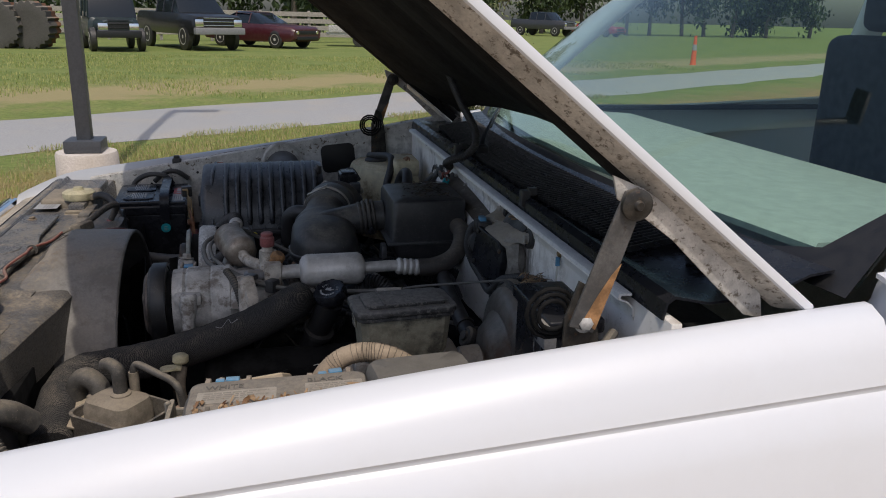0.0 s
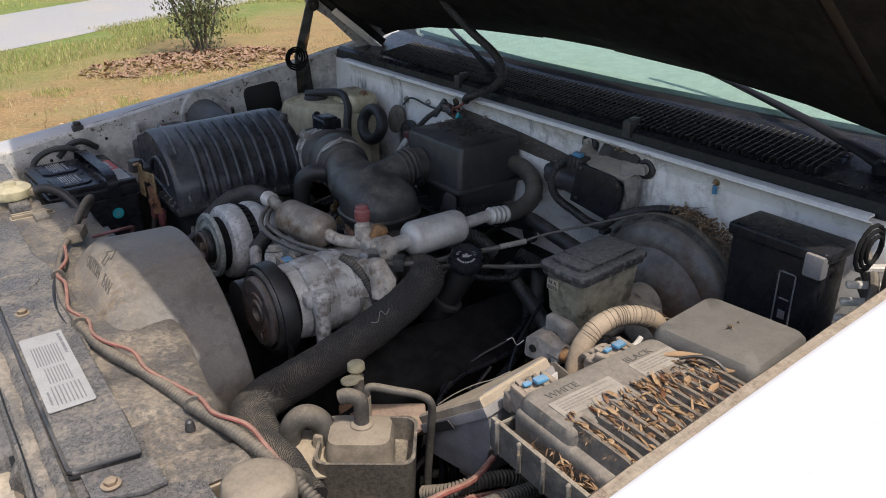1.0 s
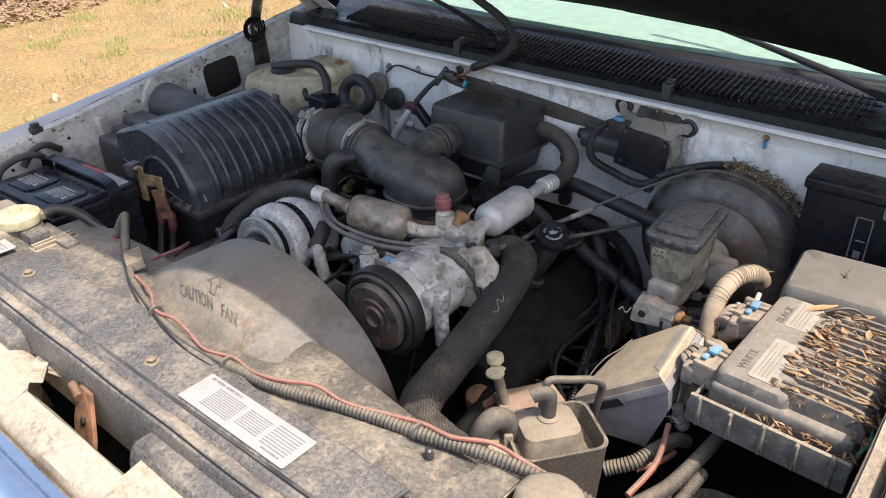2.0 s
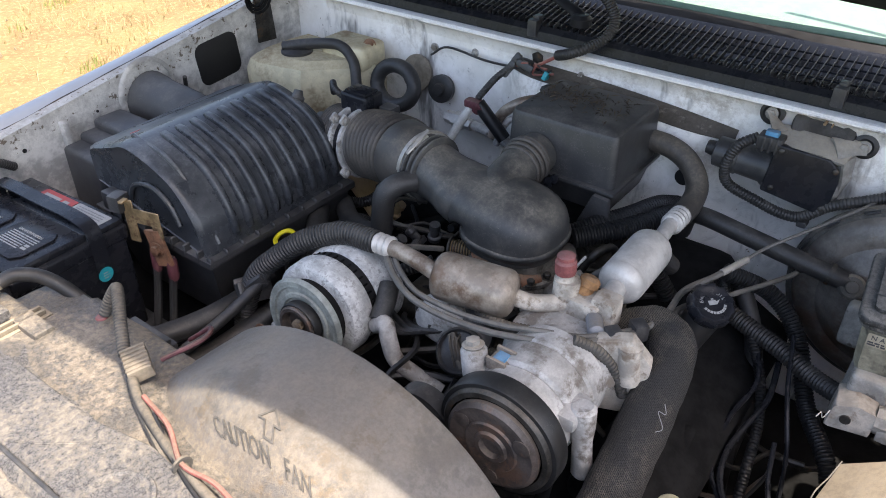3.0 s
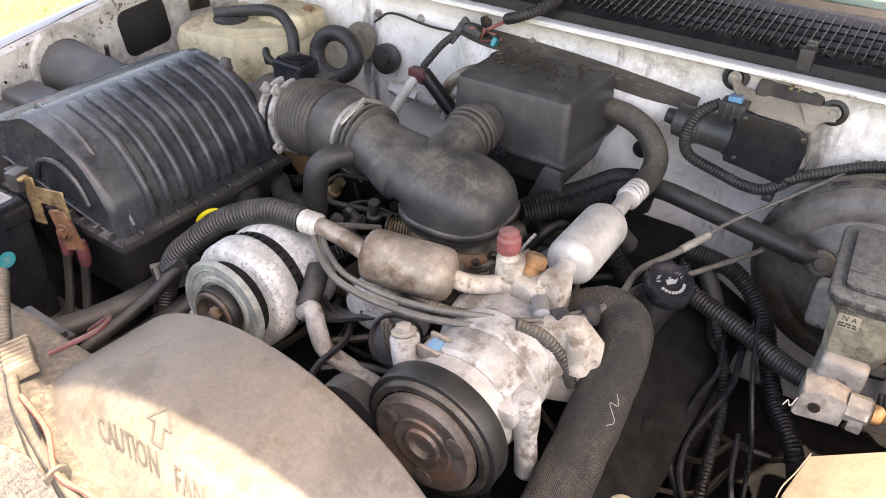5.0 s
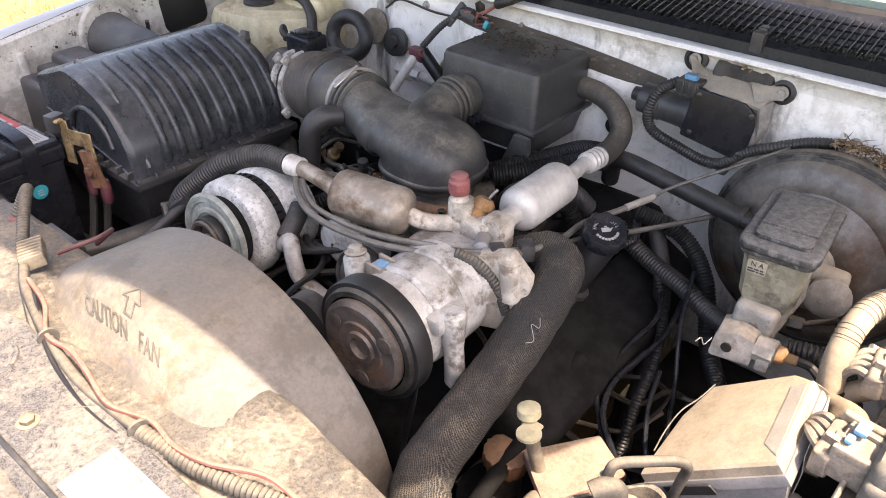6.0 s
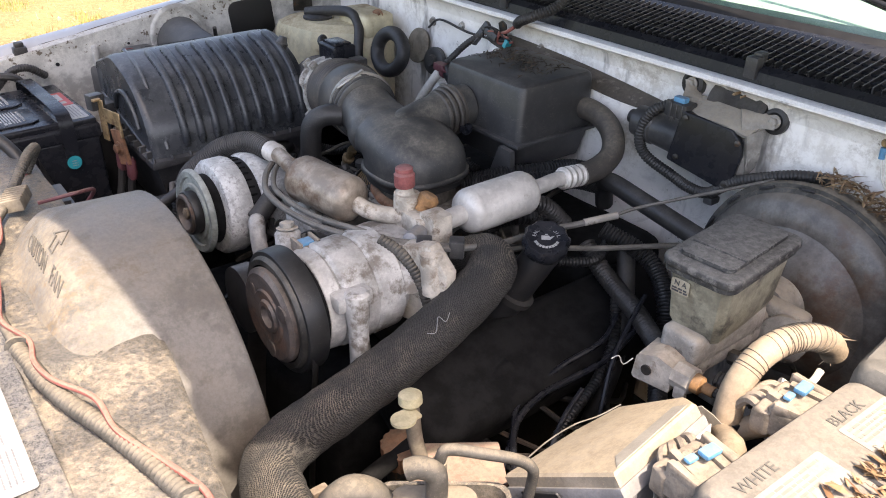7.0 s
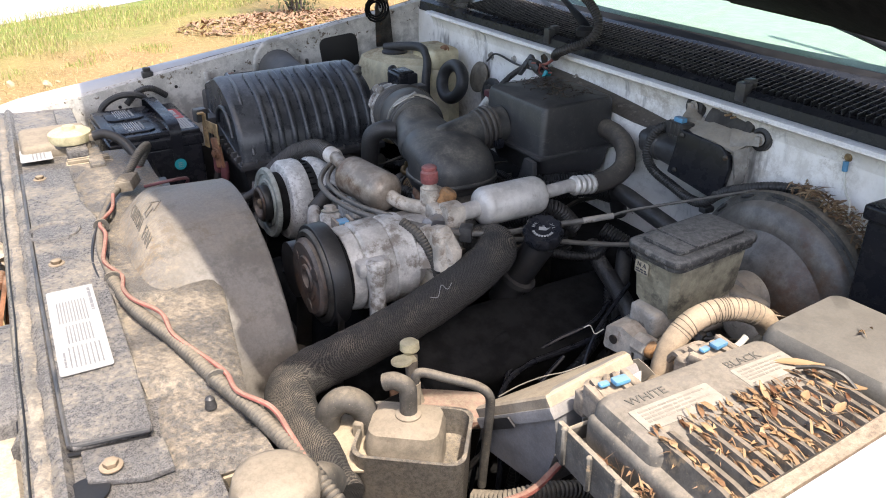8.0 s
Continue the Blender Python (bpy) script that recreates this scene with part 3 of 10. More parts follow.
def writing(text, size, m, depth=0.0004):
    """A bmesh of letters in the pose's xy plane."""
    data = bpy.data.curves.new("letters", "FONT")
    data.body, data.size, data.extrude, data.align_x, data.align_y = text, size, depth, "CENTER", "CENTER"
    data.resolution_u = 2
    ob = bpy.data.objects.new("letters", data)
    me = bpy.data.meshes.new_from_object(ob)
    bm = bmesh.new()
    bm.from_mesh(me)
    bm.transform(m)
    bpy.data.objects.remove(ob)
    bpy.data.curves.remove(data)
    bpy.data.meshes.remove(me)
    return bm


def bars(rows, m, h=0.0004, gap=0.2, seed=1):
    """Unreadable lines of print: rows of (x0, x1, y, height) as thin bars broken into words."""
    rnd = random.Random(seed)
    out = []
    for x0, x1, y, k in rows:
        x = x0
        while x < x1:
            w = min(rnd.uniform(1.5, 5) * k, x1 - x)
            out.append(prism([(x, y), (x + w, y), (x + w, y + k), (x, y + k)], m, h))
            x += w + k * 0.7
    return join(*out)


def frame_pose(at, xway, yway):
    """A pose whose x and y axes lie along two ways."""
    x = Vector(xway).normalized()
    z = x.cross(Vector(yway)).normalized()
    y = z.cross(x)
    m = Matrix((x, y, z)).transposed().to_4x4()
    m.translation = at
    return m


# ---- the truck's body ----
def lip(x):
    """Height of a fender's inner lip."""
    return 1.132 + 0.168 * x - (0.9 * (x + 0.86) ** 2 if x < -0.86 else 0.0)


def near_lip(x):
    """Height of the near fender's crown."""
    return 1.1325 + 0.088 * x - 0.04 * x * x


def crease(x):
    return 1.051 + 0.046 * x


def near_crease(x):
    return 1.069 + 0.062 * x


truck = thing("pickup_truck", (0.3, 0, 0), "white pickup truck with its hood raised on a gravel verge", "truck")


def fender(side):
    rows = []
    xs = [-1.04, -1.02, -0.99, -0.96, -0.93, -0.90] + [-0.86 + 0.09 * i for i in range(13)] + [0.252]
    for x in xs:
        z = lip(x) if side > 0 else near_lip(x) - (0.9 * (x + 0.86) ** 2 if x < -0.86 else 0.0)
        tuck = 0.06 * max(0, (-0.9 - x) / 0.14) ** 2
        bulge = 0.026 * min(1.15, max(0, -x / 0.8)) if side > 0 else 0.004
        c = min(crease(x) if side > 0 else near_crease(x), z + bulge - 0.024)
        sec = [(0.779, z - 0.05), (0.779, z - 0.003), (0.783, z + 0.002), (0.800, z + 0.003 + 0.6 * bulge), (0.818, z - 0.001 + bulge), (0.838, z - 0.010 + bulge), (0.857, (z + bulge + c) / 2 - 0.002), (0.8655, c + 0.004), (0.867, c), (0.8645, c - 0.004), (0.8645, c - 0.008), (0.870, c - 0.012), (0.885, c - 0.05), (0.905, c - 0.12), (0.925, c - 0.24), (0.935, c - 0.42), (0.92, c - 0.55)]
        if side < 0:
            sec[:4] = [(0.8000, z - 0.06), (0.8000, z - 0.006), (0.8022, z + 0.0005), (0.8075, z + 0.003)]
        rows.append([(x, side * (y - tuck), q) for y, q in sec])
    # the far side takes the shade-darkened copy of the white
    return part("fender", sheet(rows, 0.003), WHITE if side < 0 else SHADED_DUSTY_WHITE, truck, "" if side < 0 else "dust filmed white fender, darkened as hood shade")


fender_near, fender_far = fender(-1), fender(1)
# worn inner lips with sealer and rust along the edge
for side, parent in ((-1, fender_near), (1, fender_far)):
    rim = lip if side > 0 else (lambda x: near_lip(x) - 0.002)
    xs = [-0.86 + 0.05 * i for i in range(22)]
    if side > 0:
        rows = [[(x, 0.7735, rim(x) - 0.035), (x, 0.7735, rim(x) + 0.0055), (x, 0.7905, rim(x) + 0.0085), (x, 0.7925, rim(x) + 0.0055)] for x in xs]
        part("lip_flange", sheet(rows, 0.0018), FLANGE, parent, "chipped inner fender flange")
    else:
        part("gutter", sheet([[(x, -0.7715, rim(x) - 0.060), (x, -0.7740, rim(x) - 0.024), (x, -0.7860, rim(x) - 0.024), (x, -0.7985, rim(x) - 0.026), (x, -0.7990, rim(x) - 0.006)] for x in xs], 0.0012), STEEL_DARK, parent, "dark gutter inside the fender edge")
        part("lip_flange", sheet([[(x, -0.7752, rim(x) - 0.023), (x, -0.7760 + 0.0008 * math.sin(83 * x), rim(x) - 0.0195), (x, -0.7885 - 0.0006 * math.sin(60 * x), rim(x) - 0.0190), (x, -0.7893, rim(x) - 0.023)] for x in xs], 0.0012), NEAR_FLANGE, parent, "rust brown inner fender flange")
    if side > 0:
        part("lip_gap", tube([(x, 0.7935 + 0.0008 * math.sin(37 * x), rim(x) + 0.0062 + 0.0006 * math.sin(61 * x)) for x in (-0.86 + 0.025 * i for i in range(41))], 0.0026, 6, 2), STEEL_DARK, parent, "thin dark line along the flange")
    # inner panel of the bay
    rows = []
    for x in (-0.95 + 0.05 * i for i in range(21)):
        rows.append([(x, side * (0.776 + 0.01 * math.sin(9 * x) * k), rim(x) - 0.03 - k * 0.42) for k in (0, 0.12, 0.25, 0.5, 0.75, 1.0)])
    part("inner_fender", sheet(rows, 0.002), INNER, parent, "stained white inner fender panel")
for x, z, r in ((-0.575, 1.005, 0.006), (-0.285, 1.04, 0.005), (-0.44, 1.025, 0.004), (-0.255, 1.005, 0.004), (-0.70, 0.975, 0.006)):
    part("hole", lathe([(0, 0.6 * r), (0.004, 0.6 * r)], (x, 0.776, z), (0, -1, 0), 14), BLACK, fender_far)
part("hood_bumper", join(box(-0.642, -0.618, 0.776, 0.796, 1.022, 1.044, 0.004), box(-0.638, -0.622, 0.780, 0.794, 1.042, 1.052, 0.003)), RUBBER, fender_far, "black rubber hood stop")
part("cover_plate", prism(rounded(0.098, 0.082, 0.018), frame_pose((-0.178, 0.775, 1.040), (1, 0, 0.1), (0, 0, 1)), 0.004, 0.0015), BLACK, fender_far, "black rubber fender cover")
part("snorkel_collar", lathe([(0, 0.059), (0.003, 0.059), (0.006, 0.055), (0.006, 0.05), (0.0, 0.05)], (-0.338, 0.777, 1.030), (0, -1, 0), 32), INNER, fender_far)

# bottom of the bay, its shade painted in as near-black
part("frame_rail", box(-0.80, 0.03, -0.72, -0.26, 0.56, 0.64, 0.01), SHADE_IRON, truck, "dark frame rail and crossmember")
part("floor_pan", box(-0.80, 0.03, -0.30, 0.76, 0.40, 0.44, 0.01), SHADE_IRON, truck)
# firewall with its seam flange and heater bulge
firewall = part("firewall", box(0.040, 0.054, -0.775, 0.775, 0.55, 1.129, 0.003), BAY, truck, "stained white firewall panel")
part("firewall_seam", sheet([[(0.017, y, 1.128), (0.0175, y, 1.1335), (0.021, y, 1.135), (0.034, y, 1.1345)] for y in (-0.69 + 0.06 * i for i in range(24))], 0.003), SEAM, firewall, "bright upstanding seam")
part("firewall_brow", sheet([[(0.0405, y, 1.100), (0.038, y, 1.116), (0.030, y, 1.124), (0.017, y, 1.129)] for y in (-0.69 + 0.06 * i for i in range(24))], 0.002), BAY, firewall)
rows = []
for k in range(19):
    y = 0.27 - 0.0245 * k
    drop = 0.030 * (k / 18) ** 2
    out = min(1.0, math.sin(0.5 * math.pi * min(1, k / 4)), math.sin(0.5 * math.pi * min(1, (18 - k) / 5)))
    rows.append([(0.0405, y, 1.094 - drop)] + [(0.0395 - q * out, y, z) for q, z in ((0.018, 1.088 - drop), (0.031, 1.078 - drop), (0.036, 1.062 - drop), (0.038, 0.99 - drop), (0.038, 0.80))])
part("heater_bulge", sheet(rows, 0.003), BAY, firewall, "sooty bulge of the firewall")
# thin dark sheet over the fold, in place of its shadow
part("bulge_fold_shade", sheet([[Vector(p) + Vector((-0.002, 0, 0.0035)) for p in row[:3]] for row in rows[1:-1]], 0.002), FOLD_SHADE, firewall, "dark sheet painted as shade on the fold")
part("bulge_hole", lathe([(0, 0.013), (0.003, 0.013)], (0.0015, -0.090, 0.990), (-1, 0, 0.05), 20), BLACK, firewall, "round dark hole")
for y, z, r in ((-0.36, 1.035, 0.004), (-0.42, 1.05, 0.006), (0.12, 1.092, 0.004), (0.33, 1.085, 0.005), (0.20, 1.098, 0.004), (0.42, 1.075, 0.006)):
    part("stud", bolt((0.040, y, z), (-1, 0, 0.1), r), ALU, firewall)

# cowl panel with its slats
cowl = part("cowl_panel", sheet([[(0.036, y, 1.128), (0.040, y, 1.148), (0.050, y, 1.155), (0.060 + 0.03 * (y / 0.75) ** 2, y, 1.146), (0.13 + 0.035 * (y / 0.75) ** 2, y, 1.150), (0.165 + 0.05 * (y / 0.75) ** 2, y, 1.172), (0.180 + 0.066 * (y / 0.75) ** 2, y, 1.176)] for y in (-0.76 + 0.04 * i for i in range(39))], 0.003), PLASTIC_CLEAN, truck, "black plastic cowl panel")
slat_mesh = bpy.data.meshes.new("slat")
bm = box(-0.052, 0.052, -0.0007, 0.0007, -0.007, 0.0015, 0.0003, 1, Matrix.Rotation(radians(-9), 4, "Y"))
bm.to_mesh(slat_mesh)
bm.free()
slat_mesh.materials.append(SLAT)
for i in range(104):
    y = 0.60 - 0.0114 * i
    ob = new("slat", slat_mesh)
    ob.parent = cowl
    ob.location = Vector((0.112 + 0.035 * (y / 0.75) ** 2, y, 1.163)) - truck.location
for k in range(4):
    part("grid_bar", tube([(0.078 + 0.022 * k + 0.035 * (y / 0.75) ** 2, y, 1.1565 + 0.0035 * k) for y in (0.61, 0.3, 0.0, -0.3, -0.59)], 0.0016, 6), PLASTIC_CLEAN, cowl)
for y in (0.216, -0.264):
    part("cowl_clip", join(box(0.034, 0.050, y - 0.009, y + 0.009, 1.138, 1.166, 0.003), box(0.046, 0.062, y - 0.006, y + 0.006, 1.156, 1.170, 0.002)), PLASTIC, cowl)

# windscreen, pillars, roof, dashboard and seats behind it
def screen(u, v, off=0.0):
    """A place on the windscreen: u from side to side, v from foot to head."""
    y = 0.79 * u
    foot = Vector((0.178 + 0.075 * u * u, y, 1.176 - 0.012 * u * u))
    head = Vector((0.80 + 0.10 * u * u, 0.83 * y, 1.74 - 0.04 * u * u))
    return foot.lerp(head, v) + off * Vector((-0.65, 0, 0.75)) + Vector((-0.02, 0, 0.025)) * math.sin(math.pi * v)


us = [-1 + i / 12 for i in range(25)]
windscreen = part("windscreen", sheet([[screen(u, v) for v in (0, 0.15, 0.3, 0.5, 0.7, 0.85, 1)] for u in us], 0.004), GLASS, truck, "green tinted windscreen")
windscreen.visible_shadow = False
part("black_border", sheet([[screen(u, v, 0.003) for v in (-0.02, -0.005, 0.010 + 0.16 * max(0, (abs(u) - 0.86) / 0.14) ** 2)] for u in us], 0.001), BLACK, windscreen)
for s in (-1, 1):
    part("a_pillar", sweep(spline([(0.30, s * 0.80, 1.12), (0.345, s * 0.79, 1.20), (0.62, s * 0.73, 1.46), (0.93, s * 0.645, 1.725)], 5), [0.035, 0.033] + [0.030] * 14, 10), WHITE, truck)
part("roof", sheet([[(x, y, 1.735 + 0.05 * (1 - (y / 0.66) ** 2) + (0.03 if x > 1.0 else 0)) for y in (-0.66, -0.45, -0.2, 0, 0.2, 0.45, 0.66)] for x in (0.80, 0.95, 1.2, 1.6, 2.0, 2.4)], 0.02), WHITE, truck)
part("dashboard", sheet([[(x + (0.07 if x < 0.25 else 0.0) * (y / 0.79) ** 2, y, z) for y in (-0.70, -0.45, -0.1, 0.2, 0.45, 0.70)] for x, z in ((0.212, 1.185), (0.27, 1.190), (0.50, 1.190), (0.70, 1.175), (0.76, 1.14), (0.78, 0.95), (0.78, 0.7))], 0.01), TRIM, truck, "grey green dashboard top")
for s in (-1, 1):
    rows = []
    for x in (0.268, 0.29, 0.45, 0.8, 1.2, 1.55):
        c = crease(x) if s > 0 else 1.0725 + 0.046 * x
        rows.append([(x, s * y, z) for y, z in ((0.80, c + 0.100), (0.835, c + 0.094), (0.858, c + 0.05), (0.867, c + 0.002), (0.8645, c - 0.004), (0.8645, c - 0.008), (0.870, c - 0.012), (0.905, c - 0.12), (0.93, c - 0.28), (0.93, c - 0.6))])
    door = part("door", sheet(rows, 0.006), WHITE, truck)
    part("window_seal", box(0.40, 1.50, s * 0.80 - 0.012, s * 0.80 + 0.012, 1.175, 1.19, 0.003), BLACK, door)
    part("b_pillar", sweep(spline([(1.50, s * 0.79, 1.17), (1.53, s * 0.74, 1.45), (1.56, s * 0.66, 1.75)], 4), [0.045] * 9, 10), WHITE, truck)
    part("seat", join(box(1.16, 1.30, s * 0.37 - 0.24, s * 0.37 + 0.24, 0.75, 1.42, 0.05, 4, Matrix.Translation((0.10, 0, 0))), box(0.9, 1.35, s * 0.37 - 0.25, s * 0.37 + 0.25, 0.66, 0.82, 0.05, 4), box(1.28, 1.38, s * 0.37 - 0.13, s * 0.37 + 0.13, 1.43, 1.60, 0.04, 4)), SEAT, truck)
wheel_pose = axis_matrix((0.86, -0.38, 1.13), (0.9, 0, 0.42))
part("steering_wheel", join(sweep([wheel_pose @ Vector((0.185 * math.cos(a), 0.185 * math.sin(a), 0)) for a in (2 * math.pi * k / 40 for k in range(41))], [0.015] * 41, 10), prism(rounded(0.2, 0.13, 0.04), wheel_pose @ Matrix.Translation((0, 0, -0.04)), 0.03, 0.008), prism(rounded(0.35, 0.03, 0.01), wheel_pose @ Matrix.Translation((0, 0, -0.02)), 0.015, 0.003)), SEAT, truck)
part("cab_back", join(box(1.62, 1.66, -0.78, 0.78, 0.5, 1.16, 0.01), box(1.62, 1.66, -0.74, -0.55, 1.16, 1.74, 0.01), box(1.62, 1.66, 0.55, 0.74, 1.16, 1.74, 0.01), box(1.62, 1.66, -0.55, 0.55, 1.66, 1.74, 0.01)), WHITE, truck)
part("floor_pan", box(0.05, 1.66, -0.86, 0.86, 0.46, 0.50, 0.01), SHADE_IRON, truck)
part("cargo_bed", join(box(1.70, 3.6, -0.93, -0.86, 0.55, 1.12, 0.02), box(1.70, 3.6, 0.86, 0.93, 0.55, 1.12, 0.02), box(1.70, 3.6, -0.86, 0.86, 0.55, 0.60, 0.01), box(3.55, 3.6, -0.86, 0.86, 0.60, 1.10, 0.01)), WHITE, truck)
for x, s in ((-0.45, -1), (-0.45, 1), (2.65, -1), (2.65, 1)):
    wheel = part("wheel", lathe([(0.0, 0.20), (0.01, 0.30), (0.03, 0.365), (0.10, 0.375), (0.19, 0.37), (0.22, 0.30), (0.22, 0.20)], (x, s * 0.70, 0.375), (0, s, 0), 40), RUBBER, truck)
    part("rim", lathe([(0.14, 0.20), (0.18, 0.20), (0.16, 0.12), (0.20, 0.06), (0.20, 0.02)], (x, s * 0.70, 0.375), (0, s, 0), 30), ALU, wheel)
part("chassis_rail", box(-0.95, 3.5, -0.42, -0.34, 0.46, 0.60, 0.01), SHADE_IRON, truck)
part("chassis_rail", box(-0.95, 3.5, 0.34, 0.42, 0.46, 0.60, 0.01), SHADE_IRON, truck)

# raised hood
HOOD_UP = Vector((-0.78, 0, 0.626))
HOOD_OUT = Vector((0.626, 0, 0.78))


def on_hood(u, v, off=0.0):
    """A place on the raised hood: u from rear edge (0) to front edge (1), v across in metres."""
    k = v / 0.80
    rear = 0.075 * (1 - abs(k) ** 6)
    length = 1.145 + 0.19 * (1 - k * k)
    crown = (1 - k * k) * 0.068
    return Vector((0.195, 0, 1.149)) + HOOD_UP * (rear + u * (length - rear)) + HOOD_OUT * (crown + off) + Vector((0, v * (1 - 0.05 * u), 0))


vs = [-0.80 + 1.60 * i / 28 for i in range(29)]
hood_us = [i / 14 for i in range(15)]
hood = part("hood", sheet([[on_hood(u, v) for v in vs] for u in hood_us], 0.0025), WHITE, truck, "raised white hood")
inner = [v for v in vs if abs(v) < 0.71]
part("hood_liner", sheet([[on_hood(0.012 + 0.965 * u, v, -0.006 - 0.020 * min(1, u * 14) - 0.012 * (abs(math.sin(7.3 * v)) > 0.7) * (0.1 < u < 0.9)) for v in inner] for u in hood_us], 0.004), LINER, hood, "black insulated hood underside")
for s in (-1, 1):
    part("hood_hem", sheet([[on_hood(0.002 + 0.994 * u, s * v, o) for v, o in ((0.7995, 0.001), (0.8012, -0.002), (0.8012, -0.008), (0.7990, -0.0105))] for u in hood_us], 0.0012), WHITE, hood, "folded white hood edge")
    # far channel and both ribs borrow the liner's black as painted shade
    part("hood_channel", sheet([[on_hood(0.004 + 0.99 * u, s * v, o) for v, o in ((0.7985, -0.009), (0.7965, -0.012), (0.7900, -0.016), (0.7790, -0.026), (0.7700, -0.031), (0.7640, -0.029))] for u in hood_us], 0.0012), CHANNEL if s < 0 else LINER, hood, "dirty painted edge channel, the far one blackened as shade")
    part("hood_rib", sheet([[on_hood(u * 0.98, s * v, o) for v, o in ((0.766, -0.026), (0.745, -0.034), (0.722, -0.040), (0.706, -0.038), (0.700, -0.024))] for u in hood_us], 0.0015), LINER, hood, "inner hood frame blackened as shade")
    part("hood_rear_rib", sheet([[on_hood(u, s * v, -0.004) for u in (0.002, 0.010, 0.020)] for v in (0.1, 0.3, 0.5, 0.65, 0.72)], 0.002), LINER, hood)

# hinges with coil springs
for s in (-1, 1):
    hinge = part("hood_hinge", prism([(-0.020, -0.075), (0.026, -0.078), (0.020, 0.0), (0.010, 0.052), (-0.006, 0.062), (-0.020, 0.02)], frame_pose((-0.062, s * 0.768, 1.120), (1, 0, 0), (0, 0, 1)), 0.004 * s, 0.001), STEEL_DARK, truck, "dark steel hood hinge bracket")
    arm_pose = frame_pose((-0.058, s * 0.775, 1.160), (0.32, 0, 0.95), (-0.95, 0, 0.32))
    part("hinge_arm", prism([(-0.03, -0.015), (0.09, -0.013), (0.122, -0.010), (0.130, 0.0), (0.122, 0.012), (0.09, 0.013), (-0.03, 0.014)], arm_pose, 0.004, 0.0012), HINGE, hinge, "dusty grey hinge arm")
    part("rust_streak", prism([(-0.026, -0.0153), (0.050, -0.0145), (0.036, -0.009), (0.010, -0.003), (-0.02, 0.002)], arm_pose @ Matrix.Translation((0, 0, 0.0035)), 0.0012), ORANGE_RUST, hinge, "orange rust streak")
    part("hood_strap", prism([(-0.043, 1.295), (-0.007, 1.280), (0.05, 1.242), (0.109, 1.192), (0.146, 1.157), (0.152, 1.128), (0.128, 1.134), (0.084, 1.174), (0.031, 1.224), (-0.011, 1.254), (-0.036, 1.270)], frame_pose((0, s * 0.769, 0), (1, 0, 0), (0, 0, 1)), -0.004 * s, 0.001), CHANNEL, hinge, "grey painted strap of the hood frame")
    part("hinge_bolt", bolt((-0.062, s * (0.768 + (0.006 if s < 0 else -0.006)), 1.138), (0, s, 0), 0.008), ALU, hinge)
    part("hinge_pivot", lathe([(0, 0.0165), (0.005, 0.0165), (0.007, 0.013), (0.0075, 0.006), (0.011, 0.004)], (-0.019, s * 0.774 - 0.006, 1.266), (0, -1 if s < 0 else -1, 0), 24), STEEL_DARK, hinge)
    part("coil_spring", sweep([Vector((-0.088 + (0.014 + 0.00042 * k) * math.cos(0.45 * k), s * (0.752 - 0.0002 * k), 1.140 + (0.014 + 0.00042 * k) * math.sin(0.45 * k))) for k in range(44)], [0.0026] * 44, 8), SHADE_IRON, hinge, "black flat coil spring")
    part("hinge_mount", sheet([[on_hood(u, s * v, -0.042) for v in (0.745, 0.735, 0.72, 0.705)] for u in (0.0, 0.05, 0.10, 0.15)], 0.003), BAY, hinge)

# front: radiator support, header panel, latch and grille
support = part("radiator_support", sheet([[(x, y, z + 0.0012 * math.sin(40 * y) * (i == 4)) for y in (-0.77 + 0.035 * k for k in range(45))] for i, (x, z) in enumerate(((-0.947, 0.90), (-0.947, 0.986), (-0.944, 0.9935), (-0.938, 0.996), (-0.930, 0.9965), (-0.924, 0.9955), (-0.9215, 0.9985), (-0.918, 1.0015), (-0.914, 1.0015), (-0.911, 0.9975), (-0.908, 0.9925), (-0.90, 0.992), (-0.80, 0.988), (-0.795, 0.975), (-0.795, 0.86)))], 0.003), PLATE, truck, "sand dusted black radiator support")
part("sand_strip", sheet([[(x + 0.0012 * math.sin(70 * y) + 0.0008 * math.sin(173 * y), y, z + 0.0004 * math.sin(95 * y + 40 * x)) for y in (-0.72 + 0.012 * k for k in range(121))] for x, z in ((-0.9375, 0.9958), (-0.934, 0.9976), (-0.929, 0.9978), (-0.9250, 0.9962))], 0.0012), SAND_FILM, support, "dried sand in the pressed channel")
part("channel_edge", sweep([Vector((-0.9405 + 0.0006 * math.sin(31 * y), y, 0.9962)) for y in (-0.72 + 0.03 * k for k in range(49))], [0.0011] * 49, 6), BLACK, support, "black seam beside the channel")
baffle = part("baffle_plate", prism([(0.0, -0.412), (0.004, -0.418), (0.062, -0.424), (0.070, -0.420), (0.072, -0.35), (0.072, -0.10), (0.085, 0.10), (0.072, 0.17), (0.070, 0.335), (0.0, 0.345)], Matrix.Translation((-0.909, 0, 0.994)), 0.0065, 0.0025, 3), PLATE, support, "black baffle plate with sandy dust")
part("rolled_edge", sweep(spline([(-0.910, 0.34, 0.9985), (-0.912, 0.05, 0.9995), (-0.910, -0.25, 0.9995), (-0.908, -0.400, 0.9990), (-0.9055, -0.4125, 0.9988), (-0.897, -0.4165, 0.9992), (-0.865, -0.4215, 1.0000), (-0.842, -0.4255, 1.0004)], 6), [0.0026] * 43, 8), PLASTIC, baffle, "rolled black edge of the baffle")
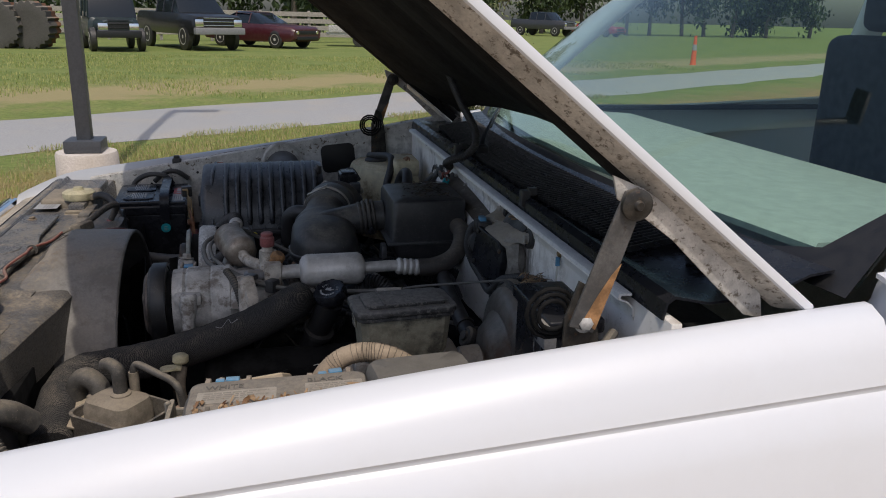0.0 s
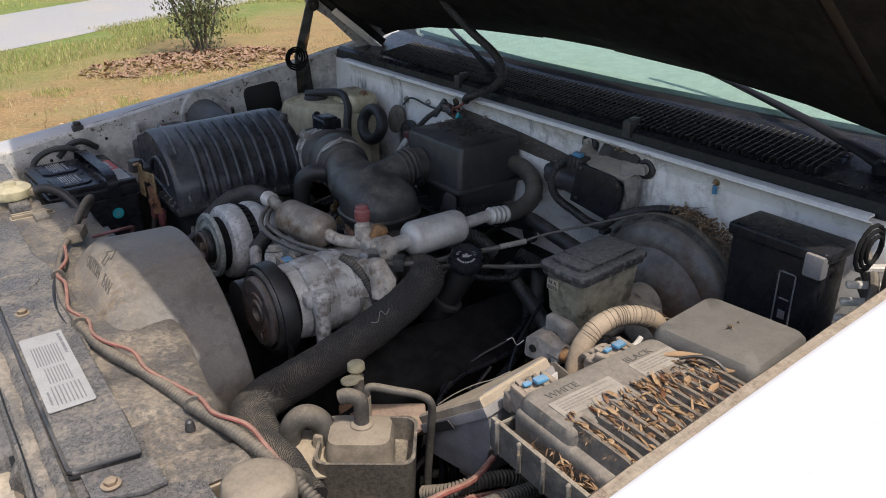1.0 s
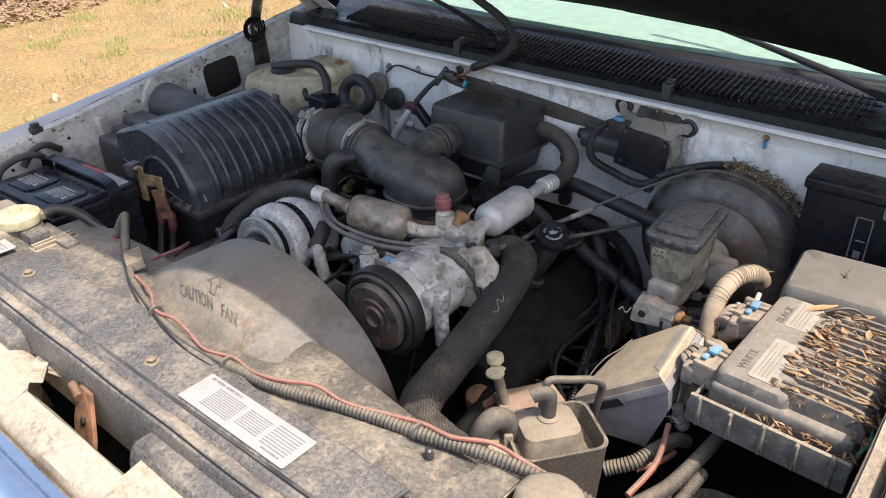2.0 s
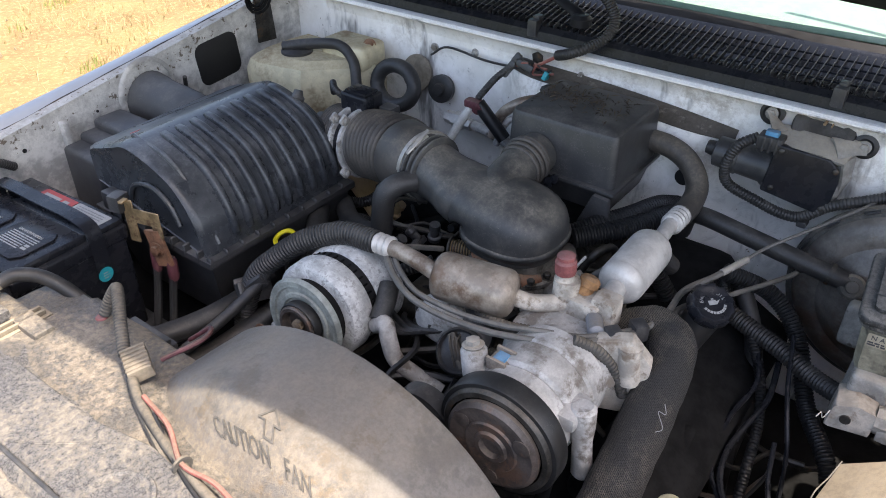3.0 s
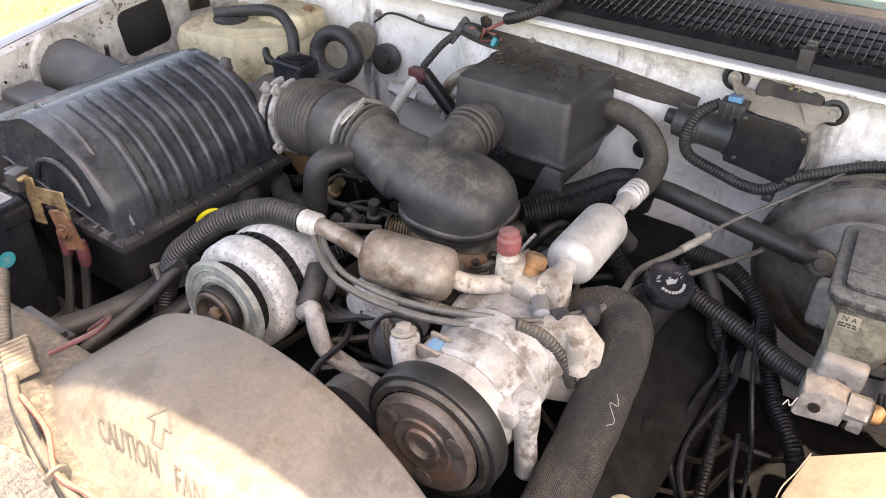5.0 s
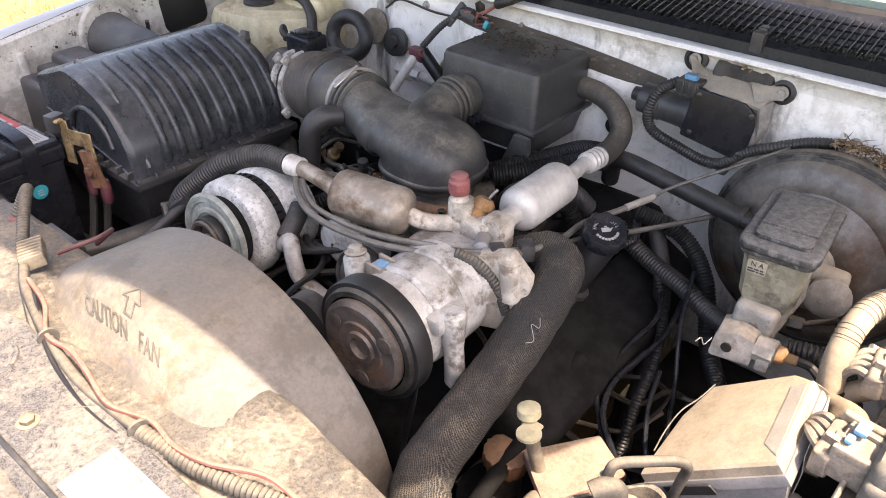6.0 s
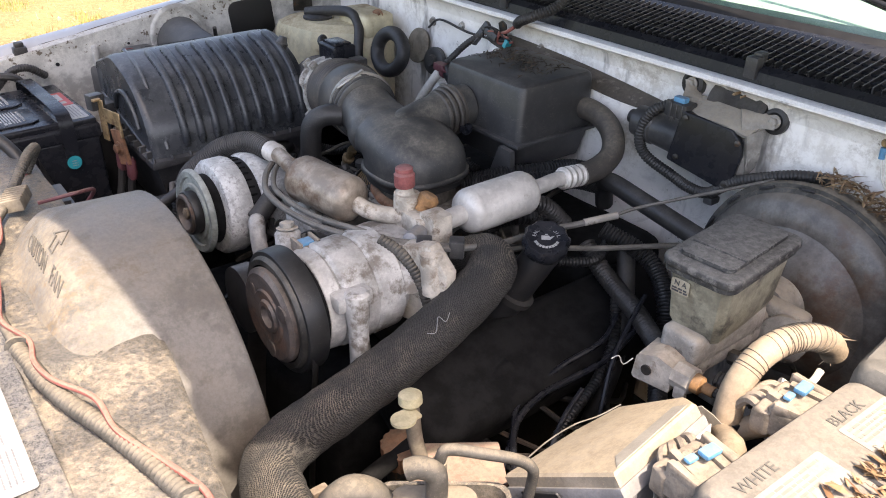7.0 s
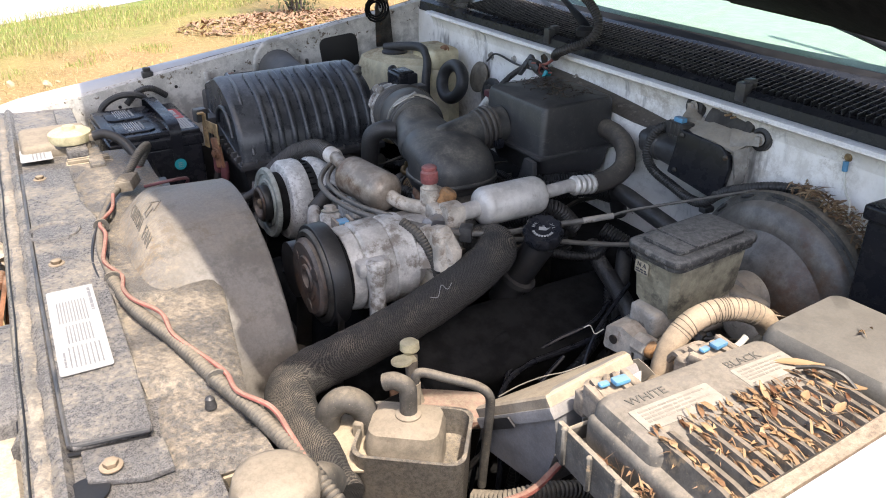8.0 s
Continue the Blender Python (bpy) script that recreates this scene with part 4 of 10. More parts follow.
part("edge_slot", prism([(-0.050, -0.0042), (-0.030, -0.0052), (0.020, -0.0056), (0.024, -0.003), (0.018, 0.0), (-0.050, 0.0)], frame_pose((-0.868, -0.4235, 0.9950), (0.99, -0.13, 0), (0.13, 0.99, 0)), 0.0012), BLACK, support, "dark gap under the lifted edge")
part("bolt_step", prism([(-0.900, -0.4215), (-0.899, -0.466), (-0.855, -0.482), (-0.832, -0.480), (-0.833, -0.436), (-0.845, -0.431)], Matrix.Translation((0, 0, 0.9915)), 0.006, 0.002, 2), PLATE, support, "raised bolt step")
for y0, y1 in ((-0.30, -0.24), (-0.06, 0.02), (0.13, 0.22)):
    part("pressed_line", sweep(spline([(-0.905, y1, 1.0004), (-0.885, (y0 + y1) / 2 + 0.01, 1.0006), (-0.842, y0, 1.0004)], 5), [0.0009] * 11, 6), PLATE, baffle)
for x, y in ((-0.887, -0.035), (-0.879, -0.458), (-0.885, 0.30)):
    part("support_bolt", bolt((x, y, 1.000), (0, 0, 1), 0.0065, 0.005), BOLT_DUSTY, support)
part("support_hole", lathe([(0, 0.017), (0.002, 0.017)], (-0.900, -0.474, 0.9935), (0, 0, 1), 20), BLACK, support)
part("support_dimple", lathe([(0, 0.028), (0.0008, 0.030), (0.0022, 0.031), (0.0022, 0.034), (0, 0.035)], (-0.882, 0.072, 1.0005), (0, 0, 1), 30, None, False), PLATE, support, "shallow pressed ring")
sticker_pose = frame_pose((-0.880, -0.212, 1.0025), (0, -1, 0), (1, 0, 0))
sticker = part("emission_label", prism(rounded(0.188, 0.050, 0.003), sticker_pose, 0.0008), LABEL, support, "white paper emission label with fine print")
part("label_print", bars([(-0.086, -0.03, 0.018, 0.0034)] + [(-0.062, -0.012, 0.012 - 0.0032 * i, 0.0013) for i in range(10)] + [(-0.004, 0.034, 0.012 - 0.0034 * i, 0.0014) for i in range(8)] + [(0.042, 0.084, 0.016 - 0.0042 * i, 0.0014) for i in range(8)] + [(0.05, 0.08, -0.019, 0.0022)], sticker_pose @ Matrix.Translation((0, 0, 0.0008)), 0.0003), INK_PALE, sticker)
small_pose = frame_pose((-0.883, 0.432, 1.000), (0, -1, 0), (1, 0, 0))
small = part("service_label", prism(rounded(0.07, 0.05, 0.003), small_pose, 0.0008), LABEL, support, "small white paper label")
part("label_print", bars([(-0.03, 0.03, 0.012 - 0.006 * i, 0.002) for i in range(4)], small_pose @ Matrix.Translation((0, 0, 0.0008)), 0.0003, seed=4), INK_PALE, small)
for x0, x1, y0, y1 in ((-0.835, -0.80, 0.40, 0.70), (-0.90, -0.84, -0.76, -0.60)):
    part("support_step", box(x0, x1, y0, y1, 0.985, 1.006, 0.004), PLATE, support)

NOSE = ((-0.9475, 0.940), (-0.955, 0.951), (-0.97, 0.954), (-0.995, 0.953), (-1.02, 0.947), (-1.034, 0.938), (-1.040, 0.922), (-1.042, 0.86))


def nose(ys, cut=0.0):
    """Sandy header sheet over a stretch of the front; cut slants its first edge towards the support."""
    rows = []
    for i, (x, z) in enumerate(NOSE):
        slant = cut * max(0.0, (x + 0.995) / 0.0475)
        rows.append([(x + 0.0015 * math.sin(23 * y), y + (slant if k == 0 else 0.0), z + 0.0022 * math.sin(17 * y + 2.1 * i) + 0.0012 * math.sin(51 * y + i)) for k, y in enumerate(ys)])
    return sheet(rows, 0.003)


header = part("header_panel", nose([-0.13 - 0.03 * k for k in range(23)]), SAND, truck, "sand covered header panel")
part("header_half", nose([0.10 + 0.028 * k for k in range(26)], 0.075), SAND, header)
part("header_bridge", sheet([[(x, y, z + 0.002 * math.sin(31 * y + 3 * i)) for y in (-0.14, -0.09, -0.04, 0.01, 0.06, 0.11)] for i, (x, z) in enumerate(((-0.984, 0.930),) + NOSE[3:])], 0.003), SAND, header)
for y0, y1 in ((-0.305, -0.108), (0.20, 0.40)):
    part("header_block", loft([[(-0.972 + d, y0 + d, z), (-0.938, y0 + d, z), (-0.938, y1 - d, z), (-0.972 + d, y1 - d, z)] for d, z in ((-0.004, 0.925), (-0.002, 0.945), (0.002, 0.962), (0.006, 0.971), (0.012, 0.976))]), PLATE, header, "dusty black moulded block", 60)
part("block_tail", loft([[(-0.958 + d, -0.345, z), (-0.938, -0.345, z), (-0.938, -0.318, z), (-0.950 + d, -0.318, z)] for d, z in ((0, 0.93), (0, 0.965), (0.006, 0.972))]), PLATE, header)
part("dark_notch", box(-0.952, -0.9465, -0.320, -0.303, 0.94, 0.966, 0.001), BLACK, header)
latch = part("hood_latch", prism([(-0.02, -0.05), (0.025, -0.045), (0.03, 0.0), (0.02, 0.06), (-0.01, 0.065), (-0.025, 0.02)], frame_pose((-0.968, 0.02, 0.905), (0, -1, 0.2), (0.35, 0.2, 1)), 0.006, 0.0015), RUST, truck, "rusty hood latch")
part("latch_lever", prism([(-0.012, -0.06), (0.012, -0.05), (0.016, 0.05), (-0.008, 0.055)], frame_pose((-0.955, 0.045, 0.905), (0, -1, -0.1), (0.25, 0.0, 1)), 0.008, 0.002), RUST, latch)
part("latch_bolt", bolt((-0.963, 0.02, 0.925), (-0.8, 0.2, 0.5), 0.007), STEEL_DARK, latch)
part("latch_spring", ribbed([(-0.95, 0.07, 0.92), (-0.955, 0.055, 0.96), (-0.96, 0.03, 0.955)], 0.006, 0.004), RUST, latch)
grille = part("grille_shell", sheet([[(x, y, z) for y in (-0.78 + 0.13 * k for k in range(13))] for x, z in ((-1.043, 0.934), (-1.048, 0.942), (-1.058, 0.943), (-1.061, 0.937), (-1.064, 0.937), (-1.067, 0.943), (-1.084, 0.940), (-1.100, 0.925), (-1.113, 0.895), (-1.116, 0.86))], 0.003), CHROME, truck, "chrome grille shell")
for i in range(4):
    part("grille_bar", box(-1.11, -1.07, -0.74, 0.74, 0.60 + 0.065 * i, 0.625 + 0.065 * i, 0.006), BLACK, grille)
for s in (-1, 1):
    part("headlamp", box(-1.10, -1.02, s * 0.80 - 0.115, s * 0.80 + 0.115, 0.68, 0.88, 0.02, 3), CHROME, truck)
part("bumper", box(-1.20, -1.08, -0.92, 0.92, 0.44, 0.58, 0.03, 3), CHROME, truck)


# ---- fan shroud and its wiring ----
def shroud_point(a, b):
    """On the fan shroud's dome: a across (0 far, 1 near), b from the front edge (0) to the fan opening (1)."""
    ang = radians(86 - 172 * a)
    r = 0.247 - 0.006 * max(0, b - 0.35)
    y1, z1 = 0.018 + r * math.sin(ang), 0.803 + (r - 0.013) * math.cos(ang)
    y0, z0 = 0.235 - 0.57 * a, 0.986 - 0.16 * max(0, a - 0.80) - 0.15 * max(0, 0.10 - a)
    x = -0.800 + 0.158 * b
    k = math.sin(0.5 * math.pi * min(1, b / 0.36))
    return Vector((x, y0 + (y1 - y0) * k, z0 + (z1 - z0) * k))


shroud = thing("fan_shroud", (-0.72, 0, 0.62), "black plastic radiator fan shroud under tan dust", "fan shroud")
bs = [i / 36 for i in range(37)]
dome = part("dome", sheet([[shroud_point(a / 60, b) for b in bs] for a in range(61)], 0.004), SHROUD, shroud, "smooth dusty dome over the fan", 60)
part("rim", sweep([shroud_point(a / 30, 1.0) for a in range(31)], [0.0035] * 31, 8), SHROUD, shroud)


# letters rubbed free of dust; the darker grey also paints their relief shading
EMBOSS = worn("rubbed_shading_grey_letters", (0.115, 0.105, 0.092), 0.6, dust=0.12, stain=0.2)


def on_dome(bm, lift):
    """Wraps flat letters (x across, y up the slope, z out) on to the dome."""
    for v in bm.verts:
        a, b = 0.492 + v.co.x / 0.76, 0.155 + v.co.y / 0.21
        p = shroud_point(a, b)
        n = (shroud_point(a, b + 0.02) - p).cross(shroud_point(a + 0.02, b) - p).normalized()
        v.co = p + (n if n.z > 0 else -n) * (lift + 1.3 * v.co.z)
    return bm


part("embossed_caution", on_dome(writing("CAUTION", 0.0195, Matrix.Translation((-0.028, 0, 0)), 0.0005), 0.0046), EMBOSS, dome)
part("embossed_fan", on_dome(writing("FAN", 0.0195, Matrix.Translation((0.054, 0, 0)), 0.0005), 0.0046), EMBOSS, dome)
arrow_line = [(-0.006, 0.016), (-0.006, 0.029), (-0.014, 0.029), (0.0, 0.043), (0.014, 0.029), (0.006, 0.029), (0.006, 0.016), (-0.006, 0.016)]
strokes = []
for (xa, ya), (xb, yb) in zip(arrow_line, arrow_line[1:]):
    d = Vector((xb - xa, yb - ya)).normalized() * 0.0008
    strokes.append(prism([(xa - d.y - d.x, ya + d.x - d.y), (xa + d.y - d.x, ya - d.x - d.y), (xb + d.y + d.x, yb - d.x + d.y), (xb - d.y + d.x, yb + d.x + d.y)], Matrix.Translation((0.016, -0.004, 0)), 0.0010))
part("embossed_arrow", on_dome(join(*strokes), 0.0046), EMBOSS, dome)
upper = part("upper_panel", sheet([[(x, y, z + 0.0015 * math.sin(55 * y + 3 * i)) for i, (x, z) in enumerate(((-0.848, 0.975), (-0.846, 0.986), (-0.83, 0.990), (-0.80, 0.990), (-0.775 + 0.1 * min(0.3, max(0, y + 0.45)), 0.987), (-0.760 + 0.14 * min(0.3, max(0, y + 0.45)), 0.984), (-0.755 + 0.15 * min(0.3, max(0, y + 0.45)), 0.978), (-0.755 + 0.15 * min(0.3, max(0, y + 0.45)), 0.90)))] for y in (-0.475 + 0.05 * k for k in range(18))], 0.003), DUSTY, shroud, "sandy textured upper shroud panel")
for d in (0.0, 0.195):
    part("panel_wedge", sheet([[(-0.838, -0.25 + d, 0.991), (-0.80, -0.27 + d, 0.991), (-0.766, -0.29 + d, 0.988)], [(-0.838, -0.342 + d, 1.0015), (-0.80, -0.352 + d, 0.998), (-0.768, -0.370 + d, 0.990)], [(-0.837, -0.346 + d, 1.000), (-0.80, -0.356 + d, 0.997), (-0.768, -0.372 + d, 0.989)], [(-0.835, -0.364 + d, 0.989), (-0.80, -0.371 + d, 0.988), (-0.767, -0.380 + d, 0.985)]], 0.002), DUSTY, upper, "raised wedge between panel segments")
part("panel_lip", sheet([[(-0.845, -0.455, 0.990), (-0.80, -0.455, 0.991), (-0.755, -0.452, 0.988)], [(-0.846, -0.472, 0.988), (-0.80, -0.478, 0.992), (-0.752, -0.476, 0.990)], [(-0.842, -0.484, 0.978), (-0.80, -0.496, 0.986), (-0.750, -0.500, 0.989)]], 0.004), DUSTY, upper, "lifted sandy corner of the panel")
part("lip_underside", sheet([[(-0.845, -0.484, 0.974), (-0.80, -0.497, 0.981), (-0.752, -0.501, 0.984)], [(-0.845, -0.486, 0.955), (-0.80, -0.492, 0.955), (-0.752, -0.494, 0.957)]], 0.003), TAN_LOOM, upper)
part("panel_peg", lathe([(0, 0.006), (0.010, 0.0045), (0.012, 0.002)], (-0.785, -0.405, 0.99), (0, 0, 1), 10), PLASTIC, upper)
part("side_panel", sheet([[(-0.845, y, 0.984), (-0.80, y, 0.988), (-0.72, y, 0.985), (-0.715, y, 0.93)] for y in (0.29, 0.34, 0.40, 0.44)], 0.003), DUSTY, shroud)
part("foot_plate", sheet([[(-0.70, y, 0.90 - 0.10 * k), (-0.69, y, 0.80), (-0.69, y, 0.45)] for k, y in enumerate((-0.50, -0.30, 0.0, 0.30, 0.50))], 0.003), PLASTIC, shroud)

radiator = thing("radiator", (-0.76, 0, 0.45), "dark radiator core behind the support panel", "radiator")
part("core", box(-0.785, -0.735, -0.46, 0.46, 0.46, 0.93, 0.004), SHADE_IRON, radiator)
for s in (-1, 1):
    part("side_tank", box(-0.79, -0.72, s * 0.50 - 0.04, s * 0.50 + 0.04, 0.46, 0.95, 0.015, 3), PLASTIC, radiator)

harness = thing("wiring_harness", (-0.78, 0, 0.99), "dusty grey ribbed wiring loom with a red wire over the shroud", "wiring")
route = [(-0.768, 0.205, 1.000), (-0.798, 0.155, 1.000), (-0.823, 0.055, 1.000), (-0.834, -0.03, 0.999), (-0.831, -0.115, 0.999), (-0.820, -0.195, 0.999), (-0.793, -0.285, 0.999), (-0.771, -0.378, 0.998), (-0.749, -0.455, 0.996), (-0.732, -0.530, 0.990), (-0.712, -0.585, 0.965), (-0.67, -0.61, 0.92), (-0.60, -0.61, 0.885), (-0.50, -0.61, 0.87)]
part("loom", ribbed(route[4:], 0.0080, 0.0052, 0.20), LOOM, harness)
part("red_wire", tube([(x + 0.005 + 0.006 * math.sin(2.3 * i), y, z + 0.008 + 0.003 * math.sin(5 * i)) for i, (x, y, z) in enumerate([tuple(p) for p in spline(route[1:10], 2)])], 0.0026, 8), RED_WIRE, harness, "red battery cable")
part("sleeve", tube([(-0.772, 0.212, 1.001), (-0.798, 0.155, 1.001), (-0.820, 0.070, 1.000), (-0.833, -0.010, 0.999), (-0.833, -0.075, 0.999), (-0.829, -0.125, 0.999)], 0.0056, 10), LOOM, harness, "dusty cloth sleeve")
part("wire", tube([(-0.796, 0.170, 0.997), (-0.826, 0.080, 0.997), (-0.843, -0.010, 0.997), (-0.849, -0.100, 0.997), (-0.856, -0.165, 0.997)], 0.0032, 7), LOOM, harness)
part("wire", tube([(-0.800, 0.130, 1.004), (-0.832, 0.040, 1.001), (-0.846, -0.045, 0.999), (-0.845, -0.120, 0.998), (-0.852, -0.170, 0.996)], 0.0024, 7), RUBBER_DARK, harness)
for i in (2, 4, 7):
    x, y, z = route[i]
    part("cable_tie", lathe([(0, 0.0102), (0.003, 0.0102)], (x, y, z + 0.002), (0.1, 1, 0), 14), RUBBER_DUSTY, harness)
plug = part("connector", box(-0.013, 0.013, -0.022, 0.022, -0.008, 0.008, 0.002, 2, frame_pose((-0.765, 0.206, 1.004), (0.9, -0.4, 0.15), (0.4, 0.9, 0))), CREAM, harness, "sand coloured plug with ribs")
for k in range(6):
    part("rib", box(-0.0135, 0.0135, -0.0014, 0.0014, 0.006, 0.010, 0.001, 1, frame_pose((-0.765, 0.206, 1.004), (0.9, -0.4, 0.15), (0.4, 0.9, 0)) @ Matrix.Translation((0, -0.017 + 0.0068 * k, 0))), CREAM, plug)
part("loop", ribbed([(-0.766, 0.228, 1.003), (-0.747, 0.258, 1.016), (-0.727, 0.288, 1.027), (-0.714, 0.312, 1.025), (-0.719, 0.322, 1.010), (-0.731, 0.326, 0.988)], 0.0072, 0.0042, 0.12), LOOM, harness)
part("red_boot", lathe([(0, 0.010), (0.022, 0.009), (0.026, 0.006)], (-0.733, 0.329, 0.962), (0, -0.05, 1), 16), RED_FADED, harness)
part("brown_wire", tube([(-0.742, 0.20, 0.995), (-0.70, 0.18, 1.005), (-0.675, 0.20, 0.995), (-0.68, 0.24, 0.96)], 0.0028, 8), CRIMSON, harness)
part("fuse_tray", join(box(-0.742, -0.690, 0.25, 0.335, 0.945, 0.958, 0.003), box(-0.735, -0.722, 0.30, 0.33, 0.955, 0.968, 0.002), box(-0.708, -0.695, 0.255, 0.30, 0.955, 0.964, 0.002)), PLASTIC, harness)

# ---- battery corner ----
battery = thing("car_battery", (-0.68, 0.605, 0.80), "black car battery with white print and a carrying strap", "battery")
BAT = Matrix.Translation((-0.678, 0.611, 0)) @ Matrix.Rotation(radians(3), 4, "Z")
part("case", box(-0.086, 0.086, -0.112, 0.112, 0.79, 0.955, 0.006, 3, BAT), PLASTIC_CLEAN, battery)
part("lid", join(box(-0.089, 0.089, -0.115, 0.115, 0.952, 0.976, 0.005, 3, BAT), box(-0.084, 0.030, -0.108, 0.108, 0.974, 0.986, 0.004, 3, BAT), box(0.045, 0.086, -0.110, 0.110, 0.974, 0.984, 0.003, 2, BAT)), PLASTIC_CLEAN, battery)
for k, y in enumerate((0.050, -0.048)):
    cell = part("warning_plate", prism([(0.030 * sx, 0.036 * sy) if cut else (0.040 * sx, 0.024 * sy) for sx, sy, cut in ((1, 1, 0), (1, 1, 1), (-1, 1, 1), (-1, 1, 0), (-1, -1, 0), (-1, -1, 1), (1, -1, 1), (1, -1, 0))], BAT @ Matrix.Translation((-0.028, y, 0.9862)) @ Matrix.Rotation(radians(90), 4, "Z"), 0.003, 0.0012), PLASTIC_CLEAN, battery)
    part("warning_word", writing("DANGER/POISON", 0.0066, BAT @ Matrix.Translation((-0.0125, y, 0.9896)) @ Matrix.Rotation(radians(-90), 4, "Z"), 0.0003), LABEL, cell)
    part("print", bars([(-0.030, 0.016 + 0.014 * (i < 3), 0.008 - 0.0042 * i, 0.0017) for i in range(7)] + [(0.020, 0.030, -0.008 - 0.006 * i, 0.0042) for i in range(2)], BAT @ Matrix.Translation((-0.028, y, 0.9893)) @ Matrix.Rotation(radians(-90), 4, "Z"), 0.0004, seed=8 + k), LABEL, cell)
part("red_label", prism(rounded(0.075, 0.026, 0.003), BAT @ Matrix.Translation((0.066, 0.015, 0.9842)) @ Matrix.Rotation(radians(90), 4, "Z"), 0.0006), RED, battery)
part("white_label", prism(rounded(0.075, 0.026, 0.003), BAT @ Matrix.Translation((0.066, -0.062, 0.9842)) @ Matrix.Rotation(radians(90), 4, "Z"), 0.0006), LABEL, battery)
part("label_print", bars([(-0.030, 0.030, 0.006 - 0.005 * i, 0.0018) for i in range(4)], BAT @ Matrix.Translation((0.066, -0.062, 0.9849)) @ Matrix.Rotation(radians(-90), 4, "Z"), 0.0003, seed=3), INK_PALE, battery)
part("logo_bar", bars([(-0.028, 0.028, -0.005, 0.010)], BAT @ Matrix.Translation((0.066, 0.015, 0.9849)) @ Matrix.Rotation(radians(-90), 4, "Z"), 0.0003, seed=5), LABEL, battery)
strap_path = spline([Vector(p) for p in ((0.036, 0.120, 0.960), (0.036, 0.1185, 0.988), (0.036, 0.105, 1.003), (0.036, 0.060, 1.007), (0.036, 0.0, 1.006), (0.036, -0.070, 1.006), (0.036, -0.108, 1.000), (0.036, -0.1195, 0.984), (0.036, -0.1195, 0.955), (0.036, -0.1195, 0.925))], 5)
part("strap", sheet([[BAT @ (p + Vector((d, 0, 0))) for d in (-0.011, -0.009, 0.009, 0.011)] for p in strap_path], 0.0022), PLASTIC_CLEAN, battery, "flat black carrying strap")
part("teal_sticker", lathe([(0, 0.0115), (0.0008, 0.0115)], (-0.636, 0.4942, 0.920), (0.05, -1, 0), 24), TEAL, battery)
part("sticker_print", bars([(-0.004, 0.005, 0.002 - 0.004 * i, 0.0016) for i in range(3)], frame_pose((-0.636, 0.4934, 0.920), (1, 0, 0), (0, 0, 1)), 0.0004, seed=2), LABEL, battery)
part("tray", box(-0.79, -0.57, 0.47, 0.74, 0.76, 0.80, 0.006), PLASTIC, battery)

part("mount_bar", join(box(-0.842, -0.765, 0.376, 0.402, 0.976, 0.990, 0.003), box(-0.838, -0.770, 0.381, 0.386, 0.989, 0.996, 0.002), box(-0.838, -0.770, 0.392, 0.397, 0.989, 0.996, 0.002)), TAN_LOOM, battery, "tan ridged hold-down bar")

clamp = thing("cable_bracket", (-0.56, 0.50, 0.90), "brass cable bracket with faded red boots", "cable clamp")
CL = frame_pose((-0.572, 0.470, 0.992), (0.25, -0.95, 0), (0, 0, 1))
part("bracket", join(box(-0.034, -0.016, -0.046, 0.024, -0.001, 0.0015, 0.0008, 1, CL), box(-0.018, 0.028, -0.012, 0.012, 0.0, 0.0022, 0.0008, 1, CL), box(0.012, 0.028, -0.030, -0.010, -0.001, 0.0025, 0.0008, 1, CL), box(-0.030, -0.022, 0.022, 0.026, -0.001, 0.012, 0.0008, 1, CL)), BRASS, clamp, "thin stained brass bracket")
part("clip", box(-0.050, -0.030, 0.004, 0.030, -0.012, 0.012, 0.003, 2, CL), PLASTIC, clamp)
part("lug", join(box(-0.010, 0.018, -0.080, -0.020, -0.003, 0.003, 0.001, 1, CL @ Matrix.Rotation(radians(12), 4, "Z")), bolt(CL @ Vector((0.012, -0.05, 0.003)), CL.to_3x3() @ Vector((0, 0, 1)), 0.008)), RUST, clamp)
for k, (dx, dz) in enumerate(((0.0, -0.075), (0.026, -0.085))):
    p = CL @ Vector((dx, dz, -0.004))
    part("red_boot", lathe([(-0.018, 0.0065), (-0.010, 0.0085), (0.014, 0.0080), (0.020, 0.0055)], p, (0.05, 0, 1), 14), CRIMSON, clamp, "dull red rubber boot")
    part("cable", tube([p, p + Vector((-0.01, 0.0, -0.05)), p + Vector((-0.03, -0.01, -0.10)), p + Vector((-0.06, -0.02, -0.16))], 0.006, 8), RUBBER, clamp)
part("cover_loop", tube([(-0.64, 0.745, 0.98), (-0.66, 0.735, 1.005), (-0.70, 0.74, 1.008), (-0.735, 0.745, 0.99), (-0.75, 0.74, 0.96)], 0.007, 8), RUBBER, clamp)
part("ribbed_wire", ribbed([(-0.60, 0.765, 0.99), (-0.63, 0.755, 1.012), (-0.66, 0.75, 1.010), (-0.69, 0.745, 0.985)], 0.007, 0.0045), RUBBER, clamp)

bottle = thing("coolant_bottle", (-0.83, 0.50, 0.90), "dusty white coolant bottle beside the battery", "bottle")
part("body", box(-0.905, -0.79, 0.44, 0.57, 0.92, 1.012, 0.012, 3), CREAM, bottle)
part("cap", lathe([(0, 0.034), (0.004, 0.036), (0.016, 0.036), (0.020, 0.030), (0.022, 0.012), (0.028, 0.010)], (-0.822, 0.462, 1.008), (0, 0, 1), 30), CAP_YELLOW, bottle)
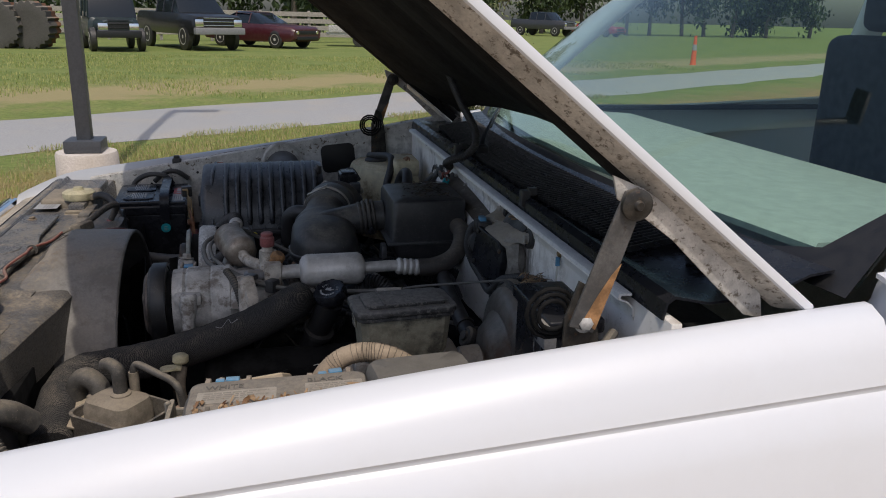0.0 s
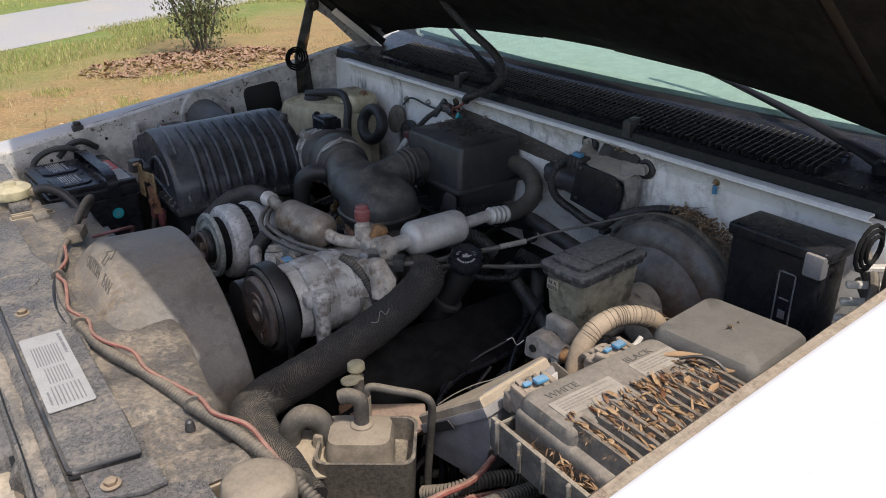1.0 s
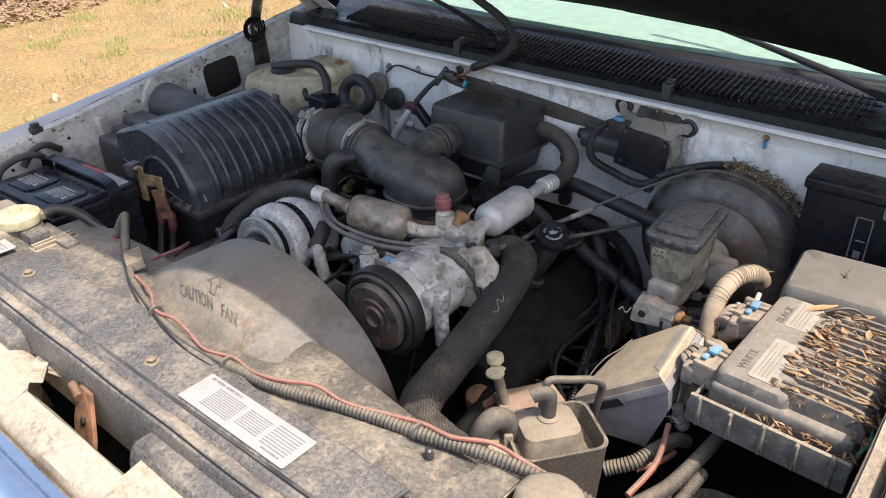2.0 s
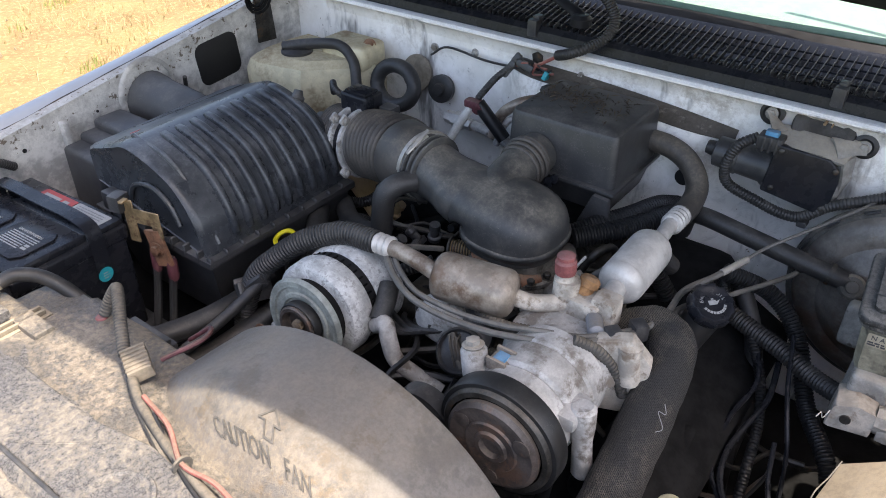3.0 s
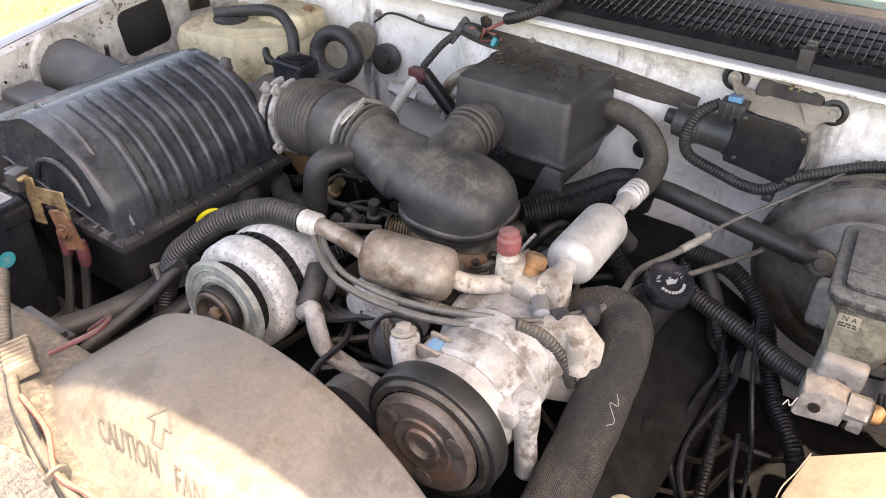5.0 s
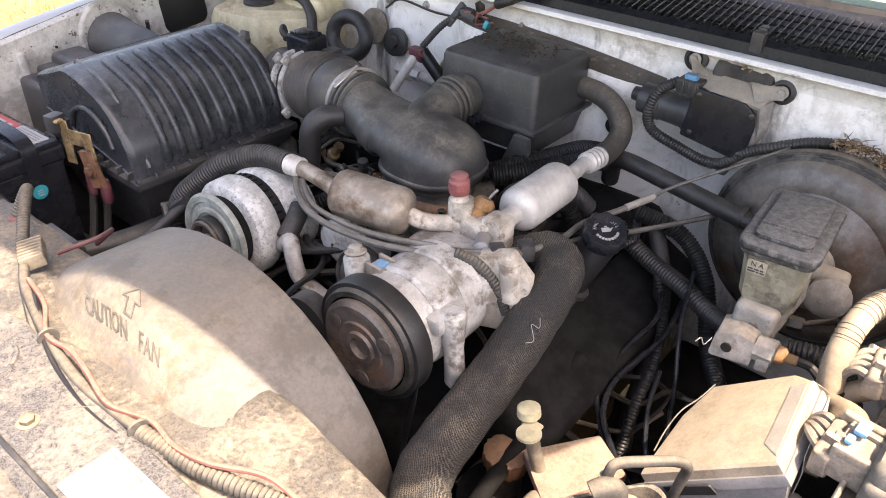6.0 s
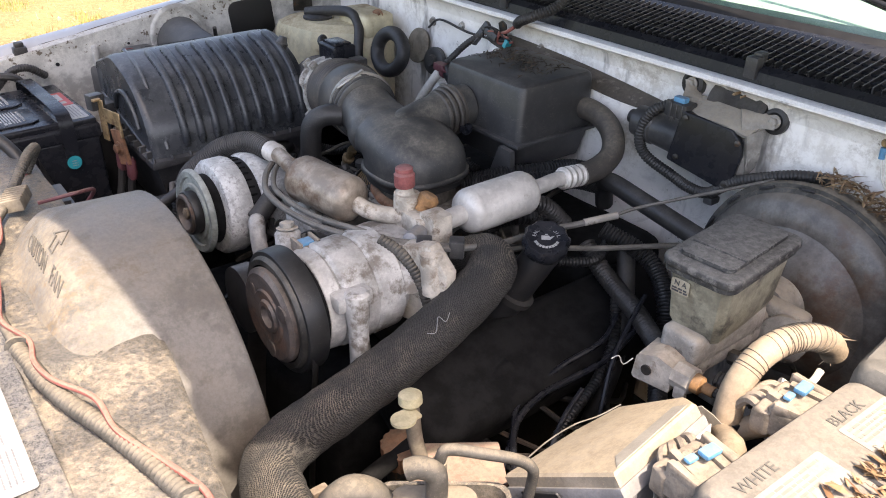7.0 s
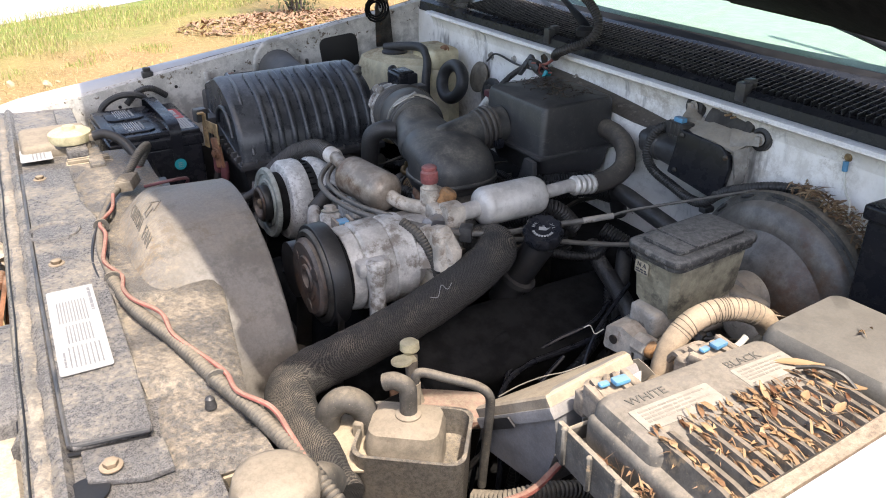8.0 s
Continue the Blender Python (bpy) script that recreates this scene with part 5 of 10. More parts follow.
part("neck_ring", lathe([(0, 0.038), (0.004, 0.038)], (-0.826, 0.470, 1.004), (0, 0, 1), 30), PLASTIC, bottle)
part("spout", box(-0.80, -0.782, 0.440, 0.462, 1.008, 1.020, 0.003), TAN_LOOM, bottle)
part("overflow_hose", tube([(-0.785, 0.447, 1.015), (-0.765, 0.440, 1.018), (-0.74, 0.42, 1.005), (-0.72, 0.385, 0.97), (-0.71, 0.36, 0.93)], 0.009, 10), RUBBER, bottle)
part("bracket", box(-0.805, -0.780, 0.345, 0.455, 0.985, 0.996, 0.004), DUSTY, bottle)

# ---- air filter box ----
filter_box = thing("air_filter_box", (-0.39, 0.49, 0.80), "black plastic air filter box with a ribbed lid", "air filter box")
LID_PROFILE = [(0.640, 0.985), (0.643, 1.026), (0.638, 1.040), (0.612, 1.049), (0.575, 1.061), (0.542, 1.0715), (0.505, 1.067), (0.465, 1.054), (0.435, 1.038), (0.410, 1.010), (0.395, 0.980), (0.388, 0.950), (0.384, 0.935)]


LID_SMOOTH = [(p.y, p.z) for p in spline([(0, y, z) for y, z in LID_PROFILE], 3)]


def lid_section(x, lift=0.0, shrink=0.0):
    """A cross section of the filter lid."""
    k = (x + 0.54) / 0.30
    out = []
    for i, (y, z) in enumerate(LID_SMOOTH):
        c = Vector((0.51, 0.98))
        w = (Vector((y, z)) - c)
        w *= (1 - shrink) + lift / max(w.length, 0.01)
        out.append(Vector((x, c.x + w.x + 0.006 * k, c.y + w.y + 0.004 * k)))
    return out


rings = [lid_section(-0.538, 0, 0.10), lid_section(-0.540, 0, 0.05), lid_section(-0.536, 0, 0.015), lid_section(-0.528), lid_section(-0.40), lid_section(-0.27), lid_section(-0.252, 0, 0.02), lid_section(-0.246, 0, 0.06), lid_section(-0.246, 0, 0.12)]
lid = part("lid", loft(rings), LID, filter_box, "ribbed black lid", 50)
for i in range(9):
    x = -0.482 + 0.0268 * i
    start, stop = 16, 35
    sec = []
    for dx, lift in ((-0.0072, -0.002), (-0.0064, 0.0030), (-0.0050, 0.0068), (-0.0022, 0.0084), (0.0022, 0.0084), (0.0050, 0.0068), (0.0064, 0.0030), (0.0072, -0.002)):
        line = []
        for j in range(start, stop):
            end = min(1.0, ((j - start) / 1.3) ** 0.5, ((stop - 1 - j) / 1.6) ** 0.5)
            line.append(lid_section(x + dx * (0.35 + 0.65 * end), -0.002 + (lift + 0.002) * end)[j])
        sec.append(line)
    part("rib", loft(sec, closed=False), LID, lid, "", 80)
part("top_step", sweep(spline([lid_section(-0.510, 0.001)[14], lid_section(-0.515, 0.001)[22], lid_section(-0.515, 0.001)[33]], 6), [0.0045] * 13, 8), LID, lid)
part("arch", sweep(spline([(-0.541, 0.435, 0.975), (-0.5415, 0.45, 1.005), (-0.5415, 0.485, 1.022), (-0.5415, 0.53, 1.010), (-0.541, 0.55, 0.98)], 5), [0.004] * 21, 8), LID, lid)
part("red_mark", prism(rounded(0.016, 0.006, 0.002), frame_pose((-0.50, 0.565, 1.0695), (1, 0, 0), (0, 0.93, -0.37)), 0.0006), RED, lid)
part("lid_print", bars([(-0.10, 0.10, 0.003, 0.004), (-0.10, 0.05, -0.004, 0.003)], frame_pose((-0.37, 0.598, 1.0595), (-1, 0, 0), (0, -0.93, 0.37)), 0.0006, seed=6), PLASTIC, lid)
part("rim", join(box(-0.548, -0.244, 0.372, 0.652, 0.925, 0.938, 0.004)), PLASTIC, filter_box)
for i in range(10):
    part("rim_tab", box(-0.545 + 0.030 * i, -0.541 + 0.030 * i, 0.373, 0.383, 0.930, 0.944, 0.0015, 1), PLASTIC, filter_box)
for i in range(8):
    part("rim_tab", box(-0.549, -0.535, 0.395 + 0.03 * i, 0.399 + 0.03 * i, 0.930, 0.950, 0.0015, 1), PLASTIC, filter_box)
part("base", loft([[(x0, y0, 0.926), (x1, y0, 0.926), (x1, y1, 0.926), (x0, y1, 0.926)] if k == 0 else [(x0 + 0.03, y0 + 0.03, 0.80), (x1 - 0.03, y0 + 0.03, 0.80), (x1 - 0.03, y1 - 0.02, 0.80), (x0 + 0.03, y1 - 0.02, 0.80)] for k in (0, 1) for x0, x1, y0, y1 in ((-0.54, -0.25, 0.380, 0.645),)]), PLASTIC, filter_box)
part("clip", box(-0.560, -0.538, 0.56, 0.60, 0.955, 0.985, 0.004), PLASTIC, filter_box)
part("lid_stud", lathe([(0, 0.011), (0.010, 0.012), (0.014, 0.009), (0.022, 0.007)], (-0.262, 0.475, 1.055), (0.4, 0, 1), 16), PLASTIC, filter_box)
for x0, x1, y0, y1, z0, z1, r in ((-0.526, -0.480, 0.650, 0.755, 0.86, 1.000, 0.012), (-0.493, -0.452, 0.652, 0.756, 0.86, 1.011, 0.011), (-0.464, -0.405, 0.655, 0.757, 0.87, 1.026, 0.013)):
    part("resonator", box(x0, x1, y0, y1, z0, z1, r, 4), PLASTIC, filter_box, "black resonator chamber against the fender")
part("snorkel", sweep(spline([(-0.338, 0.772, 1.016), (-0.336, 0.735, 1.014), (-0.335, 0.68, 1.008), (-0.335, 0.615, 0.992)], 4), [0.048, 0.047, 0.046, 0.044, 0.043, 0.043, 0.043, 0.044, 0.045, 0.046, 0.046, 0.046, 0.046], 26), SNORKEL, filter_box, "round dusty intake snorkel")
part("wall_post", box(-0.512, -0.500, 0.757, 0.774, 0.96, 1.033, 0.005), INNER, filter_box)
part("strap", tube([(-0.250, 0.78, 1.00), (-0.262, 0.77, 1.01), (-0.268, 0.76, 1.035)], 0.004, 8), RUBBER, filter_box)

# ---- washer bottle ----
washer = thing("washer_bottle", (-0.07, 0.62, 0.85), "yellowed plastic washer fluid bottle with a black hose", "washer bottle")
part("body", loft([[(x, y, z) for x, y in ((-0.145, 0.735), (-0.155, 0.70), (-0.135, 0.60), (-0.06, 0.525), (-0.02, 0.505), (0.015, 0.52), (0.02, 0.735), (-0.04, 0.745), (-0.12, 0.745))] if k == 0 else [((x - 0.0) * (1 - 0.12 * (k - 1)) - 0.006 * (k - 1), 0.63 + (y - 0.63) * (1 - 0.10 * (k - 1)), z) for x, y in ((-0.145, 0.735), (-0.155, 0.70), (-0.135, 0.60), (-0.06, 0.525), (-0.02, 0.505), (0.015, 0.52), (0.02, 0.735), (-0.04, 0.745), (-0.12, 0.745))] for k, z in ((0, 0.85), (1, 1.020), (1.6, 1.040), (3.2, 1.052))]), BOTTLE, washer, "", 30)
part("raised_top", box(-0.055, 0.015, 0.515, 0.625, 1.03, 1.078, 0.014, 3), BOTTLE, washer)
part("bolt", bolt((-0.02, 0.528, 1.074), (-0.6, -0.5, 0.6), 0.008), RUST, washer)
part("cap", lathe([(0, 0.030), (0.010, 0.030), (0.014, 0.024)], (-0.085, 0.655, 1.046), (0, 0, 1), 26), RUBBER, washer)
part("hose", tube([(-0.10, 0.675, 1.062), (-0.075, 0.63, 1.070), (-0.055, 0.575, 1.074), (-0.06, 0.535, 1.055), (-0.075, 0.515, 1.01), (-0.08, 0.505, 0.95)], 0.010, 10), RUBBER, washer)

# ---- intake duct ----
duct = thing("intake_duct", (-0.25, 0.2, 0.93), "black moulded intake duct with bellows and steel clamps", "air duct")
METER, MWAY = (-0.205, 0.452, 0.985), (-0.10, -1, 0.12)
part("meter", lathe([(0.046, 0.047), (0.052, 0.050), (0.080, 0.050), (0.082, 0.047)], METER, MWAY, 36), PLASTIC_CLEAN, duct, "black air meter body")
part("meter_cuff", lathe([(0, 0.046), (0.010, 0.052)] + [(0.010 + 0.0055 * k + d, 0.0535 + q) for k in range(6) for d, q in ((0, 0.0), (0.0014, 0.0016), (0.0040, 0.0016), (0.0054, 0.0))] + [(0.046, 0.050)], METER, MWAY, 36), BELLOWS, duct, "ribbed rubber cuff")
for h in (0.050, 0.074):
    flange = part("meter_flange", lathe([(h, 0.049), (h, 0.0575), (h + 0.0008, 0.0585), (h + 0.0062, 0.0585), (h + 0.007, 0.0575), (h + 0.007, 0.049)], METER, MWAY, 36), ALU, duct, "alloy flange")
    for a in (35, 125, 215, 305):
        m = axis_matrix(METER, MWAY) @ Matrix.Rotation(radians(a), 4, "Z")
        part("flange_tab", box(0.052, 0.068, -0.0085, 0.0085, h, h + 0.007, 0.003, 2, m), ALU, flange)
        part("flange_bolt", bolt(m @ Vector((0.061, 0, h + 0.007)), MWAY, 0.0052, 0.005), ALU_DUSTY, flange)
part("meter_box", join(box(-0.212, -0.168, 0.368, 0.425, 1.024, 1.072, 0.005, 3), box(-0.206, -0.174, 0.374, 0.419, 1.071, 1.076, 0.002)), PLASTIC_CLEAN, duct, "black sensor box")
part("meter_tab", box(-0.19, -0.165, 0.335, 0.362, 1.030, 1.055, 0.004), PLASTIC, duct)
part("meter_wire", ribbed([(-0.185, 0.43, 1.045), (-0.19, 0.455, 1.06), (-0.17, 0.48, 1.06), (-0.15, 0.50, 1.03)], 0.006, 0.0045), RUBBER, duct)
part("neck", tube([(-0.26, 0.46, 0.965), (-0.235, 0.455, 0.975), (-0.205, 0.450, 0.985)], 0.047, 24), PLASTIC, duct)
fold = even(spline([(-0.2145, 0.358, 0.998), (-0.222, 0.33, 1.006), (-0.233, 0.29, 1.015), (-0.2400, 0.266, 1.018)], 8), 0.0013)
part("bellows", sweep(fold, [(0.0485, 0.0515, 0.0548, 0.0566, 0.0574, 0.0566, 0.0548, 0.0515)[i % 8] for i in range(len(fold))], 40), BELLOWS, duct, "ribbed rubber bellows", 60)
part("bellows_end", lathe([(0, 0.050), (0.001, 0.0545), (0.014, 0.0550), (0.016, 0.052)], (-0.2135, 0.370, 0.9955), (-0.12, -1, 0.2), 36), BELLOWS, duct)
part("bellows_cuff", lathe([(-0.034, 0.052), (-0.028, 0.0555), (0.000, 0.0545), (0.026, 0.0535), (0.030, 0.0515)], (-0.249, 0.240, 1.020), (-0.22, -0.95, 0.04), 36), BELLOWS, duct)
for at, way, r in (((-0.2555, 0.212, 1.0235), (-0.25, -0.95, 0.02), 0.0555), ((-0.214, 0.365, 0.9965), (-0.12, -1, 0.2), 0.0575)):
    part("hose_clamp", lathe([(-0.0036, r - 0.006), (-0.0036, r - 0.0022), (0.0036, r - 0.0022), (0.0036, r - 0.006)], at, way, 36), CLAMP, duct, "bright steel hose clamp")
CS = frame_pose((-0.2705, 0.2105, 1.0690), (-0.83, 0.12, -0.42), (0.10, 1, 0.05))
part("clamp_screw", join(box(-0.013, 0.013, -0.0055, 0.0055, -0.002, 0.007, 0.002, 2, CS), box(0.012, 0.020, -0.0042, 0.0042, 0.0, 0.007, 0.002, 2, CS), box(-0.020, 0.030, -0.0035, 0.0035, -0.005, -0.002, 0.001, 1, CS)), CLAMP, duct, "bright clamp screw")


def squared(a, p):
    """A rounded square's point at an angle: 2 is a circle, more is squarer."""
    c, d = math.cos(a), math.sin(a)
    k = (abs(c) ** p + abs(d) ** p) ** (-1 / p)
    return k * c, k * d


def elbow_rings():
    """The elbow: a round arm that turns down into a wide bell with a firm shoulder."""
    rings = []
    for i in range(9):
        u = i / 8
        k = u * u * (3 - 2 * u)
        c = Vector((-0.2555 - 0.0195 * u, 0.212 - 0.092 * u, 1.0235 - 0.0095 * k))
        rx, rz = 0.0485 - 0.0055 * math.sin(math.pi * min(1, 1.3 * u)) + 0.008 * k, 0.0485 - 0.006 * math.sin(math.pi * u) - 0.0105 * k
        rings.append([c + Vector((rx * p, 0, rz * q)) for p, q in (squared(2 * math.pi * j / 40, 2 + 0.3 * k) for j in range(40))])
    for i in range(1, 15):
        th = 0.5 * math.pi * i / 14
        sy, cz = math.sin(th), math.cos(th)
        far = ((sy / 0.149) ** 3.2 + (cz / 0.0630) ** 3.2) ** (-1 / 3.2)
        near = 0.0100 * sy * sy - 0.0120 * cz * cz
        mid_r, half = (far + near) / 2, (far - near) / 2
        wide = 0.051 + 0.018 * (i / 14) ** 0.8
        c = Vector((-0.2750, 0.120, 0.988)) + mid_r * Vector((0, -sy, cz))
        rings.append([c + Vector((wide * p, 0, 0)) + q * half * Vector((0, -sy, cz)) for p, q in (squared(2 * math.pi * j / 40, 2.3 + 0.3 * i / 14) for j in range(40))])
    return rings


elbow_loops = elbow_rings()
part("elbow", loft(elbow_loops), ELBOW, duct, "smooth dusty black elbow", 75)
part("elbow_rim", loft([[p.lerp(Vector((-0.2750, 0.0405, p.z)), k) + Vector((0, 0, z)) for p in elbow_loops[-1]] for k, z in ((-0.01, 0.0005), (-0.045, -0.001), (-0.045, -0.007), (0.0, -0.009), (0.05, -0.014), (0.05, -0.020))]), ELBOW, duct, "rim bead of the elbow", 60)
for q in (-0.012, -0.002, 0.008):
    part("elbow_bead", lathe([(q - 0.002, 0.0475), (q, 0.0508), (q + 0.003, 0.0508), (q + 0.005, 0.0475)], (-0.2580, 0.203, 1.0232), (-0.14, -0.98, -0.06), 36), ELBOW, duct)
part("branch", sweep(spline([(-0.290, 0.068, 1.006), (-0.258, 0.082, 1.019), (-0.222, 0.086, 1.030), (-0.188, 0.086, 1.037), (-0.148, 0.084, 1.040)], 4), [0.030, 0.036, 0.0385, 0.038, 0.0365, 0.035, 0.0335, 0.0325, 0.032, 0.0315, 0.0315, 0.0315, 0.0315, 0.0315, 0.0315, 0.0315, 0.0315], 30), ELBOW, duct, "", 75)
for k, r in enumerate((0.0345, 0.0365, 0.0385, 0.0365)):
    part("branch_ring", lathe([(-0.0034, 0.030), (-0.0034, r - 0.002), (-0.0016, r), (0.0016, r), (0.0034, r - 0.002), (0.0034, 0.030)], (-0.197 + 0.0090 * k, 0.0860, 1.0352 + 0.0010 * k), (0.99, -0.02, 0.11), 34), BELLOWS, duct, "brown ribbed cuff")
part("branch_latch", join(box(-0.186, -0.172, 0.038, 0.052, 1.012, 1.024, 0.003), box(-0.184, -0.176, 0.032, 0.042, 1.018, 1.030, 0.002)), PLASTIC_CLEAN, duct)
part("breather_hose", tube([(-0.300, 0.200, 1.020), (-0.322, 0.212, 1.020), (-0.339, 0.223, 1.006), (-0.342, 0.228, 0.97), (-0.337, 0.242, 0.93), (-0.30, 0.33, 0.90), (-0.25, 0.40, 0.89)], 0.0165, 14), RUBBER, duct)

plenum = thing("resonator_box", (-0.075, 0.05, 0.99), "black plastic intake resonator box by the firewall", "resonator")
part("body", loft([[(-0.074 + x + dx, 0.050 + y, z) for x, y in rounded(w, d, rr, 4)] for w, d, dx, rr, z in ((0.128, 0.156, 0.006, 0.012, 0.966), (0.146, 0.176, 0.002, 0.012, 1.004), (0.152, 0.182, 0.0, 0.012, 1.012), (0.147, 0.176, 0.001, 0.011, 1.088), (0.143, 0.172, 0.002, 0.011, 1.0945), (0.135, 0.164, 0.003, 0.010, 1.0975), (0.05, 0.06, 0.003, 0.008, 1.0995))]), PLASTIC, plenum, "", 32)
part("seam_lip", box(-0.158, 0.008, -0.047, 0.147, 1.010, 1.016, 0.002), PLASTIC, plenum)
part("corner_post", prism([(-0.02, -0.05), (0.0, 0.0), (0.025, -0.002), (0.03, -0.05)], frame_pose((-0.160, -0.02, 1.012), (0, -1, 0), (0, 0, 1)), 0.010, 0.002), PLASTIC, plenum)
rnd_p = random.Random(21)
crumbs = bmesh.new()
for _ in range(230):
    m = Matrix.Translation((-0.072 + rnd_p.gauss(0.012, 0.022), 0.055 + rnd_p.uniform(-0.07, 0.07), 1.1005 + rnd_p.uniform(0, 0.0012))) @ Euler((rnd_p.gauss(0, 0.15), rnd_p.gauss(0, 0.15), rnd_p.gauss(0.6, 0.7))).to_matrix().to_4x4()
    a, b = rnd_p.uniform(0.002, 0.011), rnd_p.uniform(0.0005, 0.0018)
    crumbs.faces.new([crumbs.verts.new(m @ Vector(v)) for v in ((-a, 0, 0), (0, -b, 0.001), (a, 0, 0), (0, b, 0.0015))])
tagged(part("leaf_litter", crumbs, DARK_LITTER, plenum, "", 0), "dark brown leaf crumbs lying on the top", kind="stuff")

# ---- engine ----
engine = thing("engine", (-0.28, 0.03, 0.46), "greasy engine block blackened as shade, with intake and throttle body", "engine")
# block and covers carry the lower bay's shade in their colour
part("block", box(-0.56, -0.04, -0.20, 0.26, 0.46, 0.80, 0.03, 3), SHADE_IRON, engine)
part("valve_cover", box(-0.50, -0.06, -0.285, -0.165, 0.78, 0.875, 0.025, 3, Matrix.Translation((0, -0.02, 0.0)) @ Matrix.Translation((0, -0.22, 0.83)) @ Matrix.Rotation(radians(28), 4, "X") @ Matrix.Translation((0, 0.22, -0.83))), SHADE_IRON, engine, "black valve cover")
part("valve_cover", box(-0.46, -0.06, 0.22, 0.34, 0.76, 0.855, 0.025, 3, Matrix.Translation((0, 0.28, 0.82)) @ Matrix.Rotation(radians(-28), 4, "X") @ Matrix.Translation((0, -0.28, -0.82))), SHADE_IRON, engine)
# added black block that hides the pale lower firewall, dark as shade
part("bell_housing", box(-0.16, 0.02, -0.20, 0.42, 0.50, 0.885, 0.03, 3), SHADE_IRON, engine, "dark rear of the engine")
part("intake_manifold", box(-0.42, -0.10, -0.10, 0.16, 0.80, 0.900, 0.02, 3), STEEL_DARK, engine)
part("throttle_body", join(box(-0.335, -0.205, -0.030, 0.098, 0.890, 0.936, 0.010, 3), box(-0.350, -0.322, -0.010, 0.048, 0.918, 0.950, 0.006, 3), lathe([(0, 0.055), (0.010, 0.058), (0.045, 0.057)], (-0.2745, 0.038, 0.930), (0, 0, 1), 32), lathe([(0, 0.020), (0.030, 0.020), (0.034, 0.015)], (-0.292, -0.030, 0.922), (-0.3, -1, 0.05), 20)), THROTTLE, engine, "stained throttle body")
part("throttle_flange", loft([[(-0.2695 + w * x, 0.030 + w * y, z) for x, y in rounded(2.0, 1.9, 0.55, 6)] for w, z in ((0.066, 0.9375), (0.068, 0.939), (0.068, 0.9455), (0.066, 0.947))]), THROTTLE, engine)
for x, y in ((-0.326, 0.078), (-0.326, -0.018), (-0.300, -0.028)):
    part("flange_bolt", bolt((x, y, 0.946), (0, 0, 1), 0.0055, 0.007), STEEL_DARK, engine)
part("rusty_bracket", sweep(spline([(-0.322, 0.078, 0.958), (-0.336, 0.052, 0.957), (-0.340, 0.020, 0.953), (-0.330, -0.008, 0.950), (-0.312, -0.026, 0.952)], 4), [0.005, 0.007, 0.0075, 0.007, 0.006, 0.006, 0.0065, 0.007, 0.0075, 0.008, 0.0085, 0.009, 0.0085, 0.008, 0.007, 0.006, 0.005], 8, True, 0.4), RUST, engine, "thin rust brown lever")
coil_way = Vector((0.25, -0.9, 0.05)).normalized()
coil_m = axis_matrix((-0.318, 0.118, 0.945), coil_way)
part("throttle_spring", sweep([coil_m @ Vector((0.0135 * math.cos(0.8 * k), 0.0135 * math.sin(0.8 * k), 0.00052 * k)) for k in range(64)], [0.0011] * 64, 6), BRASS, engine, "brassy return spring")
part("spring_drum", lathe([(-0.003, 0.008), (-0.003, 0.017), (0.0, 0.0175), (0.001, 0.011), (0.034, 0.010), (0.036, 0.016), (0.039, 0.016)], (-0.318, 0.118, 0.945), coil_way, 24), STEEL_DARK, engine)
part("stepped_valve", lathe([(0, 0.016), (0.02, 0.016), (0.022, 0.012), (0.034, 0.012), (0.036, 0.015), (0.046, 0.015)], (-0.285, -0.040, 0.918), (-0.1, -1, 0.15), 20), STEEL_DARK, engine)
tag_pose = frame_pose((-0.3515, 0.018, 0.938), (0.12, -1, 0), (0.35, 0, 1))
tag = part("tag", prism(rounded(0.030, 0.014, 0.001), tag_pose, 0.0006), GREY, engine, "small printed tag")
part("tag_print", bars([(-0.012, 0.012, 0.0015, 0.0034), (-0.012, 0.010, -0.0045, 0.0034)], tag_pose @ Matrix.Translation((0, 0, 0.0006)), 0.0003, seed=31), LABEL, tag)
part("idle_motor", lathe([(0, 0.010), (0.004, 0.014), (0.026, 0.014), (0.028, 0.011), (0.040, 0.010)], (-0.338, -0.030, 0.925), (-0.35, -0.9, 0.1), 20), PLASTIC, engine)
part("sensor_post", lathe([(0, 0.008), (0.012, 0.008), (0.013, 0.0105), (0.017, 0.0105), (0.018, 0.006), (0.024, 0.005)], (-0.338, -0.022, 0.905), (-0.3, -0.2, 1), 16), ALU_DUSTY, engine)
for pts, r, mt in (
    ([(-0.262, -0.060, 0.925), (-0.258, -0.082, 0.952), (-0.236, -0.098, 0.962), (-0.214, -0.104, 0.945), (-0.205, -0.106, 0.915)], 0.0055, CABLE),
    ([(-0.250, -0.048, 0.930), (-0.238, -0.066, 0.966), (-0.212, -0.078, 0.968), (-0.196, -0.084, 0.940)], 0.0060, STEEL_DARK),
    ([(-0.236, -0.082, 0.915), (-0.228, -0.090, 0.956), (-0.206, -0.094, 0.972), (-0.180, -0.094, 0.962), (-0.168, -0.094, 0.930)], 0.0045, ALU),
    ([(-0.275, -0.045, 0.940), (-0.270, -0.060, 0.968), (-0.262, -0.064, 0.975)], 0.0022, WHITE_PLASTIC),
):
    part("vacuum_line", tube(pts, r, 10), mt, engine)
part("fitting", box(-0.012, 0.012, -0.006, 0.006, -0.006, 0.006, 0.002, 2, frame_pose((-0.285, -0.062, 0.952), (0.4, -0.7, 0.6), (1, 0.4, 0))), ALU_DUSTY, engine)
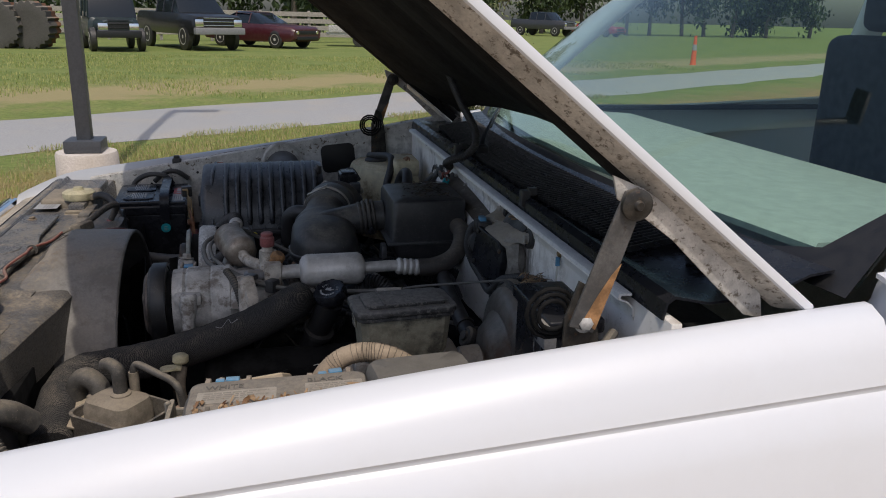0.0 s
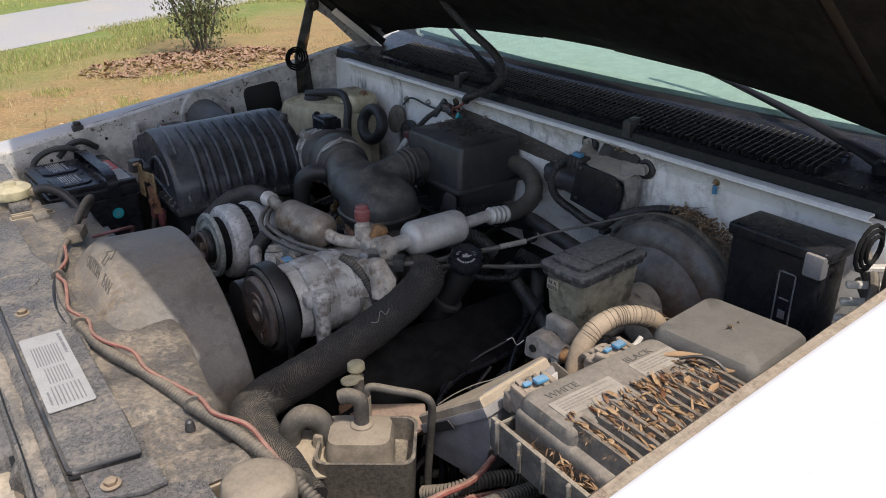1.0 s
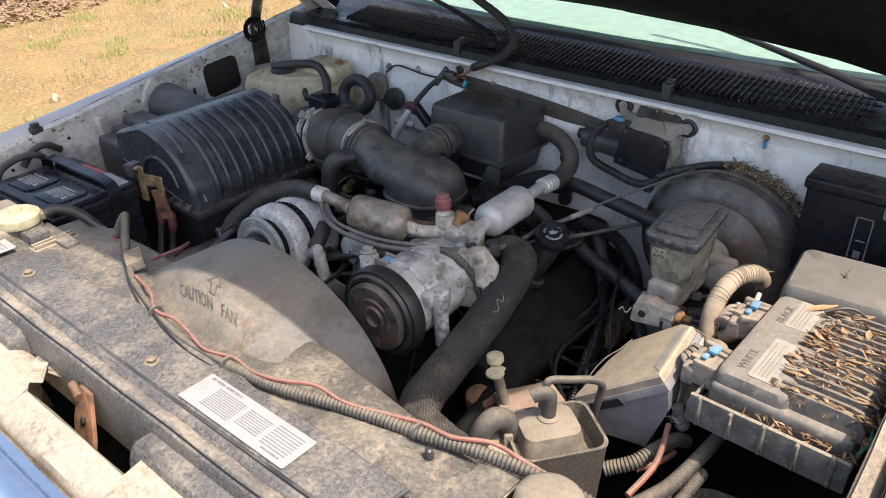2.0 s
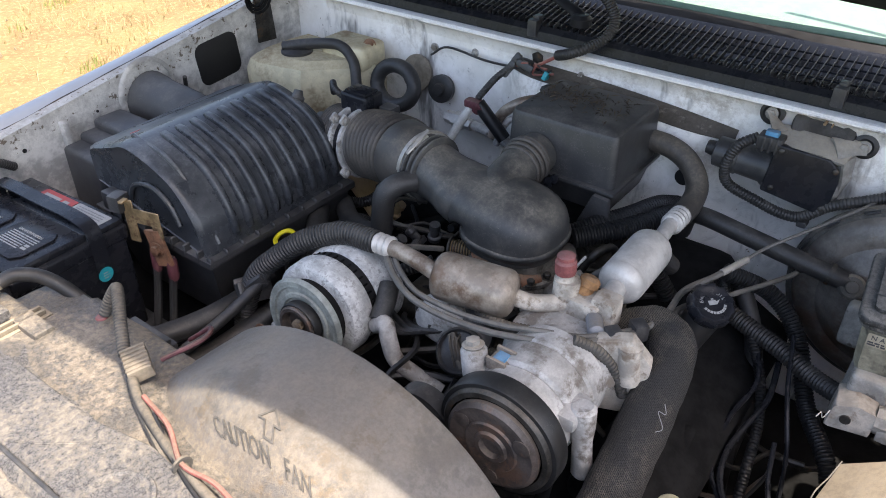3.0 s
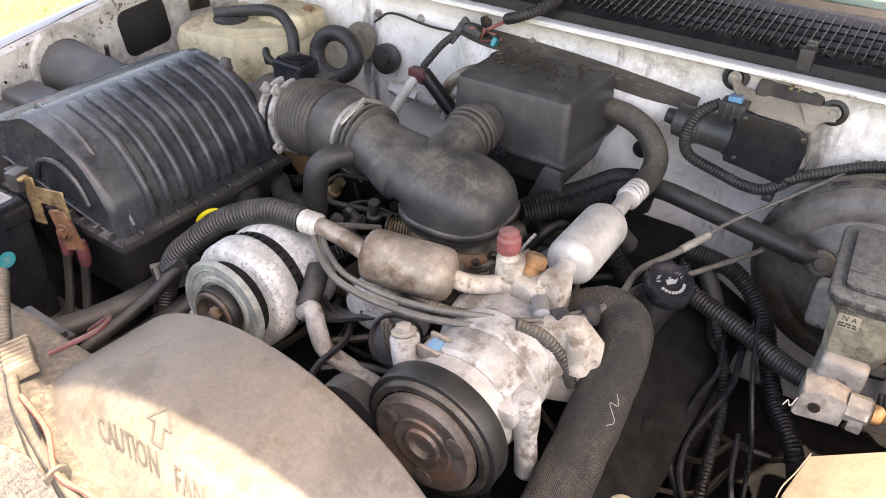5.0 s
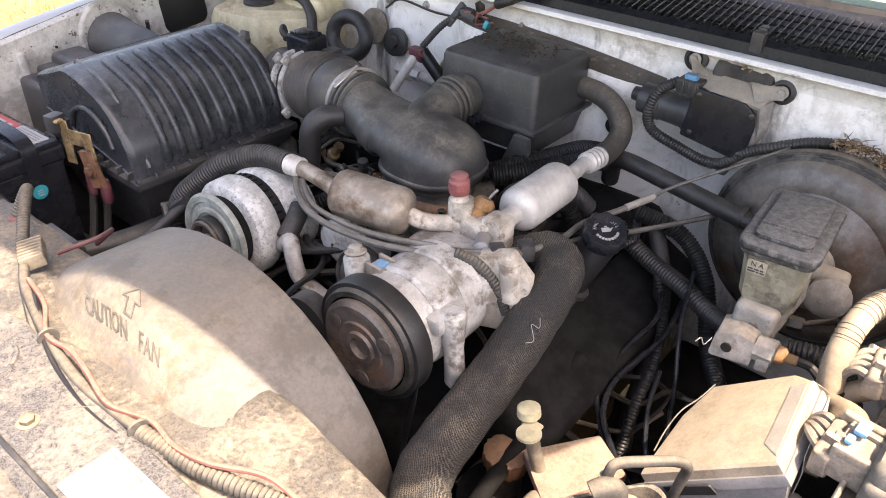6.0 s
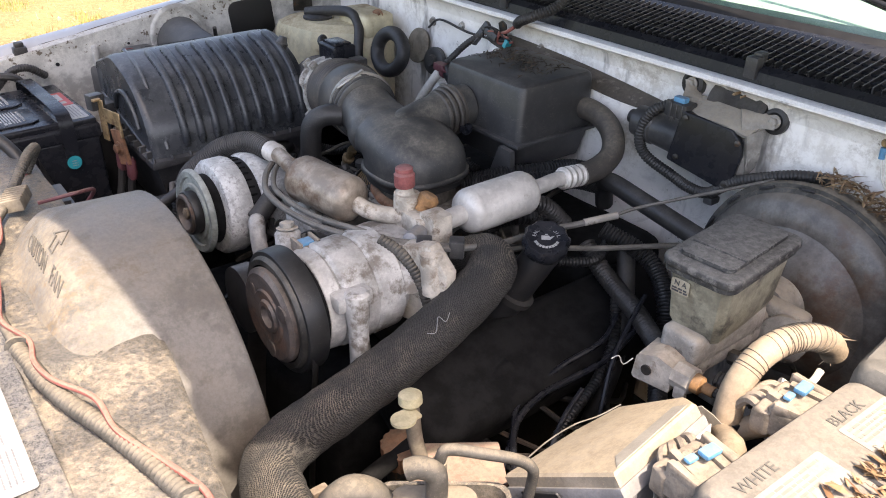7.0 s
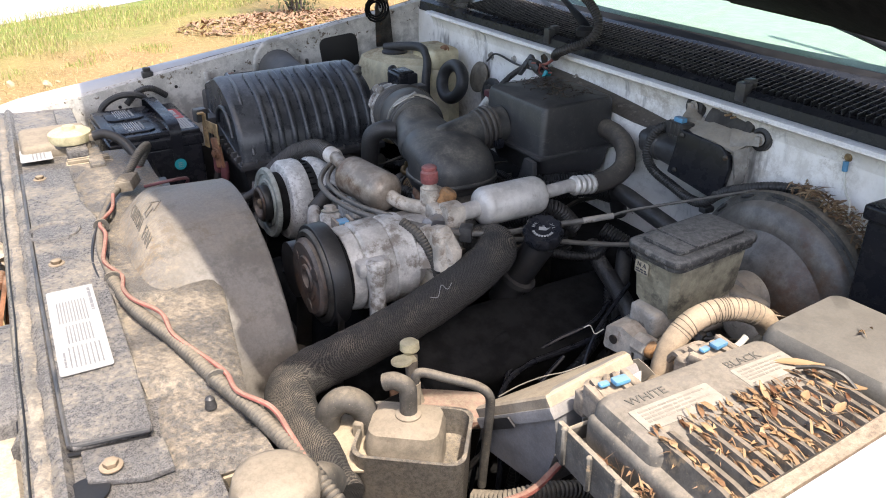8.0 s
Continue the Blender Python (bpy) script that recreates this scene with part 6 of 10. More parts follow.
part("engine_lead", ribbed([(-0.335, 0.135, 0.905), (-0.340, 0.120, 0.935), (-0.335, 0.100, 0.945), (-0.320, 0.075, 0.935)], 0.0085, 0.0045, 0.13), RUBBER, engine)
part("engine_lead", ribbed([(-0.150, -0.145, 0.930), (-0.185, -0.130, 0.965), (-0.225, -0.105, 0.958), (-0.245, -0.085, 0.925)], 0.0135, 0.005, 0.13, 14), RUBBER, engine)
part("engine_lead", ribbed([(-0.330, 0.110, 0.880), (-0.350, 0.135, 0.915), (-0.345, 0.165, 0.93), (-0.31, 0.19, 0.92)], 0.008, 0.0045, 0.13), RUBBER, engine)
filler = part("filler_neck", tube([(-0.322, -0.196, 0.870), (-0.304, -0.218, 0.925), (-0.285, -0.238, 0.975)], 0.0215, 20), RUBBER_DARK, engine)
part("filler_collar", lathe([(0, 0.0225), (0.002, 0.0270), (0.010, 0.0275), (0.012, 0.0225)], (-0.309, -0.212, 0.908), (0.3, -0.35, 0.88), 28), RUBBER, filler)
cap_way = Vector((-0.30, -0.35, 1)).normalized()
cap_at = Vector((-0.285, -0.240, 0.985))
oil_cap = part("oil_cap", lathe([(-0.008, 0.021), (-0.002, 0.026), (0.003, 0.0275), (0.013, 0.0275), (0.0170, 0.0245), (0.0170, 0.0205), (0.0158, 0.019)], cap_at, cap_way, 60, lambda a, i: 1 + (0.035 if 1 < i < 5 else 0) * (1 if math.cos(10 * a) > 0 else -1)), PLASTIC_CLEAN, engine, "black oil filler cap with pale lettering")
cap_pose = frame_pose(cap_at + cap_way * 0.0160, (0.75, -0.65, 0), (0.65, 0.75, 0.4))
for k, ch in enumerate("ENGINE OIL"):
    if ch != " ":
        turn = Matrix.Rotation(radians(78 - 17.3 * k), 4, "Z")
        part("letter", writing(ch, 0.0062, cap_pose @ turn @ Matrix.Translation((0, 0.0142, 0)), 0.0003), LABEL, oil_cap)
for k in range(9):
    turn = Matrix.Rotation(radians(118 + 15.5 * k), 4, "Z")
    part("print_bar", prism([(-0.0015, -0.0016), (0.0015, -0.0016), (0.0015, 0.0016), (-0.0015, 0.0016)], cap_pose @ turn @ Matrix.Translation((0, 0.0142, -0.0002)), 0.0005), LABEL, oil_cap)
part("can_mark", join(prism([(-0.006, -0.003), (0.004, -0.003), (0.0095, 0.003), (0.004, 0.001), (0.003, 0.003), (-0.006, 0.003)], cap_pose @ Matrix.Translation((0, 0, -0.0002)), 0.0005), prism([(-0.0015, 0.004), (0.0015, 0.004), (0.0015, 0.0055), (-0.0015, 0.0055)], cap_pose @ Matrix.Translation((0, 0, -0.0002)), 0.0005)), LABEL, oil_cap)
part("dipstick_tube", tube([(-0.437, 0.34, 0.70), (-0.435, 0.342, 0.82), (-0.432, 0.345, 0.915)], 0.005, 8), STEEL_DARK, engine)
dip = [Vector((-0.430 + 0.015 * math.cos(a), 0.346 + 0.013 * math.sin(a), 0.932 + 0.004 * math.cos(a))) for a in (2 * math.pi * k / 24 for k in range(25))]
part("dipstick_ring", join(sweep(dip, [0.0036] * 25, 8), box(-0.448, -0.425, 0.322, 0.336, 0.918, 0.930, 0.003)), YELLOW, engine, "yellow dipstick handle")

# ---- alternator ----
alternator = thing("alternator", (-0.51, 0.165, 0.86), "oxidised aluminium alternator with a finned front fan", "alternator")
AX = (1, 0.05, -0.06)
ALT = Vector((0.026, 0.182, 0.932))


def on_alt(x):
    return ALT + Vector((x, 0.05 * (x + 0.50), -0.06 * (x + 0.50)))


part("housing", lathe([(0, 0.046), (0.002, 0.0634), (0.008, 0.0685), (0.030, 0.0695), (0.036, 0.0672), (0.038, 0.062), (0.052, 0.062), (0.054, 0.0667), (0.058, 0.0685), (0.088, 0.0676), (0.104, 0.066), (0.114, 0.050), (0.118, 0.03)], on_alt(-0.560), AX, 52), ALU_CHALK, alternator, "chalky cast housing")
part("dark_band", lathe([(0.0, 0.0640), (0.014, 0.0640)], on_alt(-0.522), AX, 52), BLACK, alternator)
for k in range(36):
    a = 2 * math.pi * k / 36
    part("vent_fin", box(-0.007, 0.006, -0.0026, 0.0026, -0.0015, 0.0015, 0.001, 1, Matrix.Translation(on_alt(-0.5145) + Vector((0, 0.0632 * math.cos(a), 0.0632 * math.sin(a)))) @ Matrix.Rotation(0.05, 4, "Z") @ Matrix.Rotation(0.06, 4, "Y") @ Matrix.Rotation(a, 4, "X")), SHADE_IRON, alternator)
part("neck", lathe([(0, 0.050), (0.014, 0.050)], on_alt(-0.572), AX, 44), SHADE_IRON, alternator)
part("fan", lathe([(0.005, 0.026), (0.003, 0.033), (0.000, 0.035), (0.000, 0.040), (0.003, 0.041), (0.003, 0.048), (0.000, 0.0495), (0.001, 0.0575), (0.004, 0.0595), (0.007, 0.0592), (0.009, 0.050)], on_alt(-0.583), AX, 52), FAN_RING, alternator, "grey-green ringed fan disc")
part("fan_edge", lathe([(-0.0005, 0.0530), (-0.001, 0.0575), (0.003, 0.0603), (0.006, 0.0603)], on_alt(-0.583), AX, 52, None, False), FAN_RING, alternator, "chalky rim of the fan disc")
part("pulley", lathe([(0, 0.0225), (0.0, 0.0265), (0.002, 0.0285), (0.005, 0.0280), (0.006, 0.0255), (0.008, 0.0272), (0.010, 0.0255), (0.012, 0.0272), (0.014, 0.0255), (0.016, 0.0285), (0.020, 0.0285)], on_alt(-0.598), AX, 36, None, False), CLUTCH, alternator, "grooved browned pulley")
part("pulley_cup", lathe([(0, 0.0230), (0.010, 0.0190), (0.011, 0.006)], on_alt(-0.5978), AX, 30, None, False), CLUTCH, alternator, "browned pulley hub")
part("pulley_nut", hexagon(on_alt(-0.589), (-1, -0.05, 0.06), 0.0085, 0.008), BOLT_DUSTY, alternator)
part("bracket", box(-0.56, -0.44, 0.215, 0.245, 0.87, 0.905, 0.008), ALU, alternator)
part("pivot_bolt", bolt((-0.575, 0.238, 0.90), (-1, 0, 0), 0.010, 0.010), RUST, alternator)

# ---- belt, idler, compressor ----
compressor = thing("air_compressor", (-0.50, -0.135, 0.86), "whitish air conditioning compressor with a brown clutch", "compressor")
CX = (1, 0.02, 0.0)
part("body", join(lathe([(0, 0.050), (0.003, 0.058), (0.020, 0.060), (0.024, 0.057), (0.028, 0.0615), (0.062, 0.0625), (0.066, 0.060), (0.069, 0.0625), (0.098, 0.062), (0.104, 0.056), (0.112, 0.050), (0.122, 0.048), (0.128, 0.040)], (-0.553, -0.133, 0.950), CX, 48), lathe([(-0.070, 0.008), (-0.064, 0.012), (-0.02, 0.011), (0.0, 0.014), (0.022, 0.015), (0.026, 0.011)], (-0.522, -0.200, 0.962), (0.05, 0.12, 1), 14), box(-0.545, -0.50, -0.200, -0.170, 0.965, 0.985, 0.006)), ALU, compressor, "cast aluminium body")
part("front_coil", lathe([(0, 0.056), (0.012, 0.056)], (-0.560, -0.134, 0.950), CX, 40), SHADE_IRON, compressor)
part("clutch_plate", lathe([(0.004, 0.006), (0.003, 0.012), (-0.004, 0.013), (-0.004, 0.018), (-0.001, 0.020), (-0.003, 0.030), (-0.001, 0.032), (-0.003, 0.050), (0.001, 0.055), (0.006, 0.055)], (-0.594, -0.134, 0.950), CX, 44), CLUTCH, compressor, "brown worn clutch plate")
for k in range(3):
    a = 0.5 + 2 * math.pi * k / 3
    part("clutch_boss", lathe([(0, 0.010), (0.003, 0.010), (0.004, 0.006)], (-0.594, -0.134 + 0.042 * math.cos(a), 0.950 + 0.042 * math.sin(a)), (-1, -0.02, 0), 16), CLUTCH, compressor)
part("pulley", lathe([(0, 0.057), (0.0, 0.063), (0.003, 0.0655), (0.006, 0.066), (0.008, 0.061), (0.010, 0.064), (0.012, 0.061), (0.014, 0.064), (0.016, 0.061), (0.018, 0.064), (0.020, 0.061), (0.022, 0.064), (0.026, 0.066), (0.030, 0.058)], (-0.589, -0.134, 0.950), CX, 56, None, False), STEEL_DARK, compressor, "grooved pulley")
for at in ((-0.535, -0.072, 0.985),):
    part("mount_lug", lathe([(-0.035, 0.012), (-0.03, 0.015), (0.02, 0.015), (0.024, 0.012)], at, (0.1, 0.2, 1), 18), ALU, compressor)
    part("lug_bolt", bolt(Vector(at) + Vector((0.0025, 0.005, 0.025)), (0.1, 0.2, 1), 0.0085, 0.007), ALU_DUSTY, compressor)
part("rear_bracket", prism([(-0.03, -0.05), (0.03, -0.045), (0.035, 0.03), (0.01, 0.06), (-0.03, 0.05)], frame_pose((-0.415, -0.19, 0.955), (0.3, -0.95, 0), (0, 0, 1)), 0.02, 0.004), SANDY_ALU, compressor)
part("rear_lug", lathe([(-0.02, 0.014), (0.03, 0.014), (0.034, 0.008)], (-0.425, -0.205, 0.975), (0, 0.1, 1), 16), SANDY_ALU, compressor)
part("coil_wire", ribbed([(-0.46, -0.150, 1.010), (-0.445, -0.175, 0.995), (-0.435, -0.195, 0.965), (-0.43, -0.205, 0.935)], 0.007, 0.0045), LOOM, compressor)
coil = part("coil_plug", join(box(-0.540, -0.514, -0.112, -0.088, 0.994, 1.004, 0.002), box(-0.540, -0.536, -0.112, -0.088, 1.003, 1.010, 0.001), box(-0.518, -0.514, -0.112, -0.088, 1.003, 1.010, 0.001)), PLUG, compressor, "grey coil plug")
part("blue_insert", box(-0.535, -0.519, -0.107, -0.093, 1.003, 1.008, 0.002), BLUE, coil)
belt = thing("drive_belt", (-0.575, 0.0, 0.75), "black ribbed drive belt", "belt")
part("wrap", lathe([(0, 0.0655), (0, 0.0705), (0.002, 0.0715), (0.022, 0.0715), (0.024, 0.0705), (0.024, 0.0655)], (-0.584, -0.134, 0.950), CX, 56, None, False), BELT, belt)
part("run", sweep([Vector((-0.572, y, z)) for y, z in ((-0.195, 0.950), (-0.190, 0.975), (-0.168, 1.000), (-0.134, 1.0125), (-0.10, 1.000), (-0.07, 0.96), (-0.05, 0.90), (-0.02, 0.80), (0.0, 0.70))], [0.012] * 9, 8, True, 0.16), RUBBER, belt)
part("run", sweep([Vector((-0.572, y, z)) for y, z in ((-0.196, 0.950), (-0.190, 0.90), (-0.17, 0.80), (-0.15, 0.66))], [0.012] * 4, 8, True, 0.16), RUBBER, belt)
part("run", sweep([Vector((-0.588, y, z)) for y, z in ((0.199, 0.932), (0.195, 0.88), (0.17, 0.78), (0.12, 0.66))], [0.011] * 4, 8, True, 0.16), RUBBER, belt)
part("wrap", lathe([(0.004, 0.0270), (0.004, 0.0300), (0.005, 0.0308), (0.017, 0.0308), (0.018, 0.0300), (0.018, 0.0270)], on_alt(-0.598), AX, 40, None, False), BELT, belt)
pump_pulley = thing("water_pump", (-0.58, 0.02, 0.70), "dark water pump pulley with cooling fan", "water pump")
part("pulley", lathe([(0, 0.03), (0.002, 0.075), (0.006, 0.08), (0.028, 0.08), (0.03, 0.07)], (-0.60, 0.03, 0.70), (1, 0, 0), 40), STEEL_DARK, pump_pulley)
part("idler", lathe([(0, 0.02), (0.002, 0.042), (0.024, 0.042), (0.026, 0.03)], (-0.590, -0.035, 0.915), (1, 0, 0), 36), PLASTIC, pump_pulley)
for k in range(7):
    a = 2 * math.pi * k / 7
    part("fan_blade", prism([(0.06, -0.035), (0.30, -0.05), (0.31, 0.04), (0.06, 0.03)], Matrix.Translation((-0.655, 0.03, 0.66)) @ Matrix.Rotation(a, 4, "X") @ Matrix.Rotation(radians(90), 4, "Y") @ Matrix.Rotation(radians(28), 4, "X"), 0.003), BLACK, pump_pulley)

# ---- air conditioning lines ----
ac = thing("refrigerant_line", (-0.38, -0.03, 0.98), "aluminium refrigerant line with two mufflers and hoses", "pipe")


def can(a, b, r, mat, name, label=""):
    """A muffler: a cylinder with domed ends from a to b."""
    a, b = Vector(a), Vector(b)
    n = (b - a).length
    return part(name, lathe([(0, r * 0.36), (n * 0.015, r * 0.62), (n * 0.05, r * 0.86), (n * 0.10, r * 0.97), (n * 0.14, r), (n * 0.16, r * 0.985), (n * 0.17, r), (n * 0.83, r), (n * 0.86, r), (n * 0.90, r * 0.97), (n * 0.95, r * 0.86), (n * 0.985, r * 0.62), (n, r * 0.36)], a, b - a, 32), mat, ac, label)


can((-0.464, 0.040, 1.021), (-0.433, -0.060, 1.011), 0.0300, ALU_RUSTY, "muffler", "stained muffler can")
part("tube", tube([(-0.451, 0.145, 1.017), (-0.452, 0.110, 1.020), (-0.457, 0.070, 1.0215), (-0.463, 0.036, 1.021)], 0.0105, 14), ALU_RUSTY, ac)
part("crimp", ribbed([(-0.451, 0.150, 1.0165), (-0.451, 0.112, 1.0195)], 0.0140, 0.009, 0.18, 18), ALU_BRIGHT, ac)
part("hose", ribbed([(-0.451, 0.142, 1.017), (-0.456, 0.195, 1.013), (-0.478, 0.25, 0.990), (-0.500, 0.29, 0.955), (-0.515, 0.315, 0.925), (-0.53, 0.33, 0.87), (-0.54, 0.34, 0.78)], 0.0155, 0.005, 0.08, 16), RUBBER, ac, "black ribbed hose")
part("hose_clip", join(box(-0.020, 0.020, -0.026, 0.026, 0.010, 0.018, 0.003, 2, frame_pose((-0.517, 0.318, 0.905), (0.3, 0.6, 0.75), (1, -0.4, 0))), box(-0.012, 0.012, -0.026, -0.018, -0.012, 0.012, 0.003, 2, frame_pose((-0.517, 0.318, 0.905), (0.3, 0.6, 0.75), (1, -0.4, 0)))), PLASTIC, ac, "black hose clip")
part("tube", tube([(-0.436, -0.054, 1.012), (-0.424, -0.072, 1.003), (-0.406, -0.090, 0.999), (-0.392, -0.105, 1.000)], 0.0105, 14), SANDY_ALU, ac)
part("tee_block", join(box(-0.402, -0.362, -0.148, -0.088, 0.985, 1.012, 0.005), box(-0.395, -0.365, -0.165, -0.135, 0.978, 1.020, 0.005), lathe([(-0.02, 0.016), (0.02, 0.016)], (-0.388, -0.100, 1.008), (0.05, 0, 1), 20)), SANDY_ALU, ac, "cast fitting block")
part("port_stem", lathe([(0, 0.012), (0.012, 0.012), (0.016, 0.010), (0.03, 0.010)], (-0.388, -0.098, 1.016), (0, 0.05, 1), 16), SANDY_ALU, ac)
part("red_cap", lathe([(0, 0.012), (0.003, 0.0130), (0.016, 0.0130), (0.019, 0.010), (0.020, 0.011), (0.024, 0.011), (0.026, 0.008)], (-0.388, -0.097, 1.036), (0, 0.05, 1), 16), RED_FADED, ac, "faded red port cap")
part("pressure_switch", lathe([(0, 0.010), (0.010, 0.010), (0.011, 0.013), (0.020, 0.013), (0.024, 0.009)], (-0.378, -0.118, 1.008), (0.45, -0.15, 0.8), 16), ORANGE_RUST, ac)
part("side_bolt", lathe([(0, 0.010), (0.030, 0.010), (0.032, 0.007)], (-0.400, -0.145, 0.998), (-0.8, -0.5, 0.1), 10), GREY, ac)
can((-0.334, -0.140, 1.000), (-0.215, -0.137, 0.999), 0.0295, ALU_BRIGHT, "muffler", "bright muffler can")
part("tube", tube([(-0.375, -0.146, 1.000), (-0.35, -0.142, 1.000), (-0.33, -0.140, 1.000)], 0.0125, 14), ALU_BRIGHT, ac)
part("tube", tube([(-0.22, -0.137, 0.999), (-0.19, -0.137, 1.000), (-0.165, -0.135, 1.000), (-0.14, -0.134, 0.997)], 0.0105, 14), ALU_BRIGHT, ac)
part("crimp", ribbed([(-0.156, -0.135, 0.999), (-0.110, -0.133, 0.993)], 0.0155, 0.011, 0.16, 18), ALU_BRIGHT, ac)
part("hose", tube([(-0.114, -0.133, 0.993), (-0.080, -0.134, 0.996), (-0.048, -0.128, 1.008), (-0.028, -0.108, 1.026), (-0.019, -0.078, 1.040), (-0.018, -0.040, 1.045), (-0.018, 0.02, 1.04)], 0.0165, 16), BELLOWS, ac, "smooth dust-browned hose")
part("base_pad", loft([[Vector((-0.425, -0.125, z)) + Vector((rx * math.cos(a), ry * math.sin(a), 0)) for a in (2 * math.pi * k / 24 for k in range(24))] for z, rx, ry in ((0.955, 0.07, 0.075), (0.982, 0.06, 0.065), (0.990, 0.045, 0.05))]), ALU, ac)

# ---- throttle cables ----
cables = thing("throttle_cables", (-0.42, -0.1, 0.98), "grey throttle and cruise cables looped over the compressor", "cable")
for k, (d, r) in enumerate(((0.0, 0.0042), (0.012, 0.0036))):
    path = [(-0.345, 0.115, 0.960), (-0.400, 0.135, 0.985), (-0.445 + d, 0.128, 1.006), (-0.470 + d, 0.105, 1.009), (-0.488 + d, 0.080, 1.009), (-0.505 + d, 0.044, 1.008), (-0.508 + d, 0.006, 1.005 + 0.2 * d), (-0.504 + d, -0.028, 1.003 + 0.2 * d), (-0.497 + d, -0.070, 1.004 + 0.3 * d), (-0.480 + d, -0.118 + 0.2 * d, 1.006 + 0.3 * d), (-0.455 + 0.8 * d, -0.153 + 0.3 * d, 1.004), (-0.425 + 0.5 * d, -0.176 + 0.4 * d, 1.000), (-0.388, -0.194 + 0.6 * d, 0.994), (-0.325, -0.203, 0.984 - 0.8 * d)] + ([(-0.260, -0.200, 0.978), (-0.215, -0.222, 0.984), (-0.170, -0.243, 0.991)] if k == 0 else [(-0.270, -0.207, 0.963), (-0.20, -0.242, 0.954), (-0.10, -0.291, 0.948), (-0.03, -0.30, 0.93)])
    part("cable", tube(path, r, 8), CABLE, cables)
part("inner_wire", tube([(-0.175, -0.241, 0.990), (-0.140, -0.258, 1.001), (-0.07, -0.306, 1.020), (0.0, -0.353, 1.038), (0.036, -0.378, 1.046)], 0.0022, 6), CABLE, cables)
part("wire_end", tube([(-0.205, -0.227, 0.986), (-0.165, -0.245, 0.992)], 0.0048, 10), ALU_DUSTY, cables)
for at in ((-0.418, -0.178, 0.999), (-0.382, -0.193, 0.993)):
    part("clip", box(-0.009, 0.009, -0.010, 0.010, -0.011, 0.011, 0.003, 2, Matrix.Translation(at) @ Matrix.Rotation(radians(-40), 4, "Z")), PLASTIC, cables)
part("ribbed_lead", ribbed([(-0.455, -0.02, 0.985), (-0.46, -0.06, 0.985), (-0.44, -0.11, 0.985), (-0.40, -0.15, 0.975), (-0.385, -0.19, 0.96)], 0.0075, 0.0045), LOOM, cables)

# ---- radiator hose ----
radiator_hose = thing("radiator_hose", (-0.5, -0.25, 0.88), "thick radiator hose in a braided black sleeve", "hose")
part("sleeve", tube([(-0.345, -0.165, 0.950), (-0.340, -0.200, 0.968), (-0.360, -0.228, 0.966), (-0.42, -0.238, 0.940), (-0.50, -0.245, 0.915), (-0.58, -0.252, 0.898), (-0.640, -0.265, 0.895), (-0.678, -0.295, 0.900), (-0.690, -0.345, 0.898), (-0.690, -0.40, 0.890), (-0.685, -0.46, 0.87)], 0.029, 22, 7, 0.03), BRAID, radiator_hose)
part("thread", tube([(-0.440, -0.256, 0.960), (-0.450, -0.262, 0.956), (-0.455, -0.255, 0.960), (-0.466, -0.266, 0.951), (-0.475, -0.262, 0.951)], 0.0004, 5), LABEL, radiator_hose)
part("lower_support", tube([(-0.36, -0.27, 0.86), (-0.46, -0.28, 0.835), (-0.58, -0.285, 0.81), (-0.63, -0.29, 0.76)], 0.010, 12), SHADE_IRON, radiator_hose)
part("strut", box(-0.648, -0.630, -0.318, -0.308, 0.76, 0.870, 0.003), ALU_RUSTY, radiator_hose)

heater = thing("heater_hoses", (-0.2, 0.1, 0.9), "black heater hoses and ribbed conduits round the engine", "hose")
for path, r, kind in (
    ([(-0.50, 0.105, 0.930), (-0.505, 0.085, 0.945), (-0.51, 0.075, 0.925), (-0.51, 0.065, 0.90), (-0.50, 0.045, 0.88), (-0.49, 0.01, 0.86)], 0.011, "pipe"),
    ([(-0.46, 0.115, 0.965), (-0.48, 0.105, 0.955), (-0.50, 0.10, 0.940)], 0.0135, "hose"),
    ([(-0.49, 0.00, 0.87), (-0.48, -0.03, 0.855), (-0.46, -0.06, 0.83)], 0.018, "hose"),
    ([(-0.30, 0.40, 0.905), (-0.34, 0.37, 0.905), (-0.38, 0.33, 0.895), (-0.40, 0.27, 0.88)], 0.017, "hose"),
    ([(-0.72, 0.40, 0.88), (-0.62, 0.36, 0.875), (-0.54, 0.34, 0.88), (-0.46, 0.36, 0.87)], 0.016, "hose"),
    ([(-0.70, 0.36, 0.83), (-0.60, 0.33, 0.83), (-0.50, 0.30, 0.86), (-0.44, 0.27, 0.88)], 0.018, "hose"),
    ([(-0.66, 0.345, 0.85), (-0.58, 0.32, 0.885), (-0.52, 0.300, 0.925), (-0.505, 0.295, 0.955)], 0.008, "hose"),
    ([(-0.035, -0.115, 0.92), (-0.055, -0.128, 0.962), (-0.07, -0.155, 0.977), (-0.075, -0.215, 0.972), (-0.075, -0.291, 0.961), (-0.074, -0.345, 0.953), (-0.066, -0.362, 0.945)], 0.0135, "hose"),
    ([(-0.26, -0.31, 0.62), (-0.24, -0.30, 0.70), (-0.20, -0.30, 0.80), (-0.17, -0.28, 0.88), (-0.13, -0.24, 0.93)], 0.012, "hose"),
):
    if kind == "pipe":
        part("pipe", tube(path, r, 12), ALU, heater, "bare metal coolant pipe")
    else:
        part("hose", tube(path, r, 14), RUBBER, heater)
